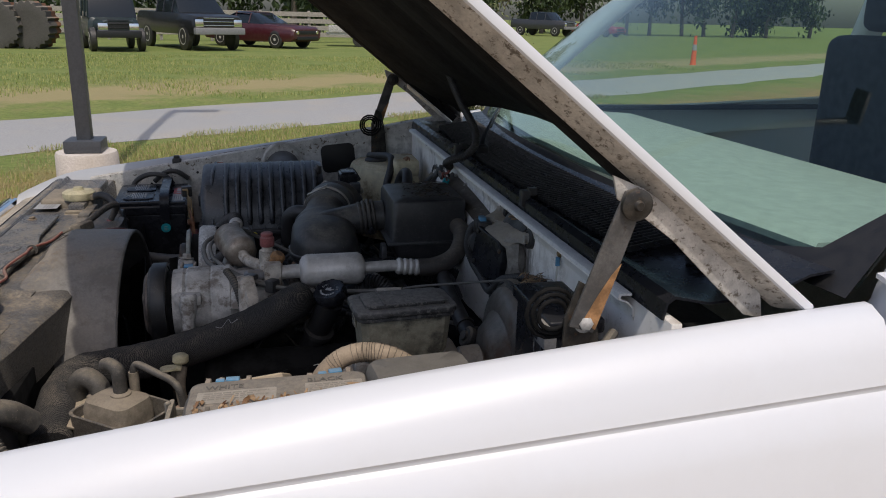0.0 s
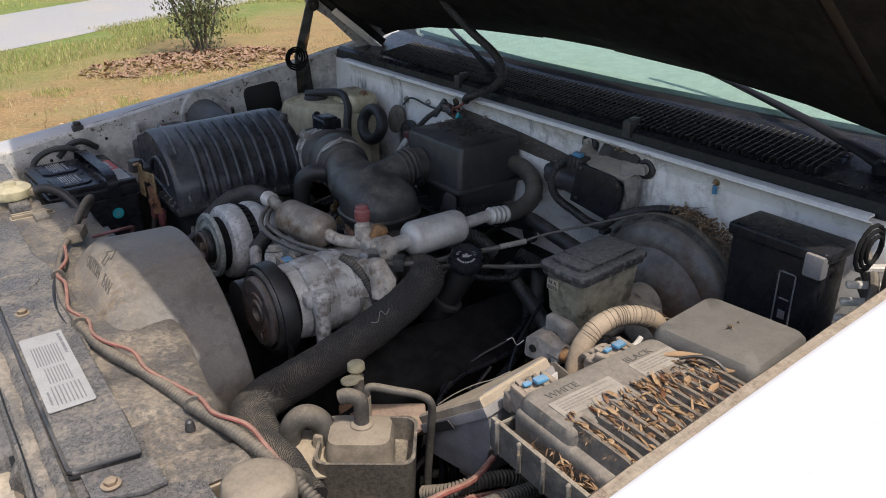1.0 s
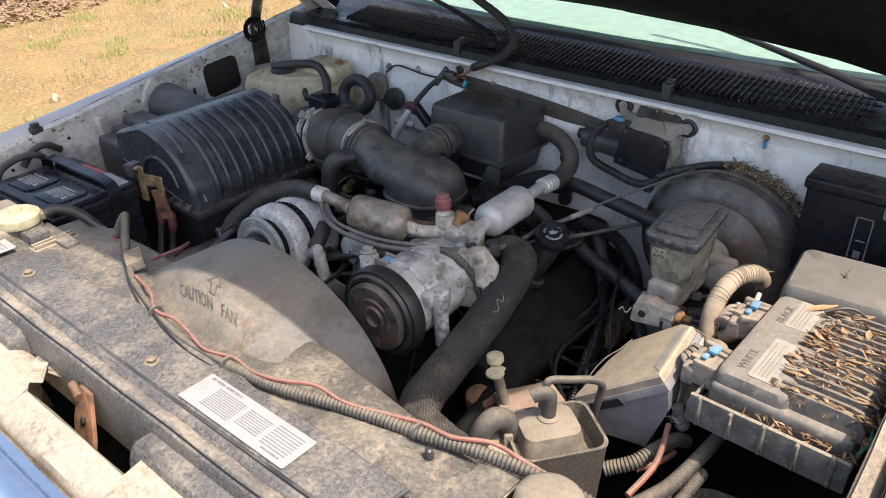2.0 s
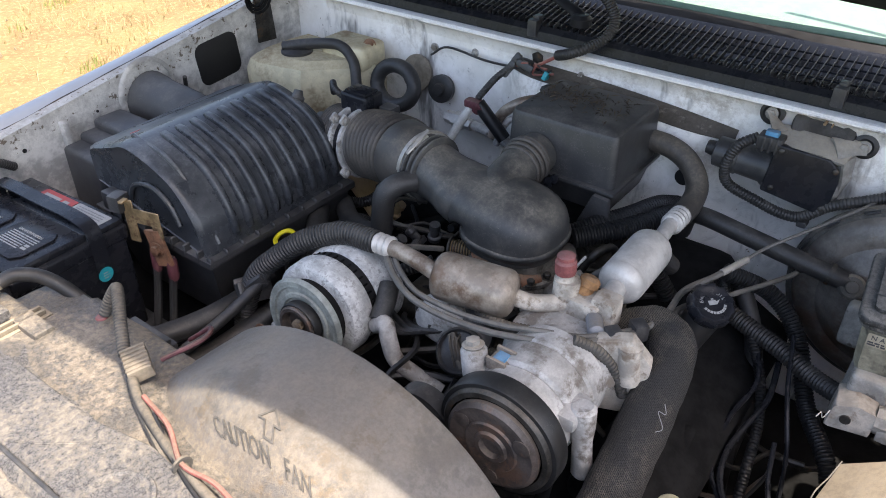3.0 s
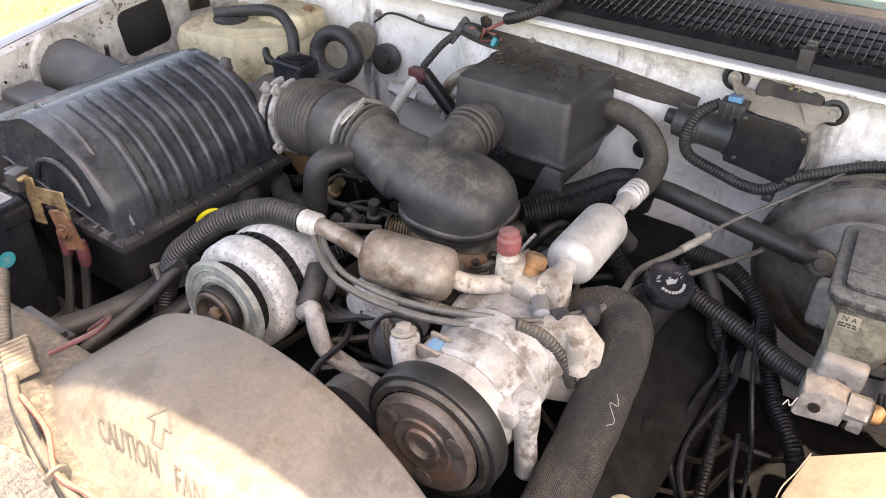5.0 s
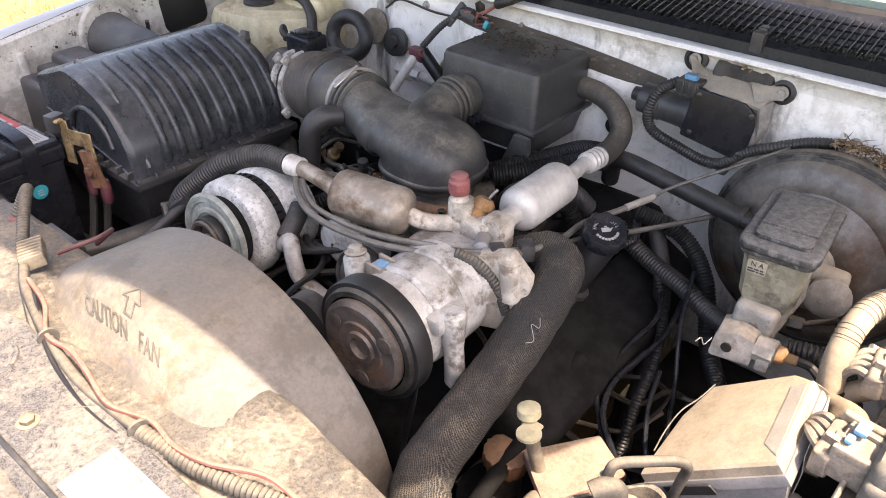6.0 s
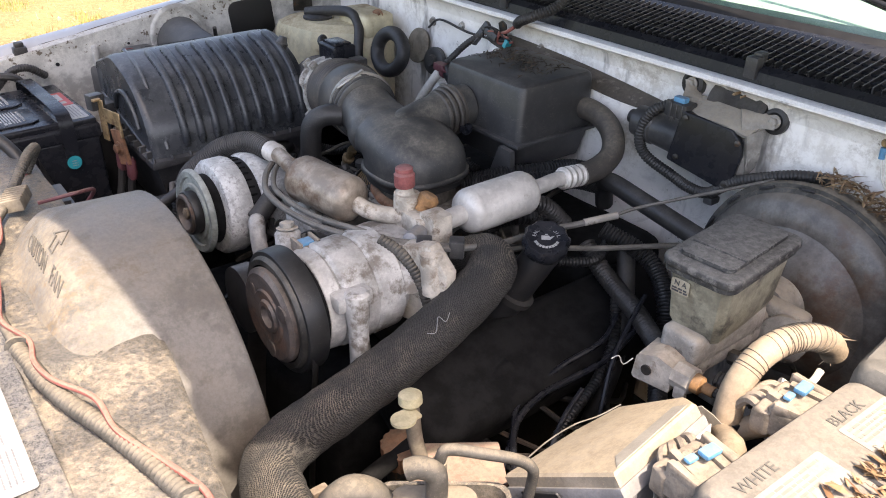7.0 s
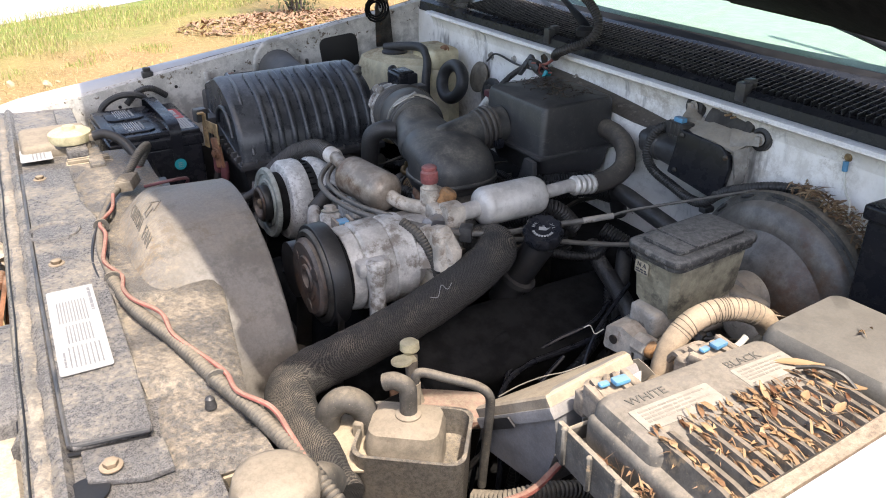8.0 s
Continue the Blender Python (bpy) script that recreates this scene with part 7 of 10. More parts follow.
for path, r in (
    ([(-0.215, -0.020, 0.962), (-0.180, -0.055, 0.968), (-0.140, -0.085, 0.972), (-0.095, -0.105, 0.972), (-0.05, -0.115, 0.955)], 0.015),
    ([(-0.215, 0.005, 0.955), (-0.175, -0.035, 0.972), (-0.130, -0.065, 0.978), (-0.080, -0.085, 0.978), (-0.03, -0.10, 0.96)], 0.013),
    ([(-0.25, -0.08, 0.935), (-0.22, -0.12, 0.955), (-0.19, -0.13, 0.945), (-0.18, -0.16, 0.90)], 0.013),
    ([(-0.36, 0.12, 0.945), (-0.39, 0.155, 0.93), (-0.40, 0.19, 0.90), (-0.36, 0.25, 0.88)], 0.010),
    ([(-0.16, -0.22, 0.96), (-0.13, -0.28, 0.93), (-0.15, -0.33, 0.89), (-0.20, -0.37, 0.83), (-0.26, -0.42, 0.80), (-0.30, -0.45, 0.72), (-0.32, -0.48, 0.62)], 0.012),
    ([(-0.42, -0.36, 0.62), (-0.38, -0.35, 0.74), (-0.33, -0.34, 0.80), (-0.27, -0.33, 0.83), (-0.22, -0.31, 0.86), (-0.19, -0.28, 0.90)], 0.007),
):
    part("conduit", ribbed(path, r, 0.0045, 0.14), RUBBER_DARK, heater)
part("clip_tee", box(-0.014, 0.014, -0.020, 0.020, -0.010, 0.010, 0.003, 2, frame_pose((-0.514, 0.312, 0.925), (0.4, -0.5, 0.5), (0.7, 0.7, 0.1))), PLASTIC, heater)
part("hose_clamp", lathe([(-0.006, 0.019), (-0.006, 0.0205), (0.006, 0.0205), (0.006, 0.019)], (-0.487, -0.012, 0.864), (0.3, -0.8, -0.4), 24), BRASS, heater)
part("distributor_cap", lathe([(0, 0.03), (0.02, 0.034), (0.03, 0.03), (0.034, 0.016)], (-0.44, 0.0, 0.925), (-0.6, -0.3, 0.7), 26), PLASTIC, heater)
for k in range(6):
    part("plug_lead", tube([(-0.45, 0.0 + 0.005 * k, 0.94), (-0.47 - 0.004 * k, 0.02 + 0.012 * k, 0.945 - 0.004 * k), (-0.46, 0.05 + 0.02 * k, 0.92), (-0.40, 0.10 + 0.02 * k, 0.87)], 0.0042, 7), RUBBER, heater)

for path, w in (
    ([(-0.48, -0.43, 0.62), (-0.47, -0.425, 0.74), (-0.46, -0.415, 0.79), (-0.44, -0.375, 0.815), (-0.40, -0.33, 0.830), (-0.35, -0.315, 0.838), (-0.30, -0.32, 0.845), (-0.25, -0.33, 0.86), (-0.18, -0.32, 0.88)], 0.004),
    ([(-0.49, -0.37, 0.63), (-0.455, -0.365, 0.80), (-0.41, -0.335, 0.82), (-0.37, -0.305, 0.835), (-0.30, -0.30, 0.85), (-0.24, -0.31, 0.87), (-0.19, -0.29, 0.89)], 0.0034),
    ([(-0.44, -0.42, 0.63), (-0.42, -0.40, 0.80), (-0.40, -0.385, 0.83), (-0.37, -0.37, 0.85), (-0.33, -0.36, 0.87)], 0.003),
    ([(-0.36, -0.40, 0.64), (-0.33, -0.385, 0.78), (-0.31, -0.375, 0.84), (-0.285, -0.36, 0.875), (-0.25, -0.345, 0.90), (-0.20, -0.33, 0.93)], 0.003),
):
    part("wire", tube(path, w, 8), PLASTIC_CLEAN, heater)
clutter = thing("engine_wiring", (-0.3, 0.1, 0.88), "tangle of dark engine wires, vacuum lines and small sensors", "wiring")
rnd_e = random.Random(11)
for k in range(46):
    p = Vector((rnd_e.uniform(-0.50, -0.08), rnd_e.uniform(-0.16, 0.36), rnd_e.uniform(0.86, 0.925)))
    pts = [p]
    way = rnd_e.uniform(0, 6.3)
    for j in range(4):
        way += rnd_e.uniform(-0.9, 0.9)
        p = p + Vector((0.045 * math.cos(way), 0.045 * math.sin(way), rnd_e.uniform(-0.022, 0.020)))
        p.z = min(p.z, 0.94)
        pts.append(p)
    if k % 4 == 0:
        part("conduit", ribbed(pts, rnd_e.uniform(0.006, 0.010), 0.0045, 0.13, 8, 5), RUBBER_DARK, clutter)
    else:
        part("wire", tube(pts, rnd_e.uniform(0.002, 0.0055), 6, 4), (RUBBER_DARK, LOOM, STEEL_DARK)[k % 3], clutter)
for k in range(9):
    p = Vector((rnd_e.uniform(-0.48, -0.20), rnd_e.uniform(-0.40, -0.26), rnd_e.uniform(0.76, 0.82)))
    pts = [p]
    way = rnd_e.uniform(0, 6.3)
    for j in range(4):
        way += rnd_e.uniform(-0.8, 0.8)
        p = p + Vector((0.05 * math.cos(way), 0.05 * math.sin(way), rnd_e.uniform(-0.035, 0.012)))
        p.y = max(-0.46, min(-0.20, p.y))
        pts.append(p)
    part("wire", tube(pts, rnd_e.uniform(0.002, 0.005), 6, 4), (RUBBER_DARK, STEEL_DARK, CLUTCH)[k % 3], clutter)
for k in range(22):
    at = Vector((rnd_e.uniform(-0.48, -0.10), rnd_e.uniform(-0.12, 0.30), rnd_e.uniform(0.885, 0.925)))
    way = Vector((rnd_e.uniform(-1, 1), rnd_e.uniform(-1, 1), 1.0))
    if k % 3:
        part("sensor", lathe([(0, 0.010), (0.008, 0.011), (0.010, 0.007), (0.022, 0.007), (0.024, 0.009), (0.032, 0.008)], at, way, 12), (STEEL_DARK, PLASTIC, ALU_RUSTY, BRASS)[k % 4], clutter)
    else:
        part("plug", box(-0.012, 0.012, -0.008, 0.008, -0.007, 0.007, 0.002, 1, axis_matrix(at, way)), PLASTIC, clutter)
idle = thing("idle_valve", (-0.445, -0.005, 0.90), "black round solenoid with ribbed lead between the pulleys", "solenoid")
part("body", lathe([(0, 0.026), (0.004, 0.030), (0.016, 0.030), (0.018, 0.026), (0.020, 0.014)], (-0.470, -0.012, 0.925), (-0.75, -0.1, 0.65), 30), PLASTIC, idle)
IDM = axis_matrix((-0.470, -0.012, 0.925), (-0.75, -0.1, 0.65))
part("rim", lathe([(0.015, 0.024), (0.020, 0.0245), (0.023, 0.027), (0.020, 0.030), (0.014, 0.031)], (-0.470, -0.012, 0.925), (-0.75, -0.1, 0.65), 30, None, False), PLASTIC, idle, "raised rim")
part("bridge", box(-0.006, 0.006, -0.024, 0.024, 0.018, 0.027, 0.003, 2, IDM @ Matrix.Rotation(0.7, 4, "Z")), LOOM, idle)
for k in range(3):
    part("clip_wire", tube([IDM @ Vector((-0.016 + 0.005 * k, 0.020, 0.018)), IDM @ Vector((-0.012 + 0.005 * k, 0.010, 0.030)), IDM @ Vector((-0.004 + 0.005 * k, -0.006, 0.028)), IDM @ Vector((0.002 + 0.005 * k, -0.022, 0.016))], 0.0016, 6), LOOM, idle)
part("lead", ribbed([(-0.455, -0.035, 0.925), (-0.45, -0.06, 0.93), (-0.435, -0.075, 0.915), (-0.42, -0.07, 0.89)], 0.008, 0.0045), LOOM, idle)
part("elbow", tube([(-0.465, 0.035, 0.945), (-0.462, 0.055, 0.955), (-0.45, 0.062, 0.94), (-0.44, 0.06, 0.90)], 0.012, 12), STEEL_DARK, idle)
drum = thing("pump_body", (-0.44, 0.035, 0.86), "round whitish metal body below the muffler", "pump")
part("body", lathe([(0, 0.02), (0.006, 0.032), (0.03, 0.034), (0.036, 0.028)], (-0.475, 0.030, 0.945), (0.9, 0.1, 0.1), 26), ALU, drum)


# ---- firewall things ----
grommet = thing("heater_grommet", (0.0, 0.44, 0.99), "black rubber grommets and fittings on the firewall", "grommet")
part("big_ring", sweep([Vector((-0.044 + 0.01 * math.sin(a), 0.448 + 0.043 * math.cos(a), 1.022 + 0.034 * math.sin(a))) for a in (2 * math.pi * k / 32 for k in range(33))], [0.0135] * 33, 12), RUBBER, grommet)
part("pale_disc", lathe([(0, 0.034), (0.003, 0.034), (0.006, 0.026)], (0.030, 0.455, 1.022), (-1, 0, 0.25), 28), CREAM, grommet)
part("plug", lathe([(0, 0.026), (0.010, 0.026), (0.013, 0.020), (0.013, 0.012), (0.02, 0.010)], (0.030, 0.395, 1.005), (-1, -0.1, 0.2), 28), RUBBER, grommet)
part("fitting", join(lathe([(0, 0.012), (0.02, 0.012)], (-0.01, 0.355, 0.975), (-0.1, -1, 0), 6), lathe([(0.02, 0.016), (0.04, 0.016), (0.042, 0.011), (0.06, 0.011)], (-0.01, 0.355, 0.975), (-0.1, -1, 0), 6)), ALU_BRIGHT, grommet, "bright hexagon fitting")
part("line", tube([(-0.012, 0.30, 0.975), (-0.016, 0.26, 0.972), (-0.02, 0.22, 0.965), (-0.02, 0.17, 0.955)], 0.009, 12), ALU, grommet)
part("bent_pipe", tube([(0.02, 0.16, 1.045), (0.0, 0.185, 1.045), (-0.015, 0.21, 1.035), (-0.02, 0.235, 1.01), (-0.025, 0.245, 0.97)], 0.0095, 12), ALU_RUSTY, grommet, "bare bent pipe")
part("second_pipe", tube([(0.02, 0.15, 1.012), (0.0, 0.19, 1.014), (-0.02, 0.22, 1.004), (-0.03, 0.235, 0.96)], 0.006, 10), ALU, grommet)
part("black_sleeve", tube([(0.02, 0.17, 1.062), (0.0, 0.13, 1.062), (-0.01, 0.08, 1.058)], 0.016, 14), RUBBER, grommet)

switch = thing("vacuum_switch", (-0.06, 0.26, 0.98), "red and white electric switch on a black stalk", "switch")
part("stalk", tube([(-0.054, 0.258, 1.040), (-0.050, 0.232, 1.012), (-0.046, 0.208, 0.985)], 0.0115, 14), BLACK, switch)
part("white_stem", tube([(-0.058, 0.270, 1.030), (-0.072, 0.285, 1.000), (-0.085, 0.297, 0.97)], 0.008, 12), WHITE_PLASTIC, switch)
part("red_head", join(box(-0.066, -0.048, 0.250, 0.280, 1.032, 1.046, 0.004), lathe([(0, 0.010), (0.018, 0.010)], (-0.055, 0.262, 1.028), (0, -0.6, 0.5), 14)), CRIMSON, switch)

lamp_loom = thing("hood_lamp_loom", (0.02, 0.15, 1.10), "ribbed black loom hanging from the hood to a firewall plug", "wiring")
part("loom", ribbed([(0.010, 0.150, 1.128), (-0.005, 0.125, 1.140), (0.0, 0.10, 1.152), (0.025, 0.08, 1.165), (0.045, 0.075, 1.190), (0.045, 0.10, 1.225), (0.035, 0.17, 1.265), (0.03, 0.24, 1.305), (0.02, 0.30, 1.36)], 0.0085, 0.0045, 0.13), RUBBER, lamp_loom)
part("wires", tube([(0.010, 0.148, 1.128), (0.012, 0.172, 1.112), (0.006, 0.185, 1.105)], 0.003, 6), RED_WIRE, lamp_loom)
part("plug", box(-0.006, 0.006, -0.016, 0.016, -0.006, 0.006, 0.002, 2, frame_pose((0.004, 0.205, 1.100), (0.3, -0.3, 1), (0, 1, 0.3))), PLASTIC, lamp_loom)
part("plug_seal", box(-0.007, 0.007, -0.004, 0.004, -0.007, 0.007, 0.002, 2, frame_pose((0.004, 0.165, 1.092), (0.3, -0.3, 1), (0, 1, 0.3))), TEAL, lamp_loom)
part("bracket", prism([(-0.008, -0.014), (0.008, -0.014), (0.010, 0.008), (0.0, 0.014), (-0.010, 0.008)], frame_pose((0.012, 0.188, 1.112), (0, 1, 0), (-0.2, 0, 1)), 0.003, 0.001), STEEL_DARK, lamp_loom)
part("lower_loom", ribbed([(0.0, 0.225, 1.098), (-0.02, 0.245, 1.078), (-0.04, 0.258, 1.055), (-0.05, 0.262, 1.045)], 0.006, 0.0045), RUBBER, lamp_loom)
for k in range(5):
    part("thin_lead", tube([(0.004, 0.235 - 0.012 * k, 1.092 + 0.004 * k), (0.0, 0.215 - 0.008 * k, 1.112 - 0.006 * (k % 3)), (0.006, 0.190, 1.108 - 0.005 * k), (0.004, 0.168 - 0.004 * k, 1.098 + 0.005 * (k % 2))], 0.0020, 6), (RUBBER, RED_WIRE, PLASTIC_CLEAN)[k % 3], lamp_loom)
part("clip_lead", tube([(0.028, 0.42, 1.065), (0.026, 0.38, 1.088), (0.025, 0.30, 1.082), (0.022, 0.22, 1.085)], 0.0022, 6), RUBBER, lamp_loom)
for k in range(3):
    part("connector", box(-0.008, 0.008, -0.005, 0.005, -0.005, 0.005, 0.0015, 2, frame_pose((0.004 - 0.006 * k, 0.222 + 0.006 * k, 1.100 - 0.012 * k + 0.01), (0.3, -0.5, 0.8), (0, 1, 0.3))), PLASTIC, lamp_loom)

servo = thing("cruise_module", (0.02, -0.25, 1.02), "black cruise control module on a dusty alloy bracket", "control module")
SV = frame_pose((-0.006, -0.254, 1.052), (0.25, -0.92, -0.12), (0.10, 0.0, 1))
part("cover", prism([(-0.046, -0.034), (0.034, -0.046), (0.046, -0.040), (0.046, 0.004), (0.040, 0.022), (0.024, 0.034), (-0.046, 0.036)], SV, 0.014, 0.003, 3), PLASTIC_CLEAN, servo, "flat black cover")
part("case", prism([(-0.044, -0.034), (0.040, -0.044), (0.054, -0.036), (0.056, 0.010), (0.040, 0.034), (-0.044, 0.040)], SV @ Matrix.Translation((0, 0, -0.030)), 0.029, 0.005), ALU_DUSTY, servo, "dusty cast housing")
for x, y in ((-0.038, 0.028), (-0.034, -0.026), (0.038, -0.036), (0.036, 0.020)):
    part("cover_screw", lathe([(0, 0.004), (0.002, 0.004), (0.003, 0.002)], SV @ Vector((x, y, 0.0145)), SV.to_3x3() @ Vector((0, 0, 1)), 10), STEEL_DARK, servo)
part("bracket", join(sheet([[(-0.014, -0.205, 1.090), (-0.018, -0.235, 1.091), (-0.012, -0.272, 1.088), (0.0, -0.300, 1.078)], [(0.008, -0.200, 1.098), (0.008, -0.235, 1.100), (0.010, -0.275, 1.097), (0.016, -0.305, 1.086)], [(0.030, -0.202, 1.101), (0.030, -0.235, 1.103), (0.030, -0.275, 1.100), (0.032, -0.300, 1.090)]], 0.005), sheet([[(0.0, -0.300, 1.079), (0.004, -0.304, 1.05), (0.010, -0.303, 1.018)], [(0.020, -0.310, 1.085), (0.020, -0.312, 1.05), (0.026, -0.306, 1.030)]], 0.004)), ALU_DUSTY, servo, "dusty cast bracket", 60)
part("bracket_arm", sweep(spline([(0.030, -0.188, 1.113), (0.022, -0.196, 1.106), (0.010, -0.212, 1.096)], 4), [0.014, 0.0135, 0.013, 0.013, 0.014, 0.016, 0.019, 0.022, 0.024], 10, True, 0.28), ALU_DUSTY, servo)
part("bracket_arm", sweep(spline([(0.034, -0.314, 1.095), (0.024, -0.300, 1.094), (0.010, -0.282, 1.092)], 4), [0.013, 0.0125, 0.012, 0.012, 0.012, 0.013, 0.015, 0.017, 0.018], 10, True, 0.3), ALU_DUSTY, servo)
part("gear_disc", lathe([(0, 0.041), (0.006, 0.042), (0.010, 0.040), (0.012, 0.030), (0.009, 0.024)], (0.037, -0.258, 1.102), (-0.75, -0.1, 0.55), 36), STEEL_DARK, servo)
part("disc_litter", join(box(0.016, 0.030, -0.262, -0.258, 1.118, 1.121, 0.001), box(0.018, 0.030, -0.270, -0.268, 1.116, 1.119, 0.001)), LEAVES, servo)
part("motor", lathe([(-0.020, 0.014), (-0.017, 0.022), (0.010, 0.023), (0.012, 0.025), (0.016, 0.025), (0.018, 0.023), (0.052, 0.024), (0.056, 0.027), (0.066, 0.027)], (-0.004, -0.150, 1.050), (0.02, -1, -0.06), 30), PLASTIC, servo)
part("motor_tip", lathe([(0, 0.010), (0.014, 0.012), (0.016, 0.006)], (-0.003, -0.118, 1.053), (0, -1, -0.06), 18), RUBBER, servo)
part("plug", box(-0.026, 0.0, -0.222, -0.188, 1.080, 1.100, 0.003), PLASTIC, servo)
for k in range(3):
    part("plug_rib", box(-0.028, -0.026, -0.218 + 0.009 * k, -0.214 + 0.009 * k, 1.078, 1.101, 0.001, 1), PLASTIC, servo)
part("blue_clip", box(-0.020, -0.009, -0.214, -0.196, 1.099, 1.107, 0.002), BLUE, servo)
part("loom", ribbed([(-0.012, -0.188, 1.092), (-0.022, -0.165, 1.075), (-0.026, -0.155, 1.040), (-0.018, -0.163, 1.011), (-0.012, -0.204, 0.995), (-0.012, -0.241, 0.987), (-0.012, -0.270, 0.991), (-0.008, -0.298, 1.015), (-0.004, -0.330, 1.032), (0.012, -0.370, 1.046), (0.03, -0.41, 1.05)], 0.0078, 0.0045, 0.12), RUBBER, servo)
part("loom_clip", box(-0.016, 0.004, -0.280, -0.266, 0.975, 0.985, 0.003), PLASTIC, servo)
for at in ((0.040, -0.188, 1.112), (0.046, -0.314, 1.094)):
    part("mount", lathe([(-0.004, 0.017), (0.012, 0.017), (0.014, 0.012), (0.011, 0.009)], at, (-1, 0, 0.1), 24), RUBBER, servo)
    part("mount_nut", bolt(Vector(at) + Vector((-0.013, 0, 0.001)), (-1, 0, 0.1), 0.006), ALU_DUSTY, servo)

ground_lead = thing("ground_lead", (0.035, -0.445, 1.08), "blue tipped ground lead bolted to the firewall", "cable")
part("lug", lathe([(0, 0.006), (0.003, 0.006), (0.007, 0.0035)], (0.040, -0.450, 1.110), (-1, 0, 0), 14), BRASS, ground_lead)
part("blue_tip", tube([(0.034, -0.450, 1.105), (0.034, -0.451, 1.092)], 0.0036, 8), BLUE, ground_lead)
part("wire", tube([(0.034, -0.451, 1.092), (0.028, -0.462, 1.070), (0.02, -0.478, 1.055), (0.01, -0.485, 1.03)], 0.0018, 6), WHITE_PLASTIC, ground_lead)

# ---- brakes ----
brake = thing("brake_booster", (-0.03, -0.43, 0.80), "black brake booster with a dusty master cylinder", "brake booster")
BX = Vector((-1, 0.02, -0.02))
part("drum", lathe([(0, 0.118), (0.004, 0.136), (0.022, 0.142), (0.040, 0.144), (0.050, 0.142), (0.053, 0.136)], (0.030, -0.422, 0.908), BX, 60), RUBBER_DUSTY, brake, "dusty black booster drum")
part("front_shell", lathe([(0.0, 0.137), (0.006, 0.136), (0.014, 0.128), (0.020, 0.112), (0.022, 0.106), (0.021, 0.100), (0.026, 0.092), (0.040, 0.078), (0.046, 0.062), (0.048, 0.044), (0.060, 0.040)], (-0.021, -0.421, 0.907), BX, 60), worn("browned_booster_paint", (0.15, 0.135, 0.12), 0.32, dust=0.45, stain=0.3, dust_color=(0.30, 0.25, 0.195), spot=(0.12, 0.075, 0.05), spot_at=(0.47, 0.62), spot_scale=10.0), brake, "brown dusted front shell")
part("seam_band", lathe([(0, 0.142), (0.0, 0.1475), (0.006, 0.1490), (0.012, 0.1475), (0.012, 0.142)], (-0.006, -0.4213, 0.9073), BX, 60), RUBBER_DUSTY, brake)
for k in range(9):
    a = radians(-70 + 21 * k)
    part("crimp_tab", box(-0.024, -0.014, -0.010, 0.010, 0.141, 0.1445, 0.001, 1, Matrix.Translation((0.0, -0.421, 0.907)) @ Matrix.Rotation(a, 4, "X")), PLASTIC, brake)
part("check_valve", lathe([(0, 0.018), (0.004, 0.020), (0.014, 0.020), (0.017, 0.015), (0.030, 0.013)], (-0.040, -0.368, 0.938), (-0.9, 0.25, 0.25), 20), RUBBER, brake)
part("valve_head", lathe([(0, 0.0150), (0.003, 0.0175), (0.012, 0.0175), (0.015, 0.014), (0.015, 0.009), (0.019, 0.008)], (-0.070, -0.363, 0.944), (-0.85, -0.15, 0.5), 24), RUBBER_DUSTY, brake)
part("valve_clamp", lathe([(0.0, 0.0150), (0.0, 0.0162), (0.006, 0.0162), (0.006, 0.0150)], (-0.0735, -0.338, 0.9545), (0, 0.98, 0.17), 20), STEEL_DARK, brake)
body = part("cylinder", join(lathe([(0, 0.036), (0.03, 0.034), (0.034, 0.027), (0.17, 0.026), (0.178, 0.022)], (-0.075, -0.428, 0.925), (-1, 0.02, -0.03), 28), box(-0.27, -0.14, -0.452, -0.405, 0.925, 0.962, 0.009, 3), box(-0.130, -0.106, -0.49, -0.37, 0.890, 0.955, 0.010, 3), lathe([(0, 0.024), (0.012, 0.027), (0.016, 0.027), (0.020, 0.020)], (-0.125, -0.472, 0.925), (-0.9, -0.25, 0.1), 20)), ALU_DUSTY, brake, "cast aluminium master cylinder")
foot = part("end_block", jitter(join(prism([(-0.025, -0.022), (0.021, -0.019), (0.024, 0.012), (0.005, 0.019), (-0.021, 0.012)], frame_pose((-0.298, -0.423, 0.922), (0.10, -1, 0.03), (0, 0.0, 1)), -0.045, 0.004), box(-0.262, -0.235, -0.448, -0.406, 0.900, 0.938, 0.006)), 0.0012), SANDY_ALU, brake, "sandy cast end block")
part("port_hole", lathe([(0, 0.006), (0.002, 0.006)], (-0.2995, -0.417, 0.920), (-1, -0.1, 0.0), 16), STEEL_DARK, foot)
part("sensor", join(lathe([(0, 0.015), (0.020, 0.015), (0.023, 0.012)], (-0.284, -0.444, 0.926), (0.05, -1, 0.02), 8), box(-0.296, -0.290, -0.464, -0.450, 0.904, 0.922, 0.002)), SANDY_ALU, brake, "hexagonal switch body")
part("sensor_tip", lathe([(0, 0.011), (0.008, 0.010), (0.011, 0.006), (0.022, 0.006)], (-0.287, -0.467, 0.930), (0.10, -1, 0.0), 12), ORANGE_RUST, brake, "orange plug tip")
part("sensor_lead", tube([(-0.284, -0.488, 0.930), (-0.280, -0.505, 0.925), (-0.285, -0.525, 0.905), (-0.30, -0.54, 0.88)], 0.005, 8), RUBBER, brake)
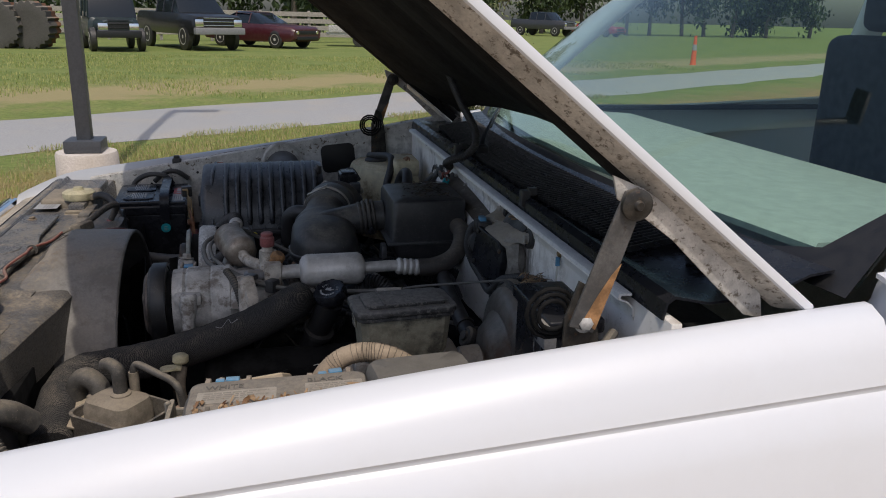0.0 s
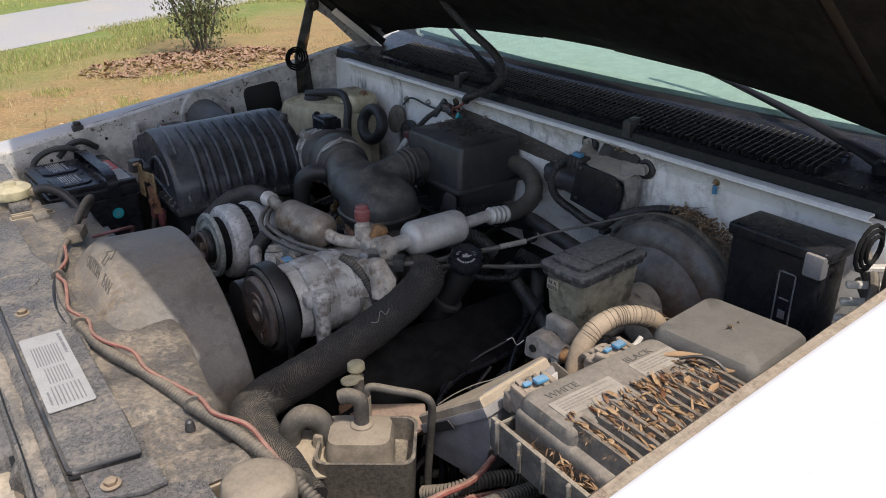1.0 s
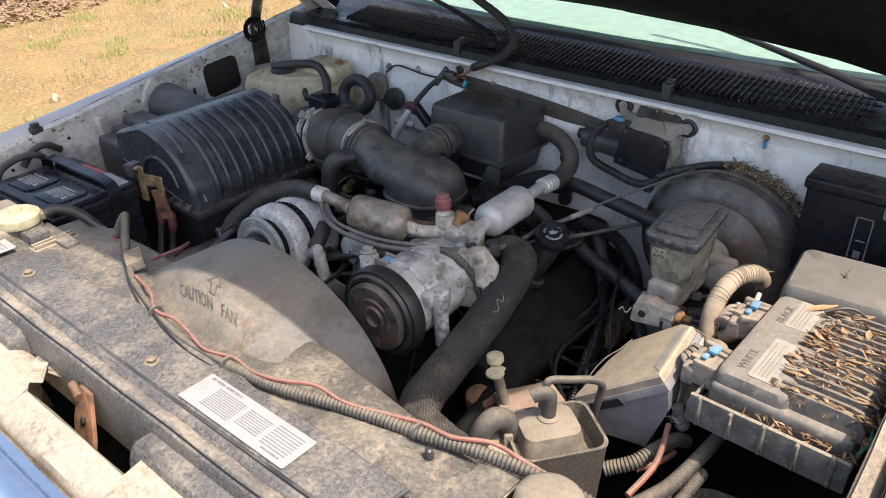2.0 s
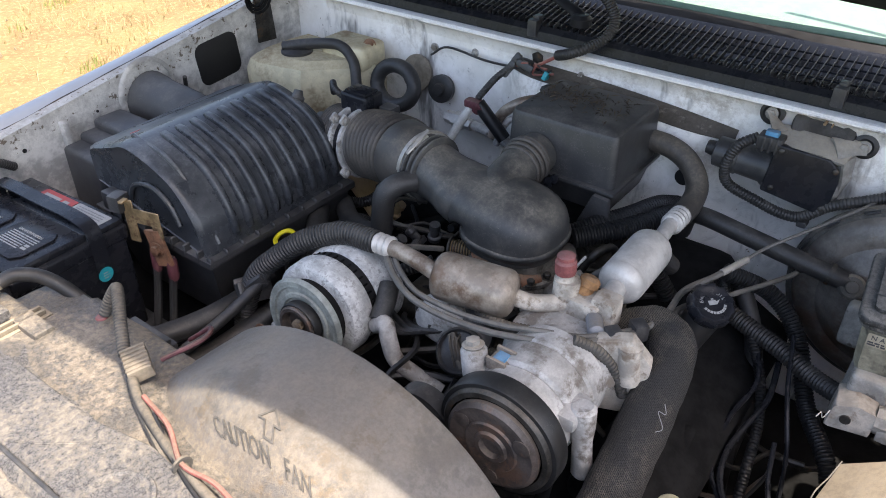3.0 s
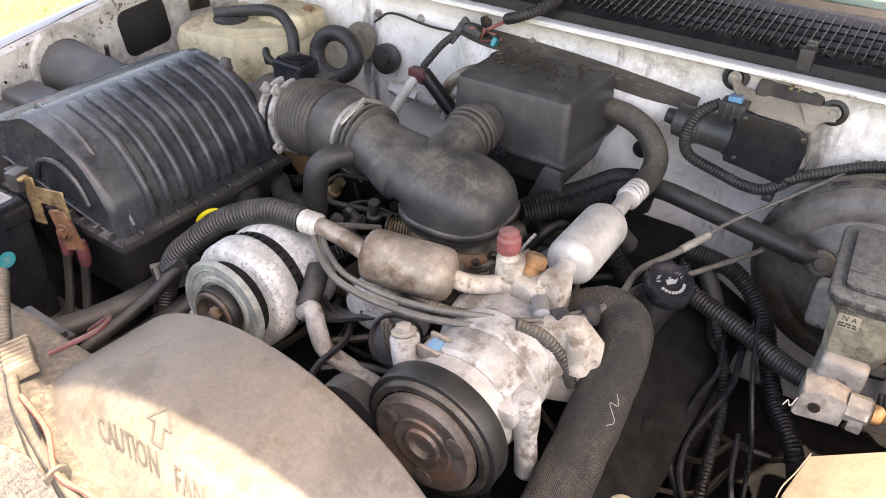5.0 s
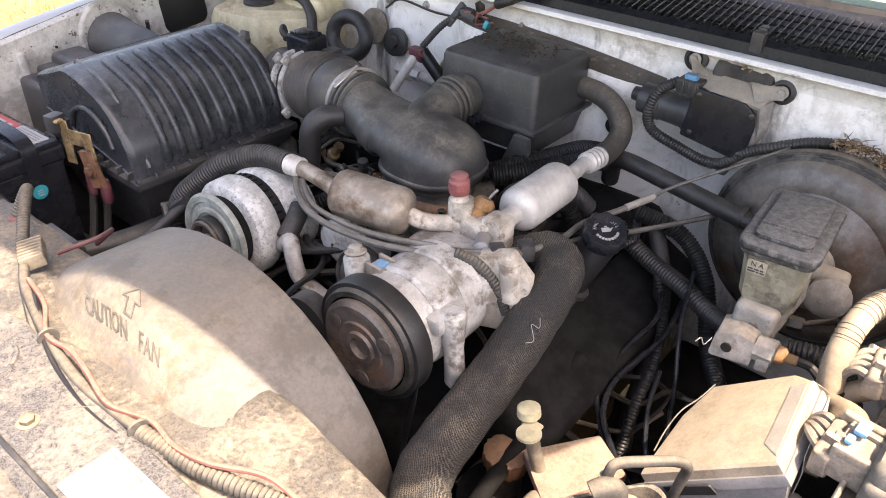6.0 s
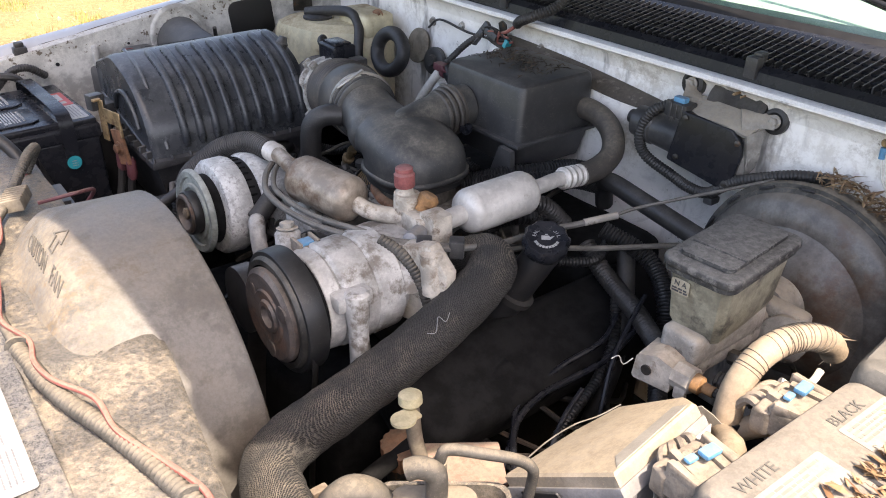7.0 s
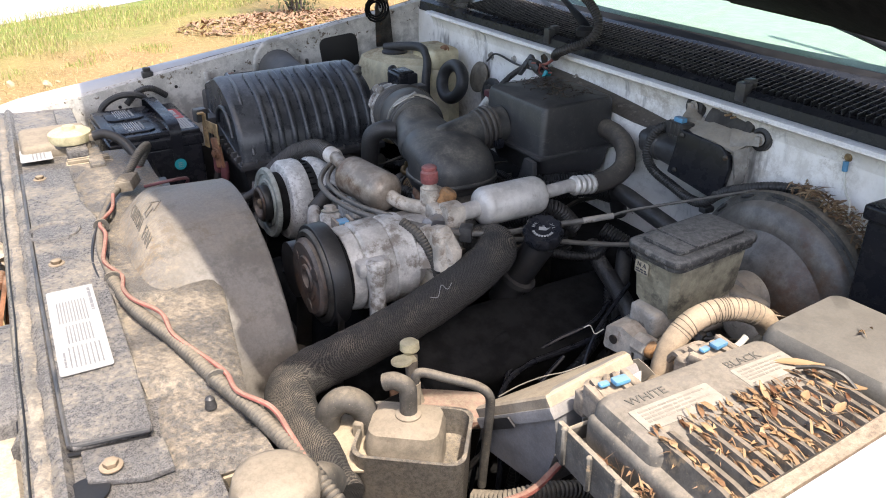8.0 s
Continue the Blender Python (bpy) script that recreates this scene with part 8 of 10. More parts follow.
part("loom_to_switch", ribbed([(-0.165, -0.20, 0.93), (-0.172, -0.235, 0.912), (-0.18, -0.267, 0.904), (-0.20, -0.321, 0.901), (-0.22, -0.367, 0.895), (-0.24, -0.405, 0.900)], 0.0125, 0.005, 0.13), RUBBER, brake)
part("bleed_wire", tube([(-0.302, -0.400, 0.926), (-0.312, -0.396, 0.920), (-0.318, -0.393, 0.932), (-0.326, -0.390, 0.930)], 0.0007, 6), WHITE_PLASTIC, brake)
part("line_nut", hexagon((-0.20, -0.452, 0.915), (0.1, -1, 0.1), 0.009, 0.018), STEEL_DARK, brake)
part("brake_line", tube([(-0.20, -0.465, 0.917), (-0.18, -0.485, 0.92), (-0.14, -0.495, 0.90), (-0.12, -0.50, 0.84)], 0.0032, 8), STEEL_DARK, brake)
part("conduit", ribbed([(-0.25, -0.47, 0.915), (-0.245, -0.50, 0.918), (-0.23, -0.53, 0.90), (-0.23, -0.55, 0.86)], 0.012, 0.005, 0.14), RUBBER, brake)
RES = frame_pose((-0.197, -0.427, 0), (-0.995, -0.085, 0), (0.085, -0.995, 0))
reservoir = part("reservoir", loft([[RES @ Vector((sx * w / 2 * (1 if abs(sx) == 1 else 1), sy * d / 2, z)) for sx, sy in ((-1, -0.8), (-0.85, -1), (0.85, -1), (1, -0.8), (1, 0.8), (0.85, 1), (-0.85, 1), (-1, 0.8))] for w, d, z in ((0.105, 0.052, 0.952), (0.125, 0.062, 0.970), (0.135, 0.070, 1.026), (0.137, 0.072, 1.036))]), worn("translucent_reservoir", (0.30, 0.28, 0.21), 0.5, dust=0.4, stain=0.3, spot=(0.09, 0.085, 0.07), spot_at=(0.5, 0.66), spot_scale=22.0), brake, "dusty translucent brake fluid reservoir", 25)
part("cap", join(prism(rounded(0.152, 0.086, 0.016), RES @ Matrix.Translation((0, 0, 1.032)), 0.010, 0.004, 3), prism(rounded(0.146, 0.080, 0.014), RES @ Matrix.Translation((0, 0, 1.026)), 0.008, 0.002), prism(rounded(0.120, 0.060, 0.008), RES @ Matrix.Translation((0, 0, 1.043)), 0.005, 0.002), prism([(0.03, -0.030), (0.034, -0.030), (0.034, 0.030), (0.03, 0.030)], RES @ Matrix.Translation((0, 0, 1.046)), 0.004, 0.001)), worn("dusty_rubber_cap", (0.045, 0.045, 0.045), 0.65, dust=0.75, stain=0.5, dust_color=(0.21, 0.205, 0.19), spot=(0.16, 0.155, 0.145), spot_at=(0.5, 0.62), spot_scale=120.0), reservoir, "flat dusty reservoir cap")
nl_pose = RES @ Matrix.Translation((0.0685, -0.016, 1.012)) @ Matrix(((0, 0, 1, 0), (1, 0, 0, 0), (0, 1, 0, 0), (0, 0, 0, 1)))
na = part("label", prism(rounded(0.021, 0.017, 0.002), nl_pose @ Matrix.Rotation(0, 4, "Z"), 0.0008), LABEL_TAN, reservoir, "tan paper label")
part("label_word", writing("N A", 0.0082, nl_pose @ Matrix.Translation((0, 0.0034, 0.0012)), 0.0003), INK, na)
part("label_print", bars([(-0.009, 0.009, -0.0036 - 0.0030 * i, 0.0018) for i in range(2)], nl_pose @ Matrix.Translation((0, 0, 0.0008)), 0.0004, seed=9), INK, na)
litter = thing("leaf_litter", (0.0, -0.53, 1.03), "dry leaves and twigs gathered behind the booster", "leaves", kind="stuff")
rnd = random.Random(5)


def litter_bits(n, place, size=0.012):
    out = bmesh.new()
    for _ in range(n):
        p = place()
        m = Matrix.Translation(p) @ Euler((rnd.uniform(-0.6, 0.6), rnd.uniform(-0.6, 0.6), rnd.uniform(0, 6.3))).to_matrix().to_4x4()
        a, b = size * rnd.uniform(0.5, 1.7), size * rnd.uniform(0.04, 0.20)
        vs_ = [out.verts.new(m @ Vector(q)) for q in ((-a, 0, 0), (0, -b, 0.002), (a, 0, 0.001), (0, b, 0.004))]
        out.faces.new(vs_)
    return out




def booster_rim():
    """A place on the booster's upper near rim, where litter gathers."""
    y = -0.40 - 0.17 * rnd.random() ** 0.8
    top = 0.908 + math.sqrt(max(0.0, 0.1485 ** 2 - (y + 0.421) ** 2))
    return Vector((rnd.uniform(-0.008, 0.028), y, top + rnd.uniform(-0.004, 0.008)))


part("leaves", litter_bits(420, booster_rim, 0.0085), LEAVES, litter, "", 0)

side_box = thing("relay_box", (-0.03, -0.62, 0.95), "upright black relay box beside the booster", "relay box")
part("case", box(-0.062, -0.002, -0.685, -0.552, 0.93, 1.098, 0.006, 3), PLASTIC_CLEAN, side_box)
part("lid", box(-0.068, 0.004, -0.690, -0.548, 1.085, 1.104, 0.005, 3), PLASTIC_CLEAN, side_box)
# grey block added for the sunlit glint on the lid's corner
part("clip", box(-0.073, -0.056, -0.690, -0.664, 1.068, 1.100, 0.004), GREY, side_box, "grey corner block painted as a highlight")
part("outline", join(*[box(-0.0635, -0.0625, y0, y1, z0, z1, 0) for y0, y1, z0, z1 in ((-0.655, -0.653, 0.98, 1.06), (-0.632, -0.630, 0.98, 1.06), (-0.655, -0.630, 1.058, 1.06), (-0.655, -0.630, 0.98, 0.982), (-0.650, -0.636, 1.02, 1.022), (-0.648, -0.638, 0.992, 1.004))]), INK_PALE, side_box, "pale outlined mark")
clips = thing("wiring_clips", (0.0, -0.73, 1.04), "white plug ends and cables by the hinge", "wiring")
for k in range(4):
    part("white_plug", box(-0.02, 0.02, -0.006, 0.006, -0.004, 0.004, 0.002, 1, frame_pose((-0.02 - 0.006 * k, -0.722, 1.085 - 0.022 * k), (0.6, -0.8, 0.1), (0.8, 0.6, 0))), WHITE_PLASTIC, clips)
for k in range(3):
    part("cable", tube([(0.01, -0.70, 1.09 - 0.02 * k), (-0.03, -0.735, 1.075 - 0.02 * k), (-0.08, -0.755, 1.05 - 0.02 * k), (-0.12, -0.76, 1.0)], 0.006, 8), RUBBER_DUSTY, clips)

# ---- near side boxes ----
relay = thing("relay_cover", (-0.205, -0.66, 0.94), "dusty black fuse box cover with rounded edges", "fuse box")
RB = frame_pose((-0.204, -0.661, 0), (0.995, 0.09, 0), (-0.09, 0.995, 0))
part("cover", loft([[RB @ Vector((x, y, z)) for x, y in rounded(w, d, 0.014, 4)] for w, d, z in ((0.132, 0.144, 0.955), (0.130, 0.140, 1.016), (0.126, 0.136, 1.026), (0.118, 0.128, 1.0315), (0.06, 0.07, 1.0330))]), RELAY, relay, "", 45)
part("twig", litter_bits(5, lambda: Vector((-0.20 + rnd.uniform(-0.01, 0.01), -0.66, 1.035)), 0.008), LEAVES, relay, "", 0)
part("base", RB and box(-0.275, -0.135, -0.735, -0.59, 0.90, 0.955, 0.005), PLASTIC, relay)

pcm = thing("engine_computer", (-0.37, -0.67, 0.94), "dusty finned engine computer strewn with dry leaves", "engine computer")
PM = frame_pose((-0.382, -0.671, 1.006), (0.997, -0.03, 0.02), (0.03, 0.997, 0))
part("tray", join(box(-0.126, 0.122, -0.092, 0.092, -0.056, -0.046, 0.003, 2, PM), box(-0.131, -0.125, -0.094, 0.088, -0.058, -0.015, 0.002, 2, PM), box(-0.126, -0.108, -0.092, 0.086, -0.048, -0.036, 0.004, 2, PM), box(-0.131, 0.0, 0.086, 0.091, -0.056, -0.028, 0.002, 1, PM)), TRAY, pcm, "dusty mounting tray")
for k in range(5):
    part("tray_rib", box(-0.1355, -0.128, -0.080 + 0.038 * k, -0.074 + 0.038 * k, -0.056, -0.012 - 0.004 * (k % 2), 0.002, 1, PM), TRAY, pcm)
part("case", join(box(-0.110, 0.110, -0.088, 0.076, -0.048, -0.004, 0.010, 3, PM), loft([[PM @ Vector((x + 0.002, y + 0.031, z)) for x, y in rounded(w, d, 0.012, 4)] for w, d, z in ((0.214, 0.090, -0.008), (0.212, 0.088, 0.004), (0.205, 0.081, 0.0105), (0.194, 0.070, 0.0125), (0.10, 0.03, 0.013))])), PCM, pcm, "cast case")
for k in range(15):
    x = -0.094 + 0.0138 * k
    inner_end = 0.010 + 0.006 * math.sin(1.9 * k)
    part("fin", loft([[PM @ Vector((x + s * w + 0.004 * (z > 0.01), y, z)) for s, w, z in ((-1, 0.0046, -0.008), (-1, 0.0022, 0.013 * h + 0.003), (1, 0.0022, 0.013 * h + 0.003), (1, 0.0046, -0.008))] for y, h in ((inner_end, 0.1), (inner_end - 0.014, 0.95), (-0.030, 1.05), (-0.070, 1.05), (-0.084, 0.9), (-0.092, 0.2))]), PCM_FIN, pcm, "", 30)
for k, (x, y, w, word, wx) in enumerate(((-0.046, 0.030, 0.090, "WHITE", -0.061), (0.066, 0.033, 0.068, "BLACK", 0.056))):
    lab = part("label", prism(rounded(w, 0.029, 0.002), PM @ Matrix.Translation((x, y - 0.004, 0.0128)), 0.0008), LABEL_DUSTY, pcm, "dusty paper label")
    part("label_print", bars([(-0.42 * w, (0.40 - 0.2 * (i % 2)) * w, 0.008 - 0.0046 * i, 0.0022) for i in range(4)], PM @ Matrix.Translation((x, y - 0.004, 0.0136)), 0.0003, seed=20 + k), INK_FADED, lab)
    part("word", writing(word, 0.0140, PM @ Matrix.Translation((wx, 0.0505, 0.0132)), 0.0004), INK_GREY, pcm)


def needle_bed(n):
    """Dry needles and slim leaves lying in the gaps between the fins."""
    out = bmesh.new()
    for _ in range(n):
        k = rnd.choice((0, 2, 3, 4, 5, 5, 6, 7, 7, 8, 9, 9, 10, 11, 12, 13))
        x, y = -0.087 + 0.0138 * k + rnd.uniform(-0.004, 0.005), -0.092 + 0.105 * rnd.random()
        z = 0.004 + 0.013 * rnd.random() ** 1.4
        turn = radians(90) + (rnd.gauss(0, 0.25) if rnd.random() < 0.65 else rnd.gauss(0, 1.0))
        a, b = rnd.uniform(0.003, 0.013), rnd.choice((0.0007, 0.0010, 0.0014, 0.0022, 0.0032))
        m = PM @ Matrix.Translation((x, y, z)) @ Euler((rnd.gauss(0, 0.25), rnd.gauss(0, 0.25), turn)).to_matrix().to_4x4()
        q = [out.verts.new(m @ Vector(v)) for v in ((-a, 0, 0), (-0.3 * a, -b, 0.001), (0.5 * a, -0.8 * b, 0.002), (a, 0, 0), (0.5 * a, 0.8 * b, 0.003), (-0.3 * a, b, 0.002))]
        out.faces.new(q)
    return out


part("needles", needle_bed(1500), LITTER, pcm, "dry leaves and needles between the fins", 0)
part("tray_needles", litter_bits(70, lambda: PM @ Vector((rnd.uniform(-0.126, -0.108), rnd.uniform(-0.092, 0.03), -0.024 + rnd.uniform(0, 0.008))), 0.009), LITTER, pcm, "", 0)
part("edge_needles", litter_bits(90, lambda: PM @ Vector((rnd.uniform(-0.11, 0.11), rnd.uniform(-0.103, -0.086), rnd.uniform(-0.012, 0.004))), 0.010), LITTER, pcm, "", 0)


def curled_leaf(at, length, width, turn, rise):
    """A single dry leaf, curled along its middle."""
    m = PM @ Matrix.Translation(at) @ Matrix.Rotation(turn, 4, "Z")
    rows = []
    for i in range(7):
        u = i / 6
        w = width * math.sin(math.pi * min(0.97, u + 0.03)) ** 0.7
        rows.append([m @ Vector(((u - 0.5) * length, s * w, rise * u * u + 0.35 * abs(s) * w + 0.001 * math.sin(5 * u))) for s in (-1, -0.5, 0, 0.5, 1)])
    return sheet(rows, 0.0005)


for at, ln, wd, tn, rs in (((0.096, 0.020, 0.013), 0.046, 0.0055, -0.75, 0.005), ((0.030, 0.000, 0.014), 0.024, 0.0028, 1.2, 0.010), ((0.105, -0.026, 0.012), 0.032, 0.006, -1.1, 0.008), ((0.058, -0.02, 0.016), 0.018, 0.004, 0.5, 0.003), ((-0.02, -0.075, 0.012), 0.018, 0.003, 1.3, 0.004), ((0.072, -0.045, 0.015), 0.018, 0.004, 0.2, 0.004)):
    part("leaf", curled_leaf(at, ln, wd, tn, rs), LITTER, pcm, "curled dry leaf", 60)
for k, (x, y) in enumerate(((-0.060, 0.094), (0.066, 0.094))):
    QM = PM @ Matrix.Translation((x, y, 0)) @ Matrix.Rotation(0.10 if k else -0.06, 4, "Z")
    plug = part("plug", jitter(join(box(-0.030, 0.030, -0.022, 0.012, -0.036, -0.006, 0.005, 3, QM), box(-0.032, 0.024, 0.006, 0.024, -0.040, -0.012, 0.006, 3, QM)), 0.0009, 5 + k), PLUG, pcm, "dust caked plug with a blue lock")
    part("blue_lock", join(box(-0.004, 0.013, -0.006, 0.005, -0.001, 0.004, 0.002, 2, QM), box(-0.017, -0.006, 0.000, 0.007, -0.003, 0.001, 0.002, 2, QM)), BLUE, plug)
    for j in range(5):
        part("plug_finger", jitter(box(-0.030 + 0.0118 * j, -0.0225 + 0.0118 * j, -0.026 + 0.004 * math.sin(3 * j + k), 0.016 - 0.005 * math.cos(2.3 * j), -0.012, 0.000 - 0.002 * (j % 2), 0.002, 2, QM @ Matrix.Rotation(0.16 * math.sin(4 * j + k), 4, "Z") @ Matrix.Translation((0, 0, -0.003 * (j % 3)))), 0.0008, 7 * j + k), PLUG, plug)
    for j in range(4):
        part("plug_wire", tube([QM @ Vector((-0.022 + 0.013 * j, 0.018, -0.020)), QM @ Vector((-0.016 + 0.010 * j + 0.01 * (1 - k), 0.034, -0.022)), QM @ Vector((0.005 + (0.02 if k == 0 else -0.02), 0.046, -0.040))], 0.0042, 7), PLUG, plug)
part("green_wire", tube([PM @ Vector(q) for q in ((-0.075, -0.096, -0.004), (-0.088, -0.098, -0.012), (-0.10, -0.092, -0.024))], 0.002, 6), GREEN, pcm)
part("black_strap", tube([PM @ Vector(q) for q in ((0.082, 0.012, 0.020), (0.094, -0.004, 0.026), (0.104, -0.020, 0.024), (0.110, -0.040, 0.010))], 0.0022, 6), RUBBER, pcm)

conduit = thing("tan_conduit", (-0.28, -0.54, 0.95), "tan taped wiring conduit arching into the computer plugs", "conduit")
ARC = spline([(-0.336, -0.534, 0.930), (-0.330, -0.530, 0.958), (-0.318, -0.527, 0.983), (-0.293, -0.528, 1.004), (-0.262, -0.534, 1.012), (-0.232, -0.542, 1.008), (-0.207, -0.549, 0.994), (-0.196, -0.552, 0.980)], 9)
part("sleeve", sweep(ARC, [0.0132 * (1 + 0.015 * math.sin(2.1 * i)) for i in range(len(ARC))], 20), TAPE, conduit, "smooth tan tape wrap", 60)
for i in (22, 23.2, 24.4, 25.6, 31, 33, 34, 35, 36, 37, 38, 39.2, 40.4, 41.6, 44, 46, 48, 50):
    a, b = ARC[int(i)], ARC[int(i) + 1]
    c = a.lerp(b, i - int(i))
    part("tape_edge", lathe([(-0.0005, 0.0132), (0, 0.0140), (0.0005, 0.0132)], c, b - a + Vector((0, 0, 0.0006 * math.sin(9 * i))), 20), TAPE_EDGE, conduit)
part("frayed_end", litter_bits(16, lambda: Vector((-0.198 + rnd.uniform(-0.006, 0.006), -0.552, 0.985 + rnd.uniform(-0.015, 0.015))), 0.012), TAPE, conduit, "", 0)
part("tie", lathe([(0, 0.0142), (0.004, 0.0146), (0.005, 0.0142)], (-0.332, -0.532, 0.948), (0.15, 0.1, 1), 20), BLACK, conduit)
part("branch", tube([(-0.338, -0.534, 0.940), (-0.352, -0.545, 0.948), (-0.372, -0.562, 0.962), (-0.392, -0.572, 0.966)], 0.0125, 12), TAPE, conduit)
part("branch", tube([(-0.330, -0.536, 0.938), (-0.322, -0.552, 0.952), (-0.322, -0.568, 0.968)], 0.0110, 12), TAPE, conduit)
part("branch", tube([(-0.340, -0.530, 0.935), (-0.352, -0.528, 0.925), (-0.36, -0.53, 0.90)], 0.010, 12), TAPE, conduit)
part("stalk", tube([(-0.285, -0.548, 0.985), (-0.275, -0.560, 0.978), (-0.262, -0.566, 0.984), (-0.250, -0.566, 0.992)], 0.0036, 8), WHITE_PLASTIC, conduit)

fuse = thing("junction_box", (-0.43, -0.48, 0.85), "grey junction box with a sandy slanted lid and torn wrap", "junction box")
JT = [Vector(p) for p in ((-0.502, -0.423, 0.892), (-0.405, -0.420, 0.892), (-0.352, -0.430, 0.903), (-0.362, -0.505, 0.973), (-0.374, -0.523, 0.984), (-0.488, -0.532, 0.975))]
JN = (JT[5] - JT[3]).cross(JT[0] - JT[3]).normalized()
JN = JN if JN.z > 0 else -JN
mid = sum(JT, Vector()) / 6
part("lid", loft([[mid + (p - mid) * 0.90 + JN * 0.003 for p in JT], [mid + (p - mid) * 0.965 + JN * 0.0025 for p in JT], [p for p in JT], [p - JN * 0.014 for p in JT]]), SANDY_LID, fuse, "sand covered lid", 30)
part("lid_rim", loft([[mid + (p - mid) * 1.025 - JN * 0.010 for p in JT], [mid + (p - mid) * 1.035 - JN * 0.013 for p in JT], [mid + (p - mid) * 1.03 - JN * 0.022 for p in JT], [mid + (p - mid) * 0.98 - JN * 0.022 for p in JT]]), GREY, fuse, "grey rim", 30)
part("case", loft([[mid + (p - mid) * 0.985 - JN * 0.020 for p in JT], [mid + (p - mid) * 0.95 - JN * 0.030 + Vector((0, 0, -0.028)) for p in JT], [Vector((mid.x + (p.x - mid.x) * 0.88, mid.y + (p.y - mid.y) * 0.85, 0.845)) for p in JT]]), GREY, fuse, "grey case", 30)
part("front_recess", prism(rounded(0.05, 0.014, 0.002), frame_pose((-0.499, -0.470, 0.905), (0.05, -0.79, 0.60), (-0.35, 0.55, 0.75)), 0.002), PLASTIC, fuse)
rows = []
for k in range(12):
    u = k / 11
    p = (JT[5] * 0.985).lerp(JT[4], 0.32 + 0.70 * u)
    p = JT[5].lerp(JT[4], 0.30 + 0.72 * u) - JN * 0.016 + Vector((0, -0.006, 0))
    rows.append([p, p + Vector((0.0, -0.003, -0.022)), p + Vector((0.001, -0.002, -0.046 - 0.010 * math.sin(5 * u))), p + Vector((0.0, 0.0, -0.070 - 0.020 * math.sin(7.1 * u) - 0.006 * math.cos(23 * u)))])
part("torn_wrap", sheet(rows, 0.0008), worn("torn_white_wrap", (0.70, 0.69, 0.66), 0.5, dust=0.25, stain=0.12, spot=(0.42, 0.38, 0.32), spot_at=(0.55, 0.7), spot_scale=30.0), fuse, "torn white wrap", 30)
part("torn_corner", sheet([[Vector((-0.362, -0.508, 0.962)) + Vector((0.012 * u, -0.02 * u + 0.004 * v, -0.012 * v + 0.008 * math.sin(3 * u + v))) for u in (0, 0.5, 1.0, 1.4)] for v in (0, 1, 2, 3.2)], 0.0008), LABEL_DUSTY, fuse)
part("pale_decal", prism([(-0.052, -0.010), (0.050, -0.008), (0.046, 0.006), (-0.036, 0.006)], frame_pose(mid + (JT[5].lerp(JT[4], 0.5) - mid) * 0.80 + JN * 0.0032, JT[4] - JT[5], JN.cross(JT[4] - JT[5])), 0.0008), LABEL_DUSTY, fuse)
part("frayed_rope", tube([(-0.470, -0.420, 0.896), (-0.440, -0.417, 0.899), (-0.405, -0.417, 0.900), (-0.378, -0.424, 0.902), (-0.352, -0.430, 0.908)], 0.0008, 6), CABLE, fuse)
part("spring_clip", ribbed([(-0.455, -0.548, 0.915), (-0.452, -0.552, 0.895), (-0.45, -0.556, 0.882), (-0.44, -0.556, 0.875)], 0.008, 0.006, 0.3, 12), GREY, fuse)
part("frayed_wires", litter_bits(14, lambda: Vector((-0.462 + rnd.uniform(-0.018, 0.018), -0.552 + rnd.uniform(-0.006, 0.006), 0.905 + rnd.uniform(-0.012, 0.012))), 0.010), GREY, fuse, "", 0)

# ---- near front corner ----
tank = thing("vapour_canister_pump", (-0.60, -0.44, 0.75), "dusty black reservoir with a cream dusted top and elbow", "reservoir")
TK = frame_pose((-0.592, -0.445, 0), (0.80, -0.60, 0), (0.60, 0.80, 0))
part("outer_case", loft([[TK @ Vector((x, y, z)) for x, y in rounded(w, d, 0.016, 4)] for w, d, z in ((0.105, 0.080, 0.76), (0.118, 0.092, 0.908), (0.120, 0.094, 0.912), (0.112, 0.086, 0.912), (0.108, 0.082, 0.88), (0.1, 0.075, 0.878))]), DUSTY, tank, "dusty open case", 40)
part("inner_body", loft([[TK @ Vector((x - 0.008, y, z)) for x, y in rounded(w, d, 0.014, 4)] for w, d, z in ((0.080, 0.064, 0.86), (0.080, 0.064, 0.914), (0.074, 0.058, 0.926), (0.05, 0.04, 0.930))]), CREAM, tank, "cream dusted body", 50)
part("elbow", tube([(-0.594, -0.437, 0.925), (-0.594, -0.438, 0.955), (-0.596, -0.437, 0.967), (-0.606, -0.430, 0.973), (-0.614, -0.424, 0.970)], 0.0095, 12), LOOM, tank)
part("elbow_base", lathe([(0, 0.014), (0.005, 0.014), (0.008, 0.010)], (-0.594, -0.437, 0.927), (0, 0, 1), 20), CREAM, tank)
part("strap", box(-0.066, -0.054, -0.004, 0.004, 0.84, 0.918, 0.002, 1, TK), CREAM, tank)
part("side_hose", tube([(-0.668, -0.375, 0.86), (-0.665, -0.380, 0.905), (-0.660, -0.385, 0.928), (-0.645, -0.392, 0.938), (-0.628, -0.400, 0.922), (-0.622, -0.405, 0.88)], 0.0145, 14), LOOM, tank)
part("bracket", prism([(-0.05, -0.03), (0.03, -0.04), (0.05, 0.02), (0.0, 0.045), (-0.05, 0.03)], frame_pose((-0.655, -0.415, 0.895), (1, -0.3, 0), (0.3, 1, 0.15)), 0.004, 0.001), TAN_LOOM, tank)

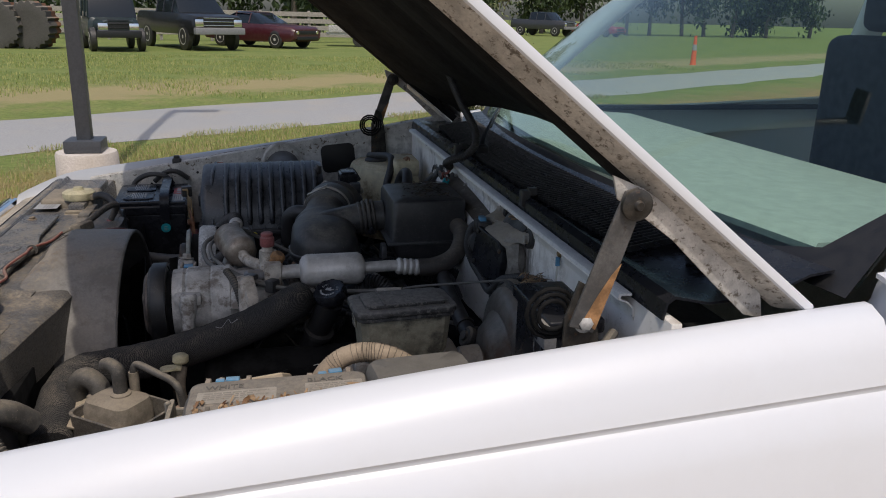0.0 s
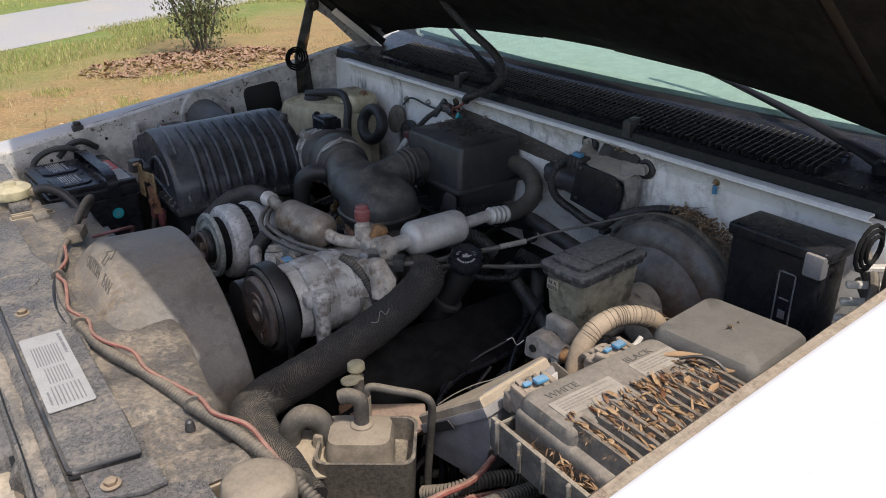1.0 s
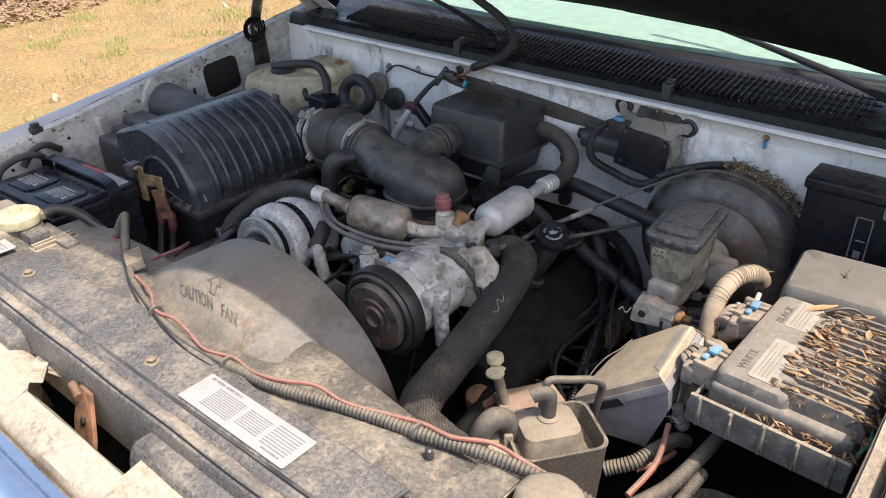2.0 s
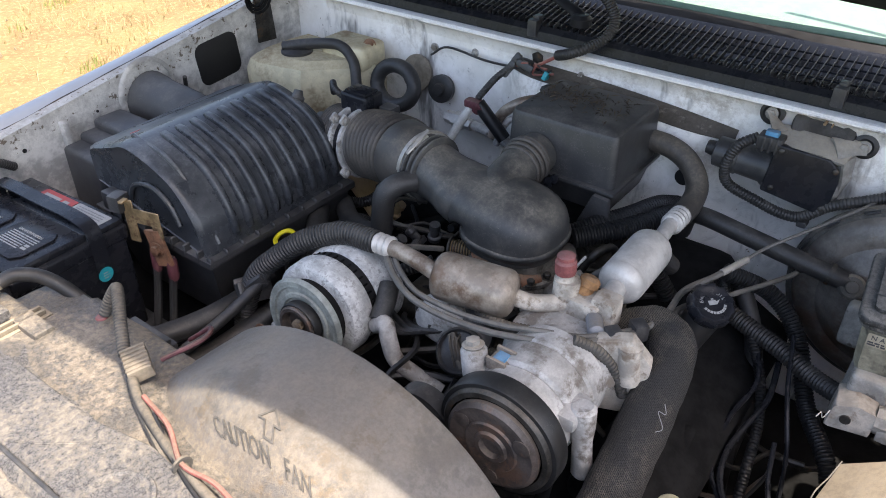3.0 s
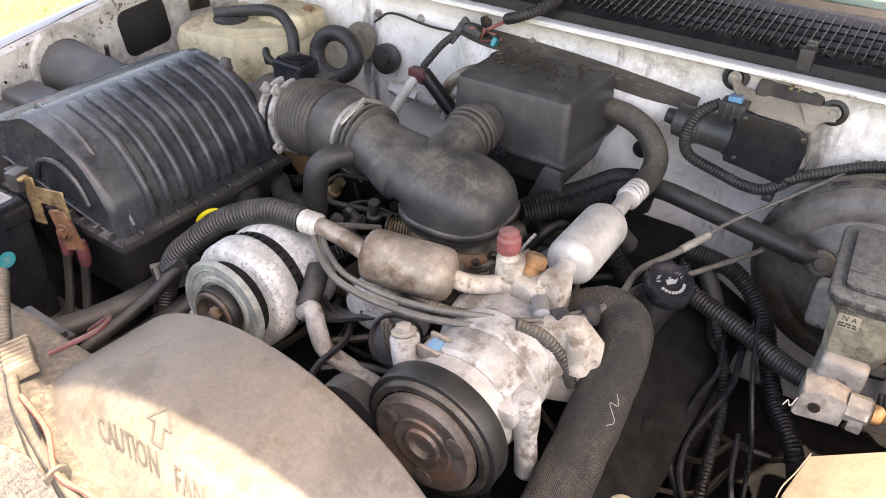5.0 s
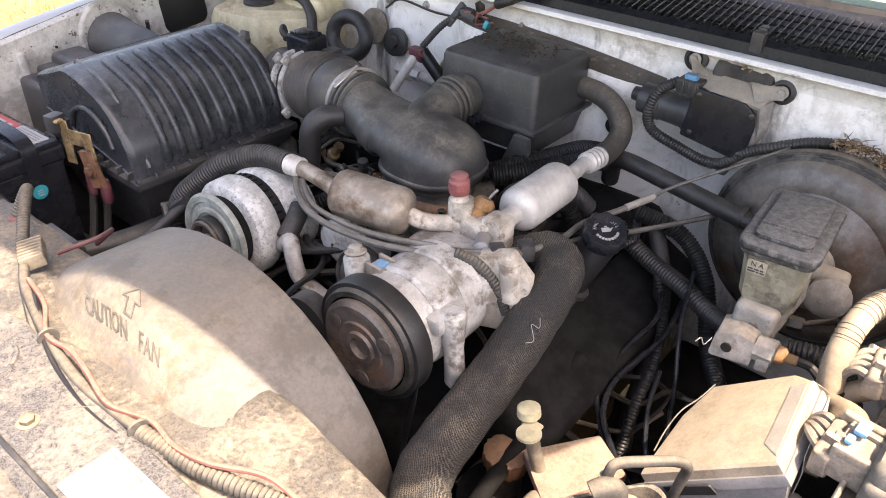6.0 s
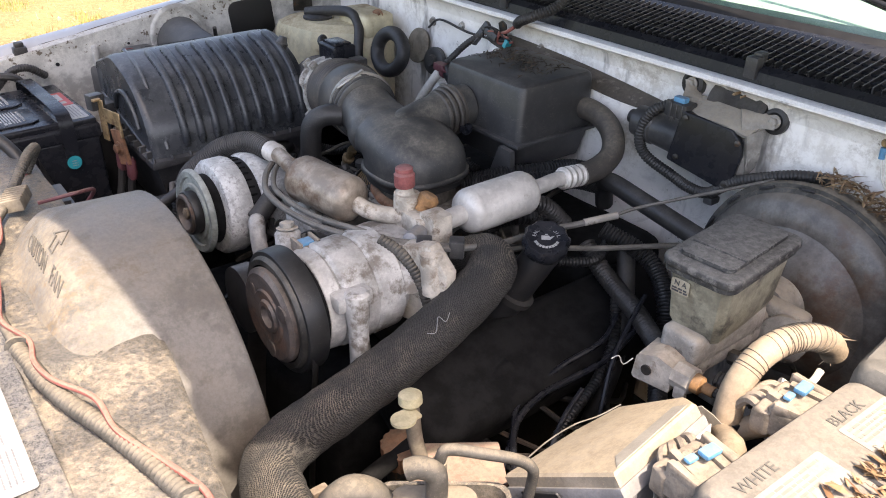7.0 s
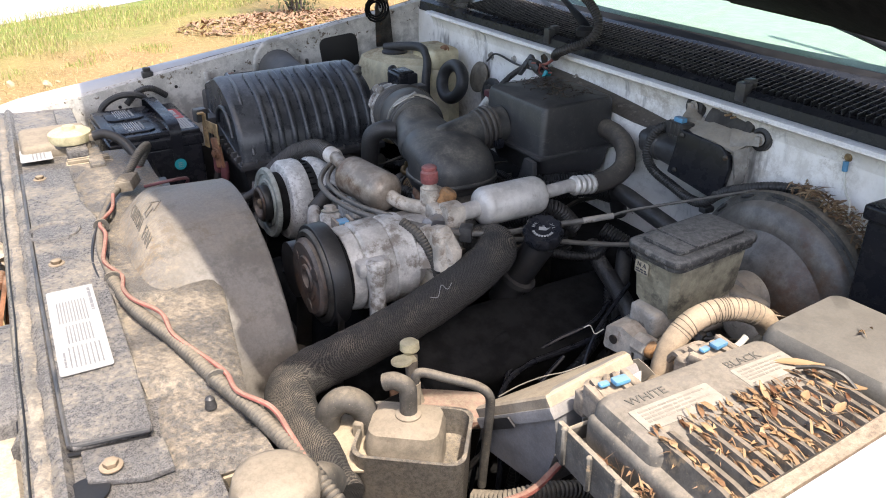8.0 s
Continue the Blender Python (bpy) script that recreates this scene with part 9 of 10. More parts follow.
pipe_thing = thing("bent_vapour_pipe", (-0.53, -0.44, 0.85), "thin bent metal pipe over the reservoir", "pipe")
part("pipe", tube([(-0.578, -0.420, 0.940), (-0.577, -0.421, 0.960), (-0.570, -0.424, 0.967), (-0.545, -0.440, 0.960), (-0.524, -0.457, 0.955), (-0.513, -0.466, 0.945), (-0.509, -0.463, 0.92), (-0.507, -0.452, 0.85), (-0.507, -0.447, 0.80)], 0.0052, 10), LOOM, pipe_thing)
part("stem", lathe([(0, 0.007), (0.03, 0.007)], (-0.578, -0.420, 0.925), (0, 0, 1), 12), CREAM, pipe_thing)

steering = thing("steering_pump", (-0.52, -0.28, 0.70), "power steering pump with a rusty cap and pale cap strap", "pump")
part("body", lathe([(0, 0.04), (0.01, 0.055), (0.10, 0.055), (0.11, 0.03)], (-0.52, -0.28, 0.66), (0, 0, 1), 30), SHADE_IRON, steering)
part("neck", lathe([(0, 0.020), (0.06, 0.019)], (-0.515, -0.276, 0.76), (0, 0, 1), 20), STEEL_DARK, steering)
part("rusty_cap", lathe([(-0.012, 0.024), (0, 0.026), (0.010, 0.026), (0.013, 0.021), (0.014, 0.01)], (-0.515, -0.276, 0.818), (0, 0, 1), 40, lambda a, i: 1 + 0.05 * math.cos(16 * a) * (i < 3)), RUST, steering, "rusty ridged cap")
valve = thing("purge_valve", (-0.54, -0.32, 0.86), "cream capped valve stem on a bracket", "valve")
part("stem", tube([(-0.525, -0.325, 0.84), (-0.530, -0.318, 0.875), (-0.526, -0.306, 0.905)], 0.008, 10), CREAM, valve)
part("cap", lathe([(0, 0.010), (0.003, 0.0125), (0.012, 0.012), (0.015, 0.008)], (-0.528, -0.307, 0.912), (0.05, 0.15, 1), 20), CAP_YELLOW, valve, "pale yellow screw cap")
part("strap", join(lathe([(0, 0.013), (0.003, 0.013)], (-0.545, -0.319, 0.908), (0, 0.1, 1), 20), box(-0.547, -0.526, -0.324, -0.306, 0.906, 0.910, 0.001)), CAP_YELLOW, valve)
part("mount", prism([(-0.05, -0.03), (0.05, -0.04), (0.06, 0.02), (-0.03, 0.04)], frame_pose((-0.505, -0.345, 0.835), (1, -0.4, 0), (0.3, 1, 0)), 0.012, 0.004), RED_DUSTY, valve, "dusty red brown bracket")
part("sand_block", box(-0.60, -0.545, -0.38, -0.33, 0.80, 0.845, 0.012, 3), CREAM, valve)

cap_thing = thing("radiator_cap_tower", (-0.765, -0.545, 0.85), "round cream dusted radiator filler cap", "radiator cap")
part("tower", tube([(-0.745, -0.535, 0.86), (-0.755, -0.540, 0.93), (-0.765, -0.545, 0.985)], 0.026, 22), TAN_LOOM, cap_thing)
part("cap", lathe([(-0.010, 0.030), (-0.004, 0.036), (0.010, 0.037), (0.018, 0.034), (0.023, 0.026), (0.025, 0.010)], (-0.766, -0.545, 0.990), (0.05, 0.0, 1), 36, lambda a, i: 1 + 0.03 * math.cos(8 * a) * (0 < i < 3)), CREAM, cap_thing)
part("hose", tube([(-0.755, -0.535, 0.95), (-0.735, -0.515, 0.955), (-0.715, -0.50, 0.945), (-0.70, -0.48, 0.92)], 0.017, 14), RUBBER_DUSTY, cap_thing)

looms = thing("corrugated_loom", (-0.55, -0.6, 0.88), "ribbed grey looms across the lower corner", "wiring")
for path, r in (
    ([(-0.55, -0.50, 0.845), (-0.53, -0.53, 0.86), (-0.50, -0.545, 0.868), (-0.46, -0.555, 0.862), (-0.43, -0.56, 0.84)], 0.010),
    ([(-0.66, -0.575, 0.915), (-0.62, -0.585, 0.905), (-0.57, -0.595, 0.895), (-0.50, -0.60, 0.885), (-0.43, -0.60, 0.87)], 0.0095),
):
    part("loom", ribbed(path, r, 0.0048, 0.13), LOOM, looms)
for path in ([(-0.62, -0.565, 0.90), (-0.57, -0.57, 0.905), (-0.52, -0.56, 0.892), (-0.48, -0.55, 0.90)], [(-0.53, -0.535, 0.85), (-0.50, -0.555, 0.855), (-0.47, -0.56, 0.85)]):
    part("wire", tube(path, 0.004, 8), RED_WIRE, looms)
tray_near = thing("inner_tray", (-0.6, -0.66, 0.75), "dusty black inner tray below the computer", "tray")
part("tray", sheet([[(x, y, z + 0.01 * math.sin(14 * x)) for y, z in ((-0.56, 0.80), (-0.62, 0.835), (-0.70, 0.85), (-0.772, 0.87))] for x in (-0.90, -0.80, -0.70, -0.62, -0.55, -0.48)], 0.003), DUSTY, tray_near)
for k in range(5):
    part("notch", box(-0.80 + 0.06 * k, -0.77 + 0.06 * k, -0.61, -0.585, 0.825, 0.855, 0.004), DUSTY, tray_near)
lower = thing("lower_panel", (-0.2, -0.5, 0.55), "dark inner wheel well behind the engine", "wheel well", kind="structure")
# wells coloured near-black for the shade down there
part("near_well", sheet([[(x, -0.76, 0.86), (x, -0.70, 0.80), (x, -0.60, 0.70), (x, -0.50, 0.60), (x, -0.44, 0.50)] for x in (-0.50, -0.35, -0.2, 0.0)], 0.003), SHADE_IRON, lower)
part("far_well", sheet([[(x, 0.77, 0.86), (x, 0.70, 0.80), (x, 0.60, 0.70), (x, 0.50, 0.60), (x, 0.44, 0.50)] for x in (-0.85, -0.6, -0.35, -0.2, 0.0)], 0.003), SHADE_IRON, lower)
for s in (-1, 1):
    wiper = thing("wiper_arm", (0.2, 0.1 * s, 1.17), "matt black wiper arm on the windscreen", "wiper", "wipers")
    if s < 0:
        pts = [(0.150, -0.640, 1.163), (0.165, -0.58, 1.176), (0.19, -0.47, 1.197), (0.215, -0.36, 1.215), (0.235, -0.265, 1.229), (0.25, -0.15, 1.245)]
    else:
        pts = [(0.077, 0.149, 1.170), (0.090, 0.180, 1.182), (0.140, 0.300, 1.199), (0.190, 0.425, 1.211), (0.244, 0.554, 1.223)]
    n = 5 * (len(pts) - 1) + 1
    part("arm", sweep(spline(pts, 5), [0.012 - 0.0080 * min(1, i / (0.55 * n)) for i in range(n)], 10, True, 0.5), WIPER, wiper)
    part("blade", sweep(spline([Vector(p) + Vector((0.004, 0, -0.006)) for p in pts[2:]], 5), [0.0032] * (5 * (len(pts) - 3) + 1), 8, True, 0.6), RUBBER, wiper)
    part("pivot", lathe([(0, 0.018), (0.012, 0.018), (0.018, 0.012)], Vector(pts[0]) - Vector((0, 0, 0.01)), (0, 0, 1), 20), WIPER, wiper)


# ---- outside ----
ground = lone("ground", loft([[(x, y, 0.0) for y in (-300, -40, -6, 6, 20, 60, 600)] for x in (-400, -60, -8, 8, 60, 400)], closed=False), GROUND, "sandy dirt and patchy grass ground", "ground", kind="structure")
path_rows = []
for i in range(40):
    s = -14 + i * 1.2
    c = Vector((-1.0 + 0.84 * s, 9.9 + 0.54 * s, 0))
    n = Vector((-0.54, 0.84, 0))
    w = 1.35 + 0.08 * math.sin(1.7 * i)
    path_rows.append([c - n * (w + 0.05 * math.sin(3.1 * i)) + Vector((0, 0, 0.004)), c - n * (w - 0.2) + Vector((0, 0, 0.03)), c + Vector((0, 0, 0.04)), c + n * (w - 0.2) + Vector((0, 0, 0.03)), c + n * w + Vector((0, 0, 0.004))])
lone("path", loft(path_rows, closed=False), GRAVEL, "pale gravel path between grass verges", "path", kind="structure")


def blades(n, where, tall, wide, lean=0.5):
    """Grass: n single blades."""
    verts, faces = [], []
    for _ in range(n):
        x, y = where()
        a, h, w = rnd.uniform(0, 6.3), tall * rnd.uniform(0.4, 1.2), wide * rnd.uniform(0.6, 1.3)
        dx, dy = math.cos(a), math.sin(a)
        l = lean * h * rnd.uniform(0.2, 1)
        b = rnd.uniform(0, 6.3)
        lx, ly = l * math.cos(b), l * math.sin(b)
        k = len(verts)
        verts += [(x - dx * w, y - dy * w, 0), (x + dx * w, y + dy * w, 0), (x + lx * 0.4 + dx * w * 0.7, y + ly * 0.4 + dy * w * 0.7, h * 0.6), (x + lx * 0.4 - dx * w * 0.7, y + ly * 0.4 - dy * w * 0.7, h * 0.6), (x + lx, y + ly, h)]
        faces += [(k, k + 1, k + 2, k + 3), (k + 3, k + 2, k + 4)]
    return verts, faces


def blade_object(name, data, mat, label):
    me = bpy.data.meshes.new(name)
    me.from_pydata(data[0], [], data[1])
    me.materials.append(mat)
    return tagged(new(name, me), label, "grass", kind="stuff")


def verge():
    """A place on the verge between truck and path, in clumps."""
    while True:
        x, y = rnd.uniform(-5, 7), rnd.uniform(2.5, 13.5)
        d = -0.54 * x + 0.84 * y
        if 5.4 < d < 7.7 and noise.noise((x * 0.9, y * 0.9, 0.3)) > 0.26 - 0.16 * (d - 5.4):
            return x, y


def field():
    while True:
        x, y = rnd.uniform(-12, 14), rnd.uniform(9, 26)
        d = -0.54 * x + 0.84 * y
        if d > 10.6 and noise.noise((x * 0.5, y * 0.5, 1.3)) > -0.25 + (0.45 if d < 13 else 0):
            return x, y


def bare():
    while True:
        x, y = rnd.uniform(-3, 4), 1.2 + 6.5 * rnd.random() ** 1.5
        if noise.noise((x * 1.6, y * 1.6, 5.3)) > -0.02 or rnd.random() < 0.12:
            return x, y


blade_object("verge_grass", blades(13000, verge, 0.06, 0.004), GRASS, "short green verge grass in clumps")
blade_object("straw_grass", blades(9000, verge, 0.05, 0.004), STRAW, "straw coloured verge grass")
blade_object("field_grass", blades(30000, field, 0.07, 0.008), GRASS, "mown green field grass")


def tuft():
    while True:
        x, y = rnd.uniform(-3, 4), rnd.uniform(1.5, 6.5)
        if noise.noise((x * 2.6, y * 2.6, 9.1)) > 0.30:
            return x, y


blade_object("green_tufts", blades(7000, tuft, 0.05, 0.003), GRASS, "small green tufts in the dirt")
blade_object("dry_grass", blades(30000, bare, 0.04, 0.0022, 1.2), STRAW, "sparse straw coloured grass on dirt")
stones = bmesh.new()
for _ in range(160):
    x, y = rnd.uniform(-4, 4), rnd.uniform(1.6, 6.0)
    r = 0.012 + 0.05 * rnd.random() ** 4
    m = Matrix.Translation((x, y, r * 0.3)) @ Euler((rnd.random() * 3, rnd.random() * 3, rnd.random() * 3)).to_matrix().to_4x4() @ Matrix.Diagonal((r, r * rnd.uniform(0.5, 0.9), r * rnd.uniform(0.4, 0.7), 1))
    bmesh.ops.create_icosphere(stones, subdivisions=1, radius=1.0, matrix=m)
lone("stones", stones, worn("sandy_stones", (0.48, 0.38, 0.24), 0.9, dust=0.3), "small sandy stones on the dirt", "stones", kind="stuff")

mulch = bmesh.new()
for _ in range(900):
    a, q = rnd.uniform(0, 6.3), math.sqrt(rnd.random())
    p = Vector((1.65 + 1.1 * q * math.cos(a), 6.95 + 0.6 * q * math.sin(a), 0.01 + 0.05 * (1 - q * q) + rnd.uniform(0, 0.02)))
    m = Matrix.Translation(p) @ Euler((rnd.uniform(-0.7, 0.7), rnd.uniform(-0.7, 0.7), rnd.uniform(0, 6.3))).to_matrix().to_4x4()
    s1, s2 = rnd.uniform(0.015, 0.05), rnd.uniform(0.006, 0.016)
    q4 = [mulch.verts.new(m @ Vector(v)) for v in ((-s1, -s2, 0), (s1, -s2, 0.003), (s1, s2, 0), (-s1, s2, 0.004))]
    mulch.faces.new(q4)
lone("mulch_bed", mulch, MULCH, "red brown mulch round the shrub", "mulch", kind="stuff", smooth=0)

# shrub
shrub = thing("shrub", (1.9, 7.35, 0), "open grey green shrub with many thin stems", "shrub")
stems, tips = [], []
for k in range(11):
    a = 2 * math.pi * k / 11 + rnd.uniform(-0.2, 0.2)
    p = Vector((1.9 + 0.05 * math.cos(a), 7.35 + 0.05 * math.sin(a), 0))
    pts = [p]
    reach = rnd.uniform(0.25, 0.75)
    for j in range(1, 5):
        pts.append(p + Vector((reach * math.cos(a) * (j / 4) ** 1.2 + rnd.uniform(-0.05, 0.05), reach * math.sin(a) * (j / 4) ** 1.2 + rnd.uniform(-0.05, 0.05), 0.36 * j * rnd.uniform(0.8, 1.1))))
    stems.append(sweep(spline(pts, 4), [0.014 * (1 - 0.05 * i) for i in range(17)], 7))
    tips += spline(pts, 4)[2:]
    for j in range(6):
        q = rnd.choice(spline(pts, 4)[3:])
        e = q + Vector((rnd.uniform(-0.3, 0.3), rnd.uniform(-0.3, 0.3), rnd.uniform(0.05, 0.3)))
        stems.append(sweep(spline([q, q.lerp(e, 0.5) + Vector((0, 0, 0.03)), e], 3), [0.005] * 7, 5))
        tips += [q.lerp(e, 0.5), e, e]
for stem_mesh in stems:
    part("stem", stem_mesh, BARK, shrub)


def leaf_cloud(tips, n, spread, size):
    verts, faces = [], []
    for _ in range(n):
        c = rnd.choice(tips) + Vector((rnd.gauss(0, spread), rnd.gauss(0, spread), rnd.gauss(0, spread)))
        r = Euler((rnd.uniform(0, 6), rnd.uniform(0, 6), rnd.uniform(0, 6))).to_matrix()
        s = size * rnd.uniform(0.6, 1.3)
        k = len(verts)
        verts += [tuple(c + r @ Vector(v)) for v in ((-s, 0, 0), (0, -s * 0.45, 0.1 * s), (s, 0, 0), (0, s * 0.45, 0.1 * s))]
        faces.append((k, k + 1, k + 2, k + 3))
    return verts, faces


def leaves_part(name, data, mat, parent):
    me = bpy.data.meshes.new(name)
    o = parent.location
    me.from_pydata([(x - o.x, y - o.y, z - o.z) for x, y, z in data[0]], [], data[1])
    me.materials.append(mat)
    ob = new(name, me)
    ob.parent = parent
    return ob


leaves_part("crown", leaf_cloud(tips, 4200, 0.105, 0.024), FOLIAGE, shrub)

# lamp post
post = thing("lamp_post", (-1.85, 5.43, 0), "dark grey square lamp post on a round concrete base", "lamp post")
px, py = -1.85, 5.43
part("footing", lathe([(-0.1, 0.25), (0.0, 0.25), (0.27, 0.245), (0.295, 0.235), (0.30, 0.0)], (px, py, 0), (0, 0, 1), 40), CONCRETE, post, "pale round concrete footing")
part("base_cover", box(px - 0.145, px + 0.145, py - 0.145, py + 0.145, 0.30, 0.40, 0.012), POST, post)
part("shaft", box(px - 0.056, px + 0.056, py - 0.056, py + 0.056, 0.39, 9.78, 0.008), POST, post)
part("lamp_head", box(px - 0.05, px + 0.64, py - 0.16, py + 0.16, 9.66, 9.78, 0.02), POST, post)


# parked vehicles
def car_shape(sections, w, flare=0.04):
    """A body from side view sections: x, sill height, belt height, and a half width at sill and belt."""
    rings = []
    for x, lo, hi, k in sections:
        h = w / 2 * k
        rings.append([(x, -h, lo), (x, -h - flare, lo + 0.35 * (hi - lo)), (x, -h, lo + 0.75 * (hi - lo)), (x, -h + 0.08, hi - 0.02), (x, -h + 0.16, hi), (x, h - 0.16, hi), (x, h - 0.08, hi - 0.02), (x, h, lo + 0.75 * (hi - lo)), (x, h + flare, lo + 0.35 * (hi - lo)), (x, h, lo)])
    return loft(rings)


def cabin_shape(sections, w):
    rings = []
    for x, lo, hi, k in sections:
        h = w / 2
        rings.append([(x, -h, lo), (x, -h * k, hi - 0.04), (x, -h * k + 0.08, hi), (x, h * k - 0.08, hi), (x, h * k, hi - 0.04), (x, h, lo)])
    return loft(rings)


def vehicle(name, at, turn, label, category, body, cabin, width, tyre, axles, paint, face):
    """A parked car, modelled nose to -x and then set at its place."""
    root = thing(name, (0, 0, 0), label, category, "parked vehicles")
    part("body", car_shape(body, width), paint, root, "", 35)
    part("cabin_glass", cabin_shape(cabin, width - 0.16), CAR_GLASS, root, "", 30)
    part("roof", cabin_shape([(x + (0.02 if i == 0 else 0), hi - 0.06, hi + 0.012, k) for i, (x, lo, hi, k) in enumerate(cabin) if 0 < i < len(cabin) - 1], (width - 0.16) * 0.86), paint, root, "", 30)
    for s in (-1, 1):
        for i in range(len(cabin) - 1):
            xb, lb, hb, kb = cabin[i + 1]
            h = (width - 0.16) / 2
            part("pillar", sweep([Vector((xb, s * (h + 0.004), lb)), Vector((xb, s * (h * kb + 0.004), hb - 0.03))], [0.035, 0.03], 6), paint, root)
    for x in axles:
        for s in (-1, 1):
            wheel = part("wheel", lathe([(0, tyre * 0.6), (0.01, tyre * 0.85), (0.04, tyre), (0.2, tyre), (0.23, tyre * 0.85), (0.23, tyre * 0.6)], (x, s * (width / 2 - 0.20), tyre), (0, s, 0), 28), RUBBER, root)
            part("rim", lathe([(0.19, tyre * 0.62), (0.235, tyre * 0.6), (0.21, tyre * 0.3), (0.235, 0.05)], (x, s * (width / 2 - 0.20), tyre), (0, s, 0), 20), ALU_BRIGHT, wheel)
    face(root)
    root.matrix_world = pose(*at, 0, 0, turn)
    return root


def truck_face(nose, lo, hi, w, shine=None):
    shine = shine or CHROME

    def make(root):
        g = part("grille", box(nose - 0.02, nose + 0.05, -w / 2 + 0.38, w / 2 - 0.38, lo + 0.28, hi - 0.10, 0.02), BLACK, root)
        for k in range(3):
            part("grille_bar", box(nose - 0.04, nose + 0.02, -w / 2 + 0.36, w / 2 - 0.36, lo + 0.29 + 0.13 * k, lo + 0.315 + 0.13 * k, 0.008), shine, g)
        for s in (-1, 1):
            part("headlight", box(nose - 0.015, nose + 0.12, s * (w / 2 - 0.20) - 0.16, s * (w / 2 - 0.20) + 0.16, hi - 0.42, hi - 0.14, 0.03), CHROME, root)
        part("bumper", box(nose - 0.16, nose + 0.06, -w / 2 - 0.02, w / 2 + 0.02, lo - 0.02, lo + 0.22, 0.04), shine if shine is BLACK else GREY, root)
    return make


def coupe_face(nose, lo, hi, w):
    def make(root):
        part("grille", box(nose - 0.02, nose + 0.05, -w / 2 + 0.35, w / 2 - 0.35, hi - 0.26, hi - 0.12, 0.02), BLACK, root)
        for s in (-1, 1):
            part("headlight", lathe([(0, 0.08), (0.02, 0.07)], (nose - 0.01, s * (w / 2 - 0.30), hi - 0.19), (-1, 0, 0), 16), CHROME, root)
        part("lower_intake", box(nose - 0.03, nose + 0.05, -w / 2 + 0.25, w / 2 - 0.25, lo + 0.06, lo + 0.20, 0.02), BLACK, root)
    return make


PICKUP_BODY = [(-2.85, 0.72, 1.22, 0.90), (-2.7, 0.62, 1.28, 0.98), (-1.5, 0.60, 1.34, 1.0), (-1.3, 0.58, 1.36, 1.0), (0.9, 0.58, 1.38, 1.0), (1.0, 0.62, 1.38, 1.0), (2.85, 0.66, 1.40, 1.0), (2.9, 0.75, 1.36, 0.97)]
PICKUP_CABIN = [(-1.45, 1.34, 1.36, 1.0), (-0.75, 1.36, 2.0, 0.84), (0.15, 1.36, 2.02, 0.84), (0.85, 1.37, 2.0, 0.84), (0.98, 1.37, 1.40, 1.0)]
JEEP_BODY = [(-1.9, 0.62, 1.02, 0.62), (-1.85, 0.55, 1.06, 0.66), (-0.8, 0.50, 1.12, 0.78), (-0.75, 0.45, 1.14, 0.95), (1.7, 0.48, 1.15, 0.95), (1.75, 0.55, 1.10, 0.93)]
JEEP_CABIN = [(-0.72, 1.10, 1.16, 1.0), (-0.45, 1.14, 1.80, 0.92), (0.5, 1.14, 1.84, 0.92), (1.6, 1.14, 1.82, 0.92), (1.68, 1.14, 1.2, 1.0)]
COUPE_BODY = [(-2.5, 0.42, 0.78, 0.90), (-2.35, 0.30, 0.88, 0.98), (-0.9, 0.26, 0.98, 1.0), (1.4, 0.28, 1.02, 1.0), (2.3, 0.34, 1.06, 0.98), (2.5, 0.50, 1.00, 0.92)]
COUPE_CABIN = [(-0.85, 0.95, 0.99, 1.0), (-0.1, 0.98, 1.42, 0.78), (0.7, 0.99, 1.46, 0.76), (1.5, 1.0, 1.15, 0.9), (1.8, 1.02, 1.05, 1.0)]
DARK_GREEN = car_paint("dark_green_paint", (0.012, 0.026, 0.028), 0.1)
BLACK_PAINT = car_paint("black_car_paint", (0.010, 0.011, 0.013), 0.1)
MAROON = car_paint("maroon_car_paint", (0.055, 0.008, 0.012), 0.08)
CHARCOAL = car_paint("charcoal_car_paint", (0.035, 0.036, 0.040), 0.1)
RED_PAINT = car_paint("red_car_paint", (0.30, 0.02, 0.025), 0.08)
vehicle("parked_jeep", (-5.7, 29.6, 0), 107, "dark green off-road car parked on grass", "car", JEEP_BODY, JEEP_CABIN, 1.75, 0.40, (-1.3, 1.15), DARK_GREEN, truck_face(-1.9, 0.5, 1.1, 1.4, BLACK))
vehicle("parked_pickup", (-3.2, 31.9, 0), 117, "lifted black pickup with chrome grille parked on grass", "truck", PICKUP_BODY, PICKUP_CABIN, 2.0, 0.50, (-1.9, 1.8), BLACK_PAINT, truck_face(-2.85, 0.62, 1.28, 1.9))
vehicle("parked_coupe", (-0.4, 34.1, 0), 139, "maroon coupe parked on grass", "car", COUPE_BODY, COUPE_CABIN, 1.9, 0.36, (-1.55, 1.45), MAROON, coupe_face(-2.5, 0.3, 0.85, 1.9))
vehicle("parked_pickup", (24.0, 66.0, 0), 125, "charcoal pickup parked beyond the truck", "truck", PICKUP_BODY, PICKUP_CABIN, 2.0, 0.46, (-1.9, 1.8), CHARCOAL, truck_face(-2.85, 0.62, 1.28, 1.9))
vehicle("parked_coupe", (29.5, 67.0, 0), 125, "red car parked beyond the pickup", "car", COUPE_BODY, COUPE_CABIN, 1.9, 0.36, (-1.55, 1.45), RED_PAINT, coupe_face(-2.5, 0.3, 0.85, 1.9))
tyres = thing("tractor_tyres", (-8.7, 29.5, 0), "stacked lugged tractor tyres turned brown with dust", "tyres")
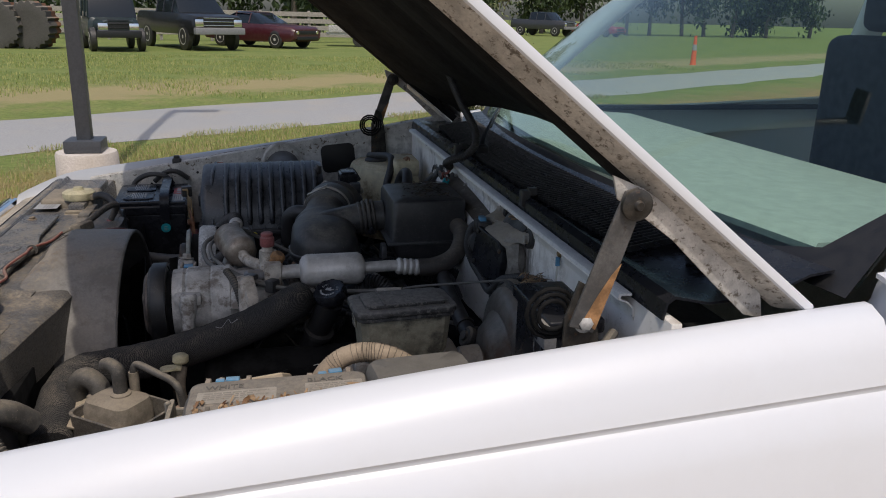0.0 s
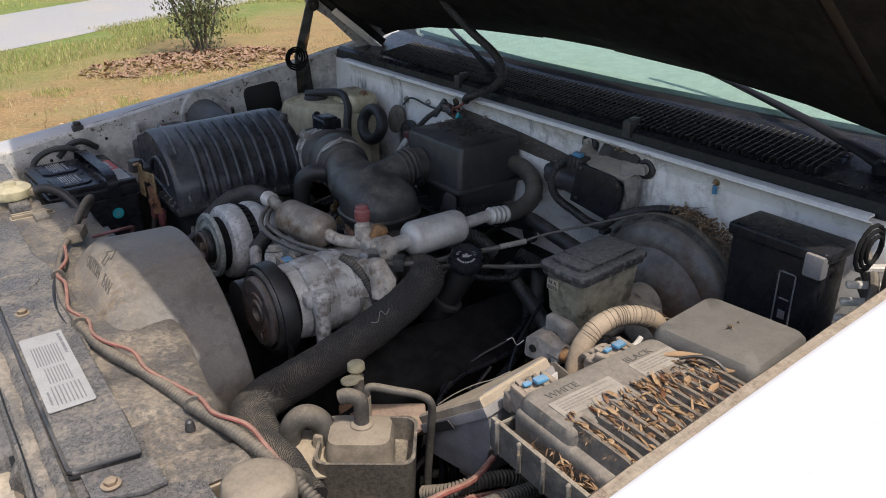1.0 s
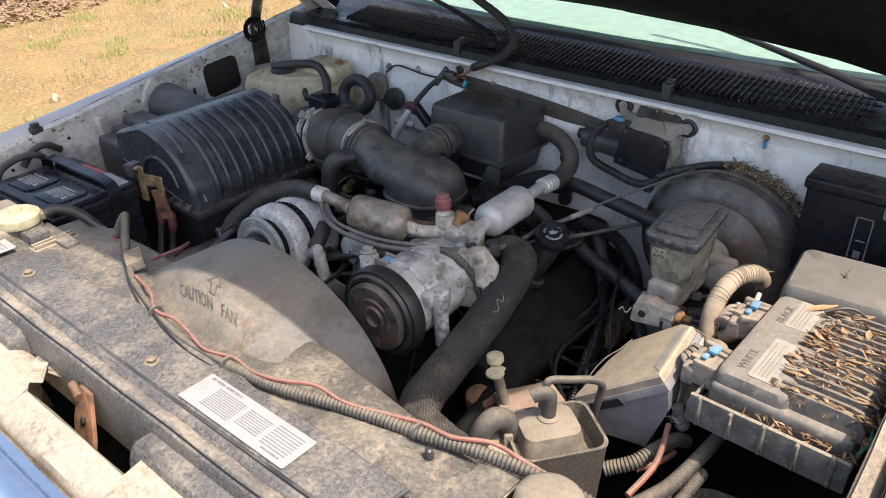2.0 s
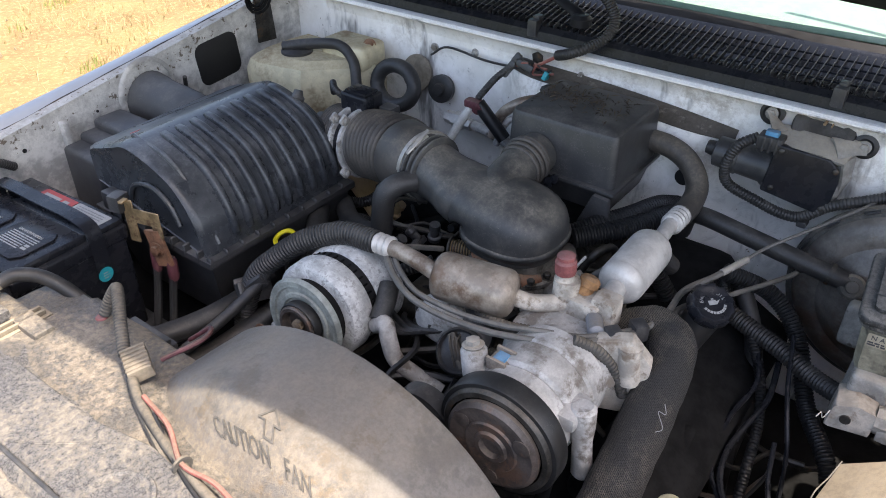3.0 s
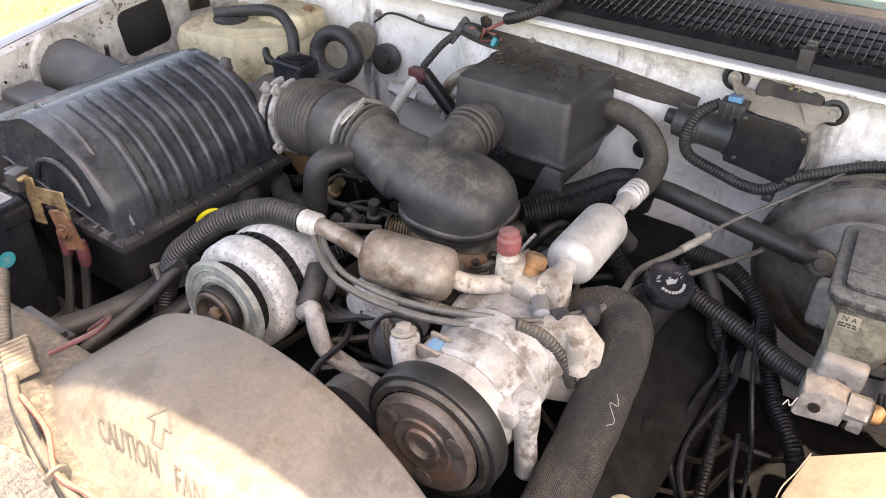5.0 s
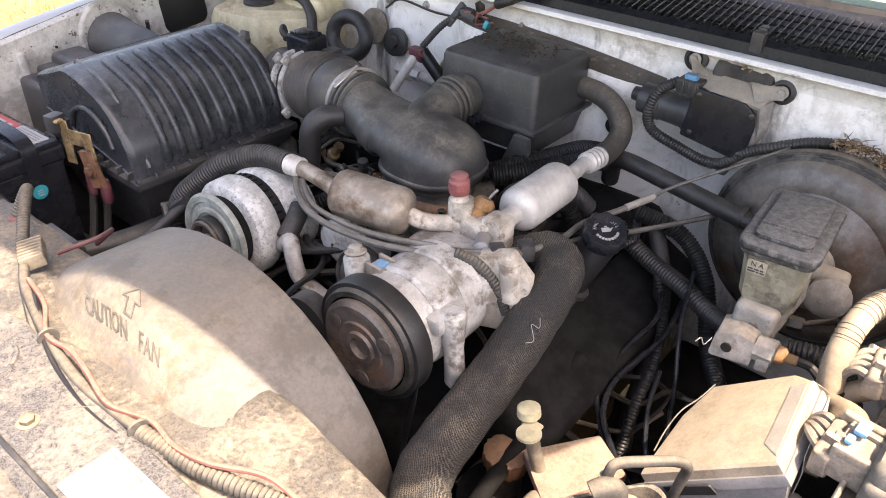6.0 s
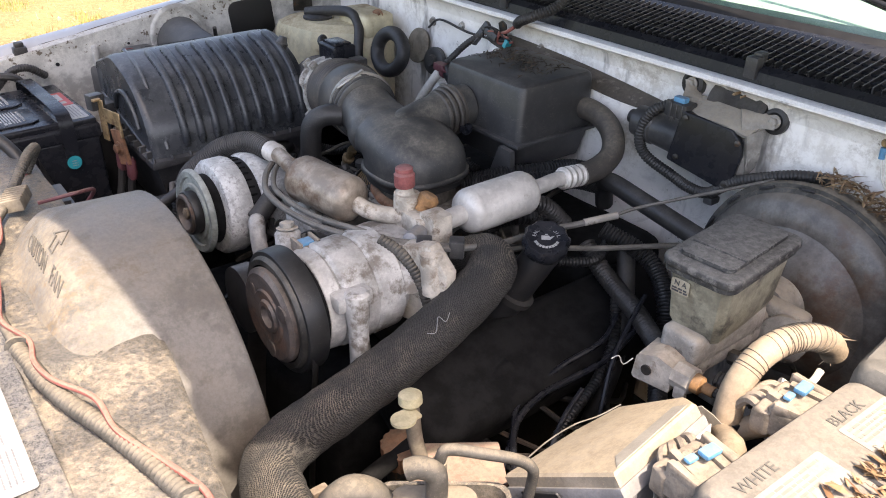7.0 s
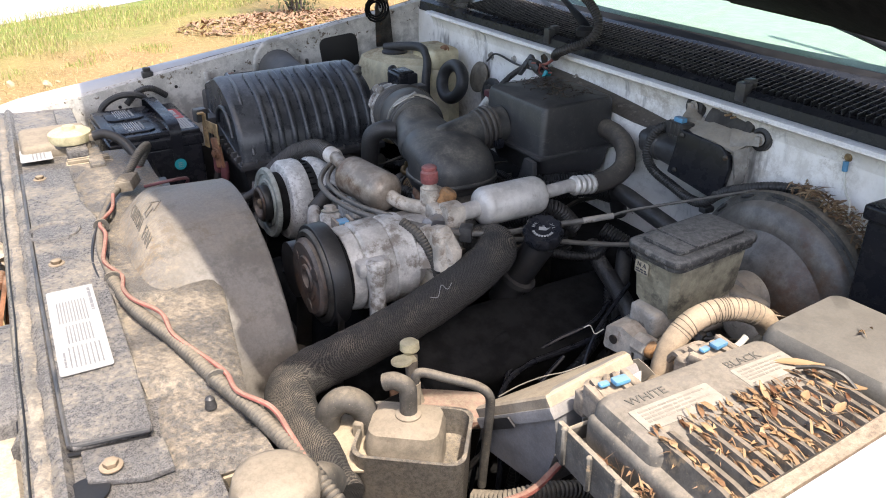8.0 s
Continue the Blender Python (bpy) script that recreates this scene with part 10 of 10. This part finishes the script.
for k, x in enumerate((-9.35, -8.35)):
    part("tyre", lathe([(-0.25, 0.45), (-0.28, 0.65), (-0.24, 0.80), (0.24, 0.80), (0.28, 0.65), (0.25, 0.45)], (x, 29.5, 0.80), (0.25, 1, 0), 60, lambda a, i: 1 + 0.05 * (1 if math.cos(22 * a + (0.8 if i > 2 else 0)) > 0 else -1) * (1 < i < 4)), RUBBER_DUSTY, tyres)
    part("tyre", lathe([(-0.25, 0.45), (-0.28, 0.65), (-0.24, 0.80), (0.24, 0.80), (0.28, 0.65), (0.25, 0.45)], (x, 30.1, 0.80), (0.25, 1, 0), 60, lambda a, i: 1 + 0.05 * (1 if math.cos(22 * a + (0.8 if i > 2 else 0)) > 0 else -1) * (1 < i < 4)), RUST, tyres)
trailer = thing("flat_trailer", (4.4, 36.0, 0), "pale flat trailer parked by the coupe", "trailer")
part("deck", box(2.6, 6.2, 35.3, 36.9, 0.50, 0.62, 0.02), ALU, trailer)
part("rail", box(2.6, 6.2, 35.25, 35.32, 0.62, 0.95, 0.02), ALU, trailer)
part("drawbar", box(6.2, 7.6, 35.9, 36.1, 0.42, 0.52, 0.02), STEEL_DARK, trailer)
for x in (4.0, 4.8):
    part("wheel", lathe([(0, 0.2), (0.02, 0.32), (0.2, 0.32), (0.22, 0.2)], (x, 35.1, 0.32), (0, 1, 0), 24), RUBBER, trailer)

# fence and woods
fence = thing("board_fence", (-5, 40, 0), "weathered grey board fence along the field", "fence")
for i in range(18):
    x = -34 + 2.4 * i
    part("post", box(x - 0.07, x + 0.07, 39.93, 40.07, 0, 1.55, 0.01), FENCE, fence)
    for j in range(4):
        part("board", box(x, x + 2.4, 39.88, 39.92, 0.28 + 0.33 * j, 0.50 + 0.33 * j, 0.005, 1), FENCE, fence)
for k in range(34):
    x = -44 + 3.2 * k + rnd.uniform(-1, 1)
    y = (50 if x < 9 else 78) + rnd.uniform(-4, 7)
    h = rnd.uniform(7, 13)
    tree = thing("tree", (x, y, 0), "dark leafy tree behind the fence", "tree", "tree line")
    trunk_pts = [Vector((x, y, 0)), Vector((x + rnd.uniform(-0.3, 0.3), y, h * 0.35)), Vector((x + rnd.uniform(-0.5, 0.5), y, h * 0.8))]
    limbs, tips_ = [sweep(spline(trunk_pts, 4), [0.22 - 0.02 * i for i in range(9)], 8)], []
    for j in range(9):
        a, z = rnd.uniform(0, 6.3), h * rnd.uniform(0.12, 0.8)
        q = Vector((x, y, z))
        e = q + Vector((rnd.uniform(1.2, 2.6) * math.cos(a), rnd.uniform(1.2, 2.6) * math.sin(a), rnd.uniform(0.4, 1.8)))
        limbs.append(sweep([q, q.lerp(e, 0.5) + Vector((0, 0, 0.2)), e], [0.08, 0.05, 0.02], 6))
        tips_ += [q.lerp(e, 0.4), q.lerp(e, 0.7), e]
    part("trunk", join(*limbs), BARK, tree)
    leaves_part("crown", leaf_cloud(tips_, 1500, 0.75, 0.30), TREES, tree)
cone = thing("traffic_cone", (14.5, 24.0, 0), "orange and white striped marker post", "traffic cone")
part("body", lathe([(0, 0.12), (0.05, 0.10), (1.0, 0.05)], (14.5, 24.0, 0), (0, 0, 1), 20), plain("cone_orange", (0.75, 0.13, 0.03), 0.5), cone)
part("stripe", lathe([(0.5, 0.083), (0.7, 0.073)], (14.5, 24.0, 0), (0, 0, 1), 20), LABEL, cone)
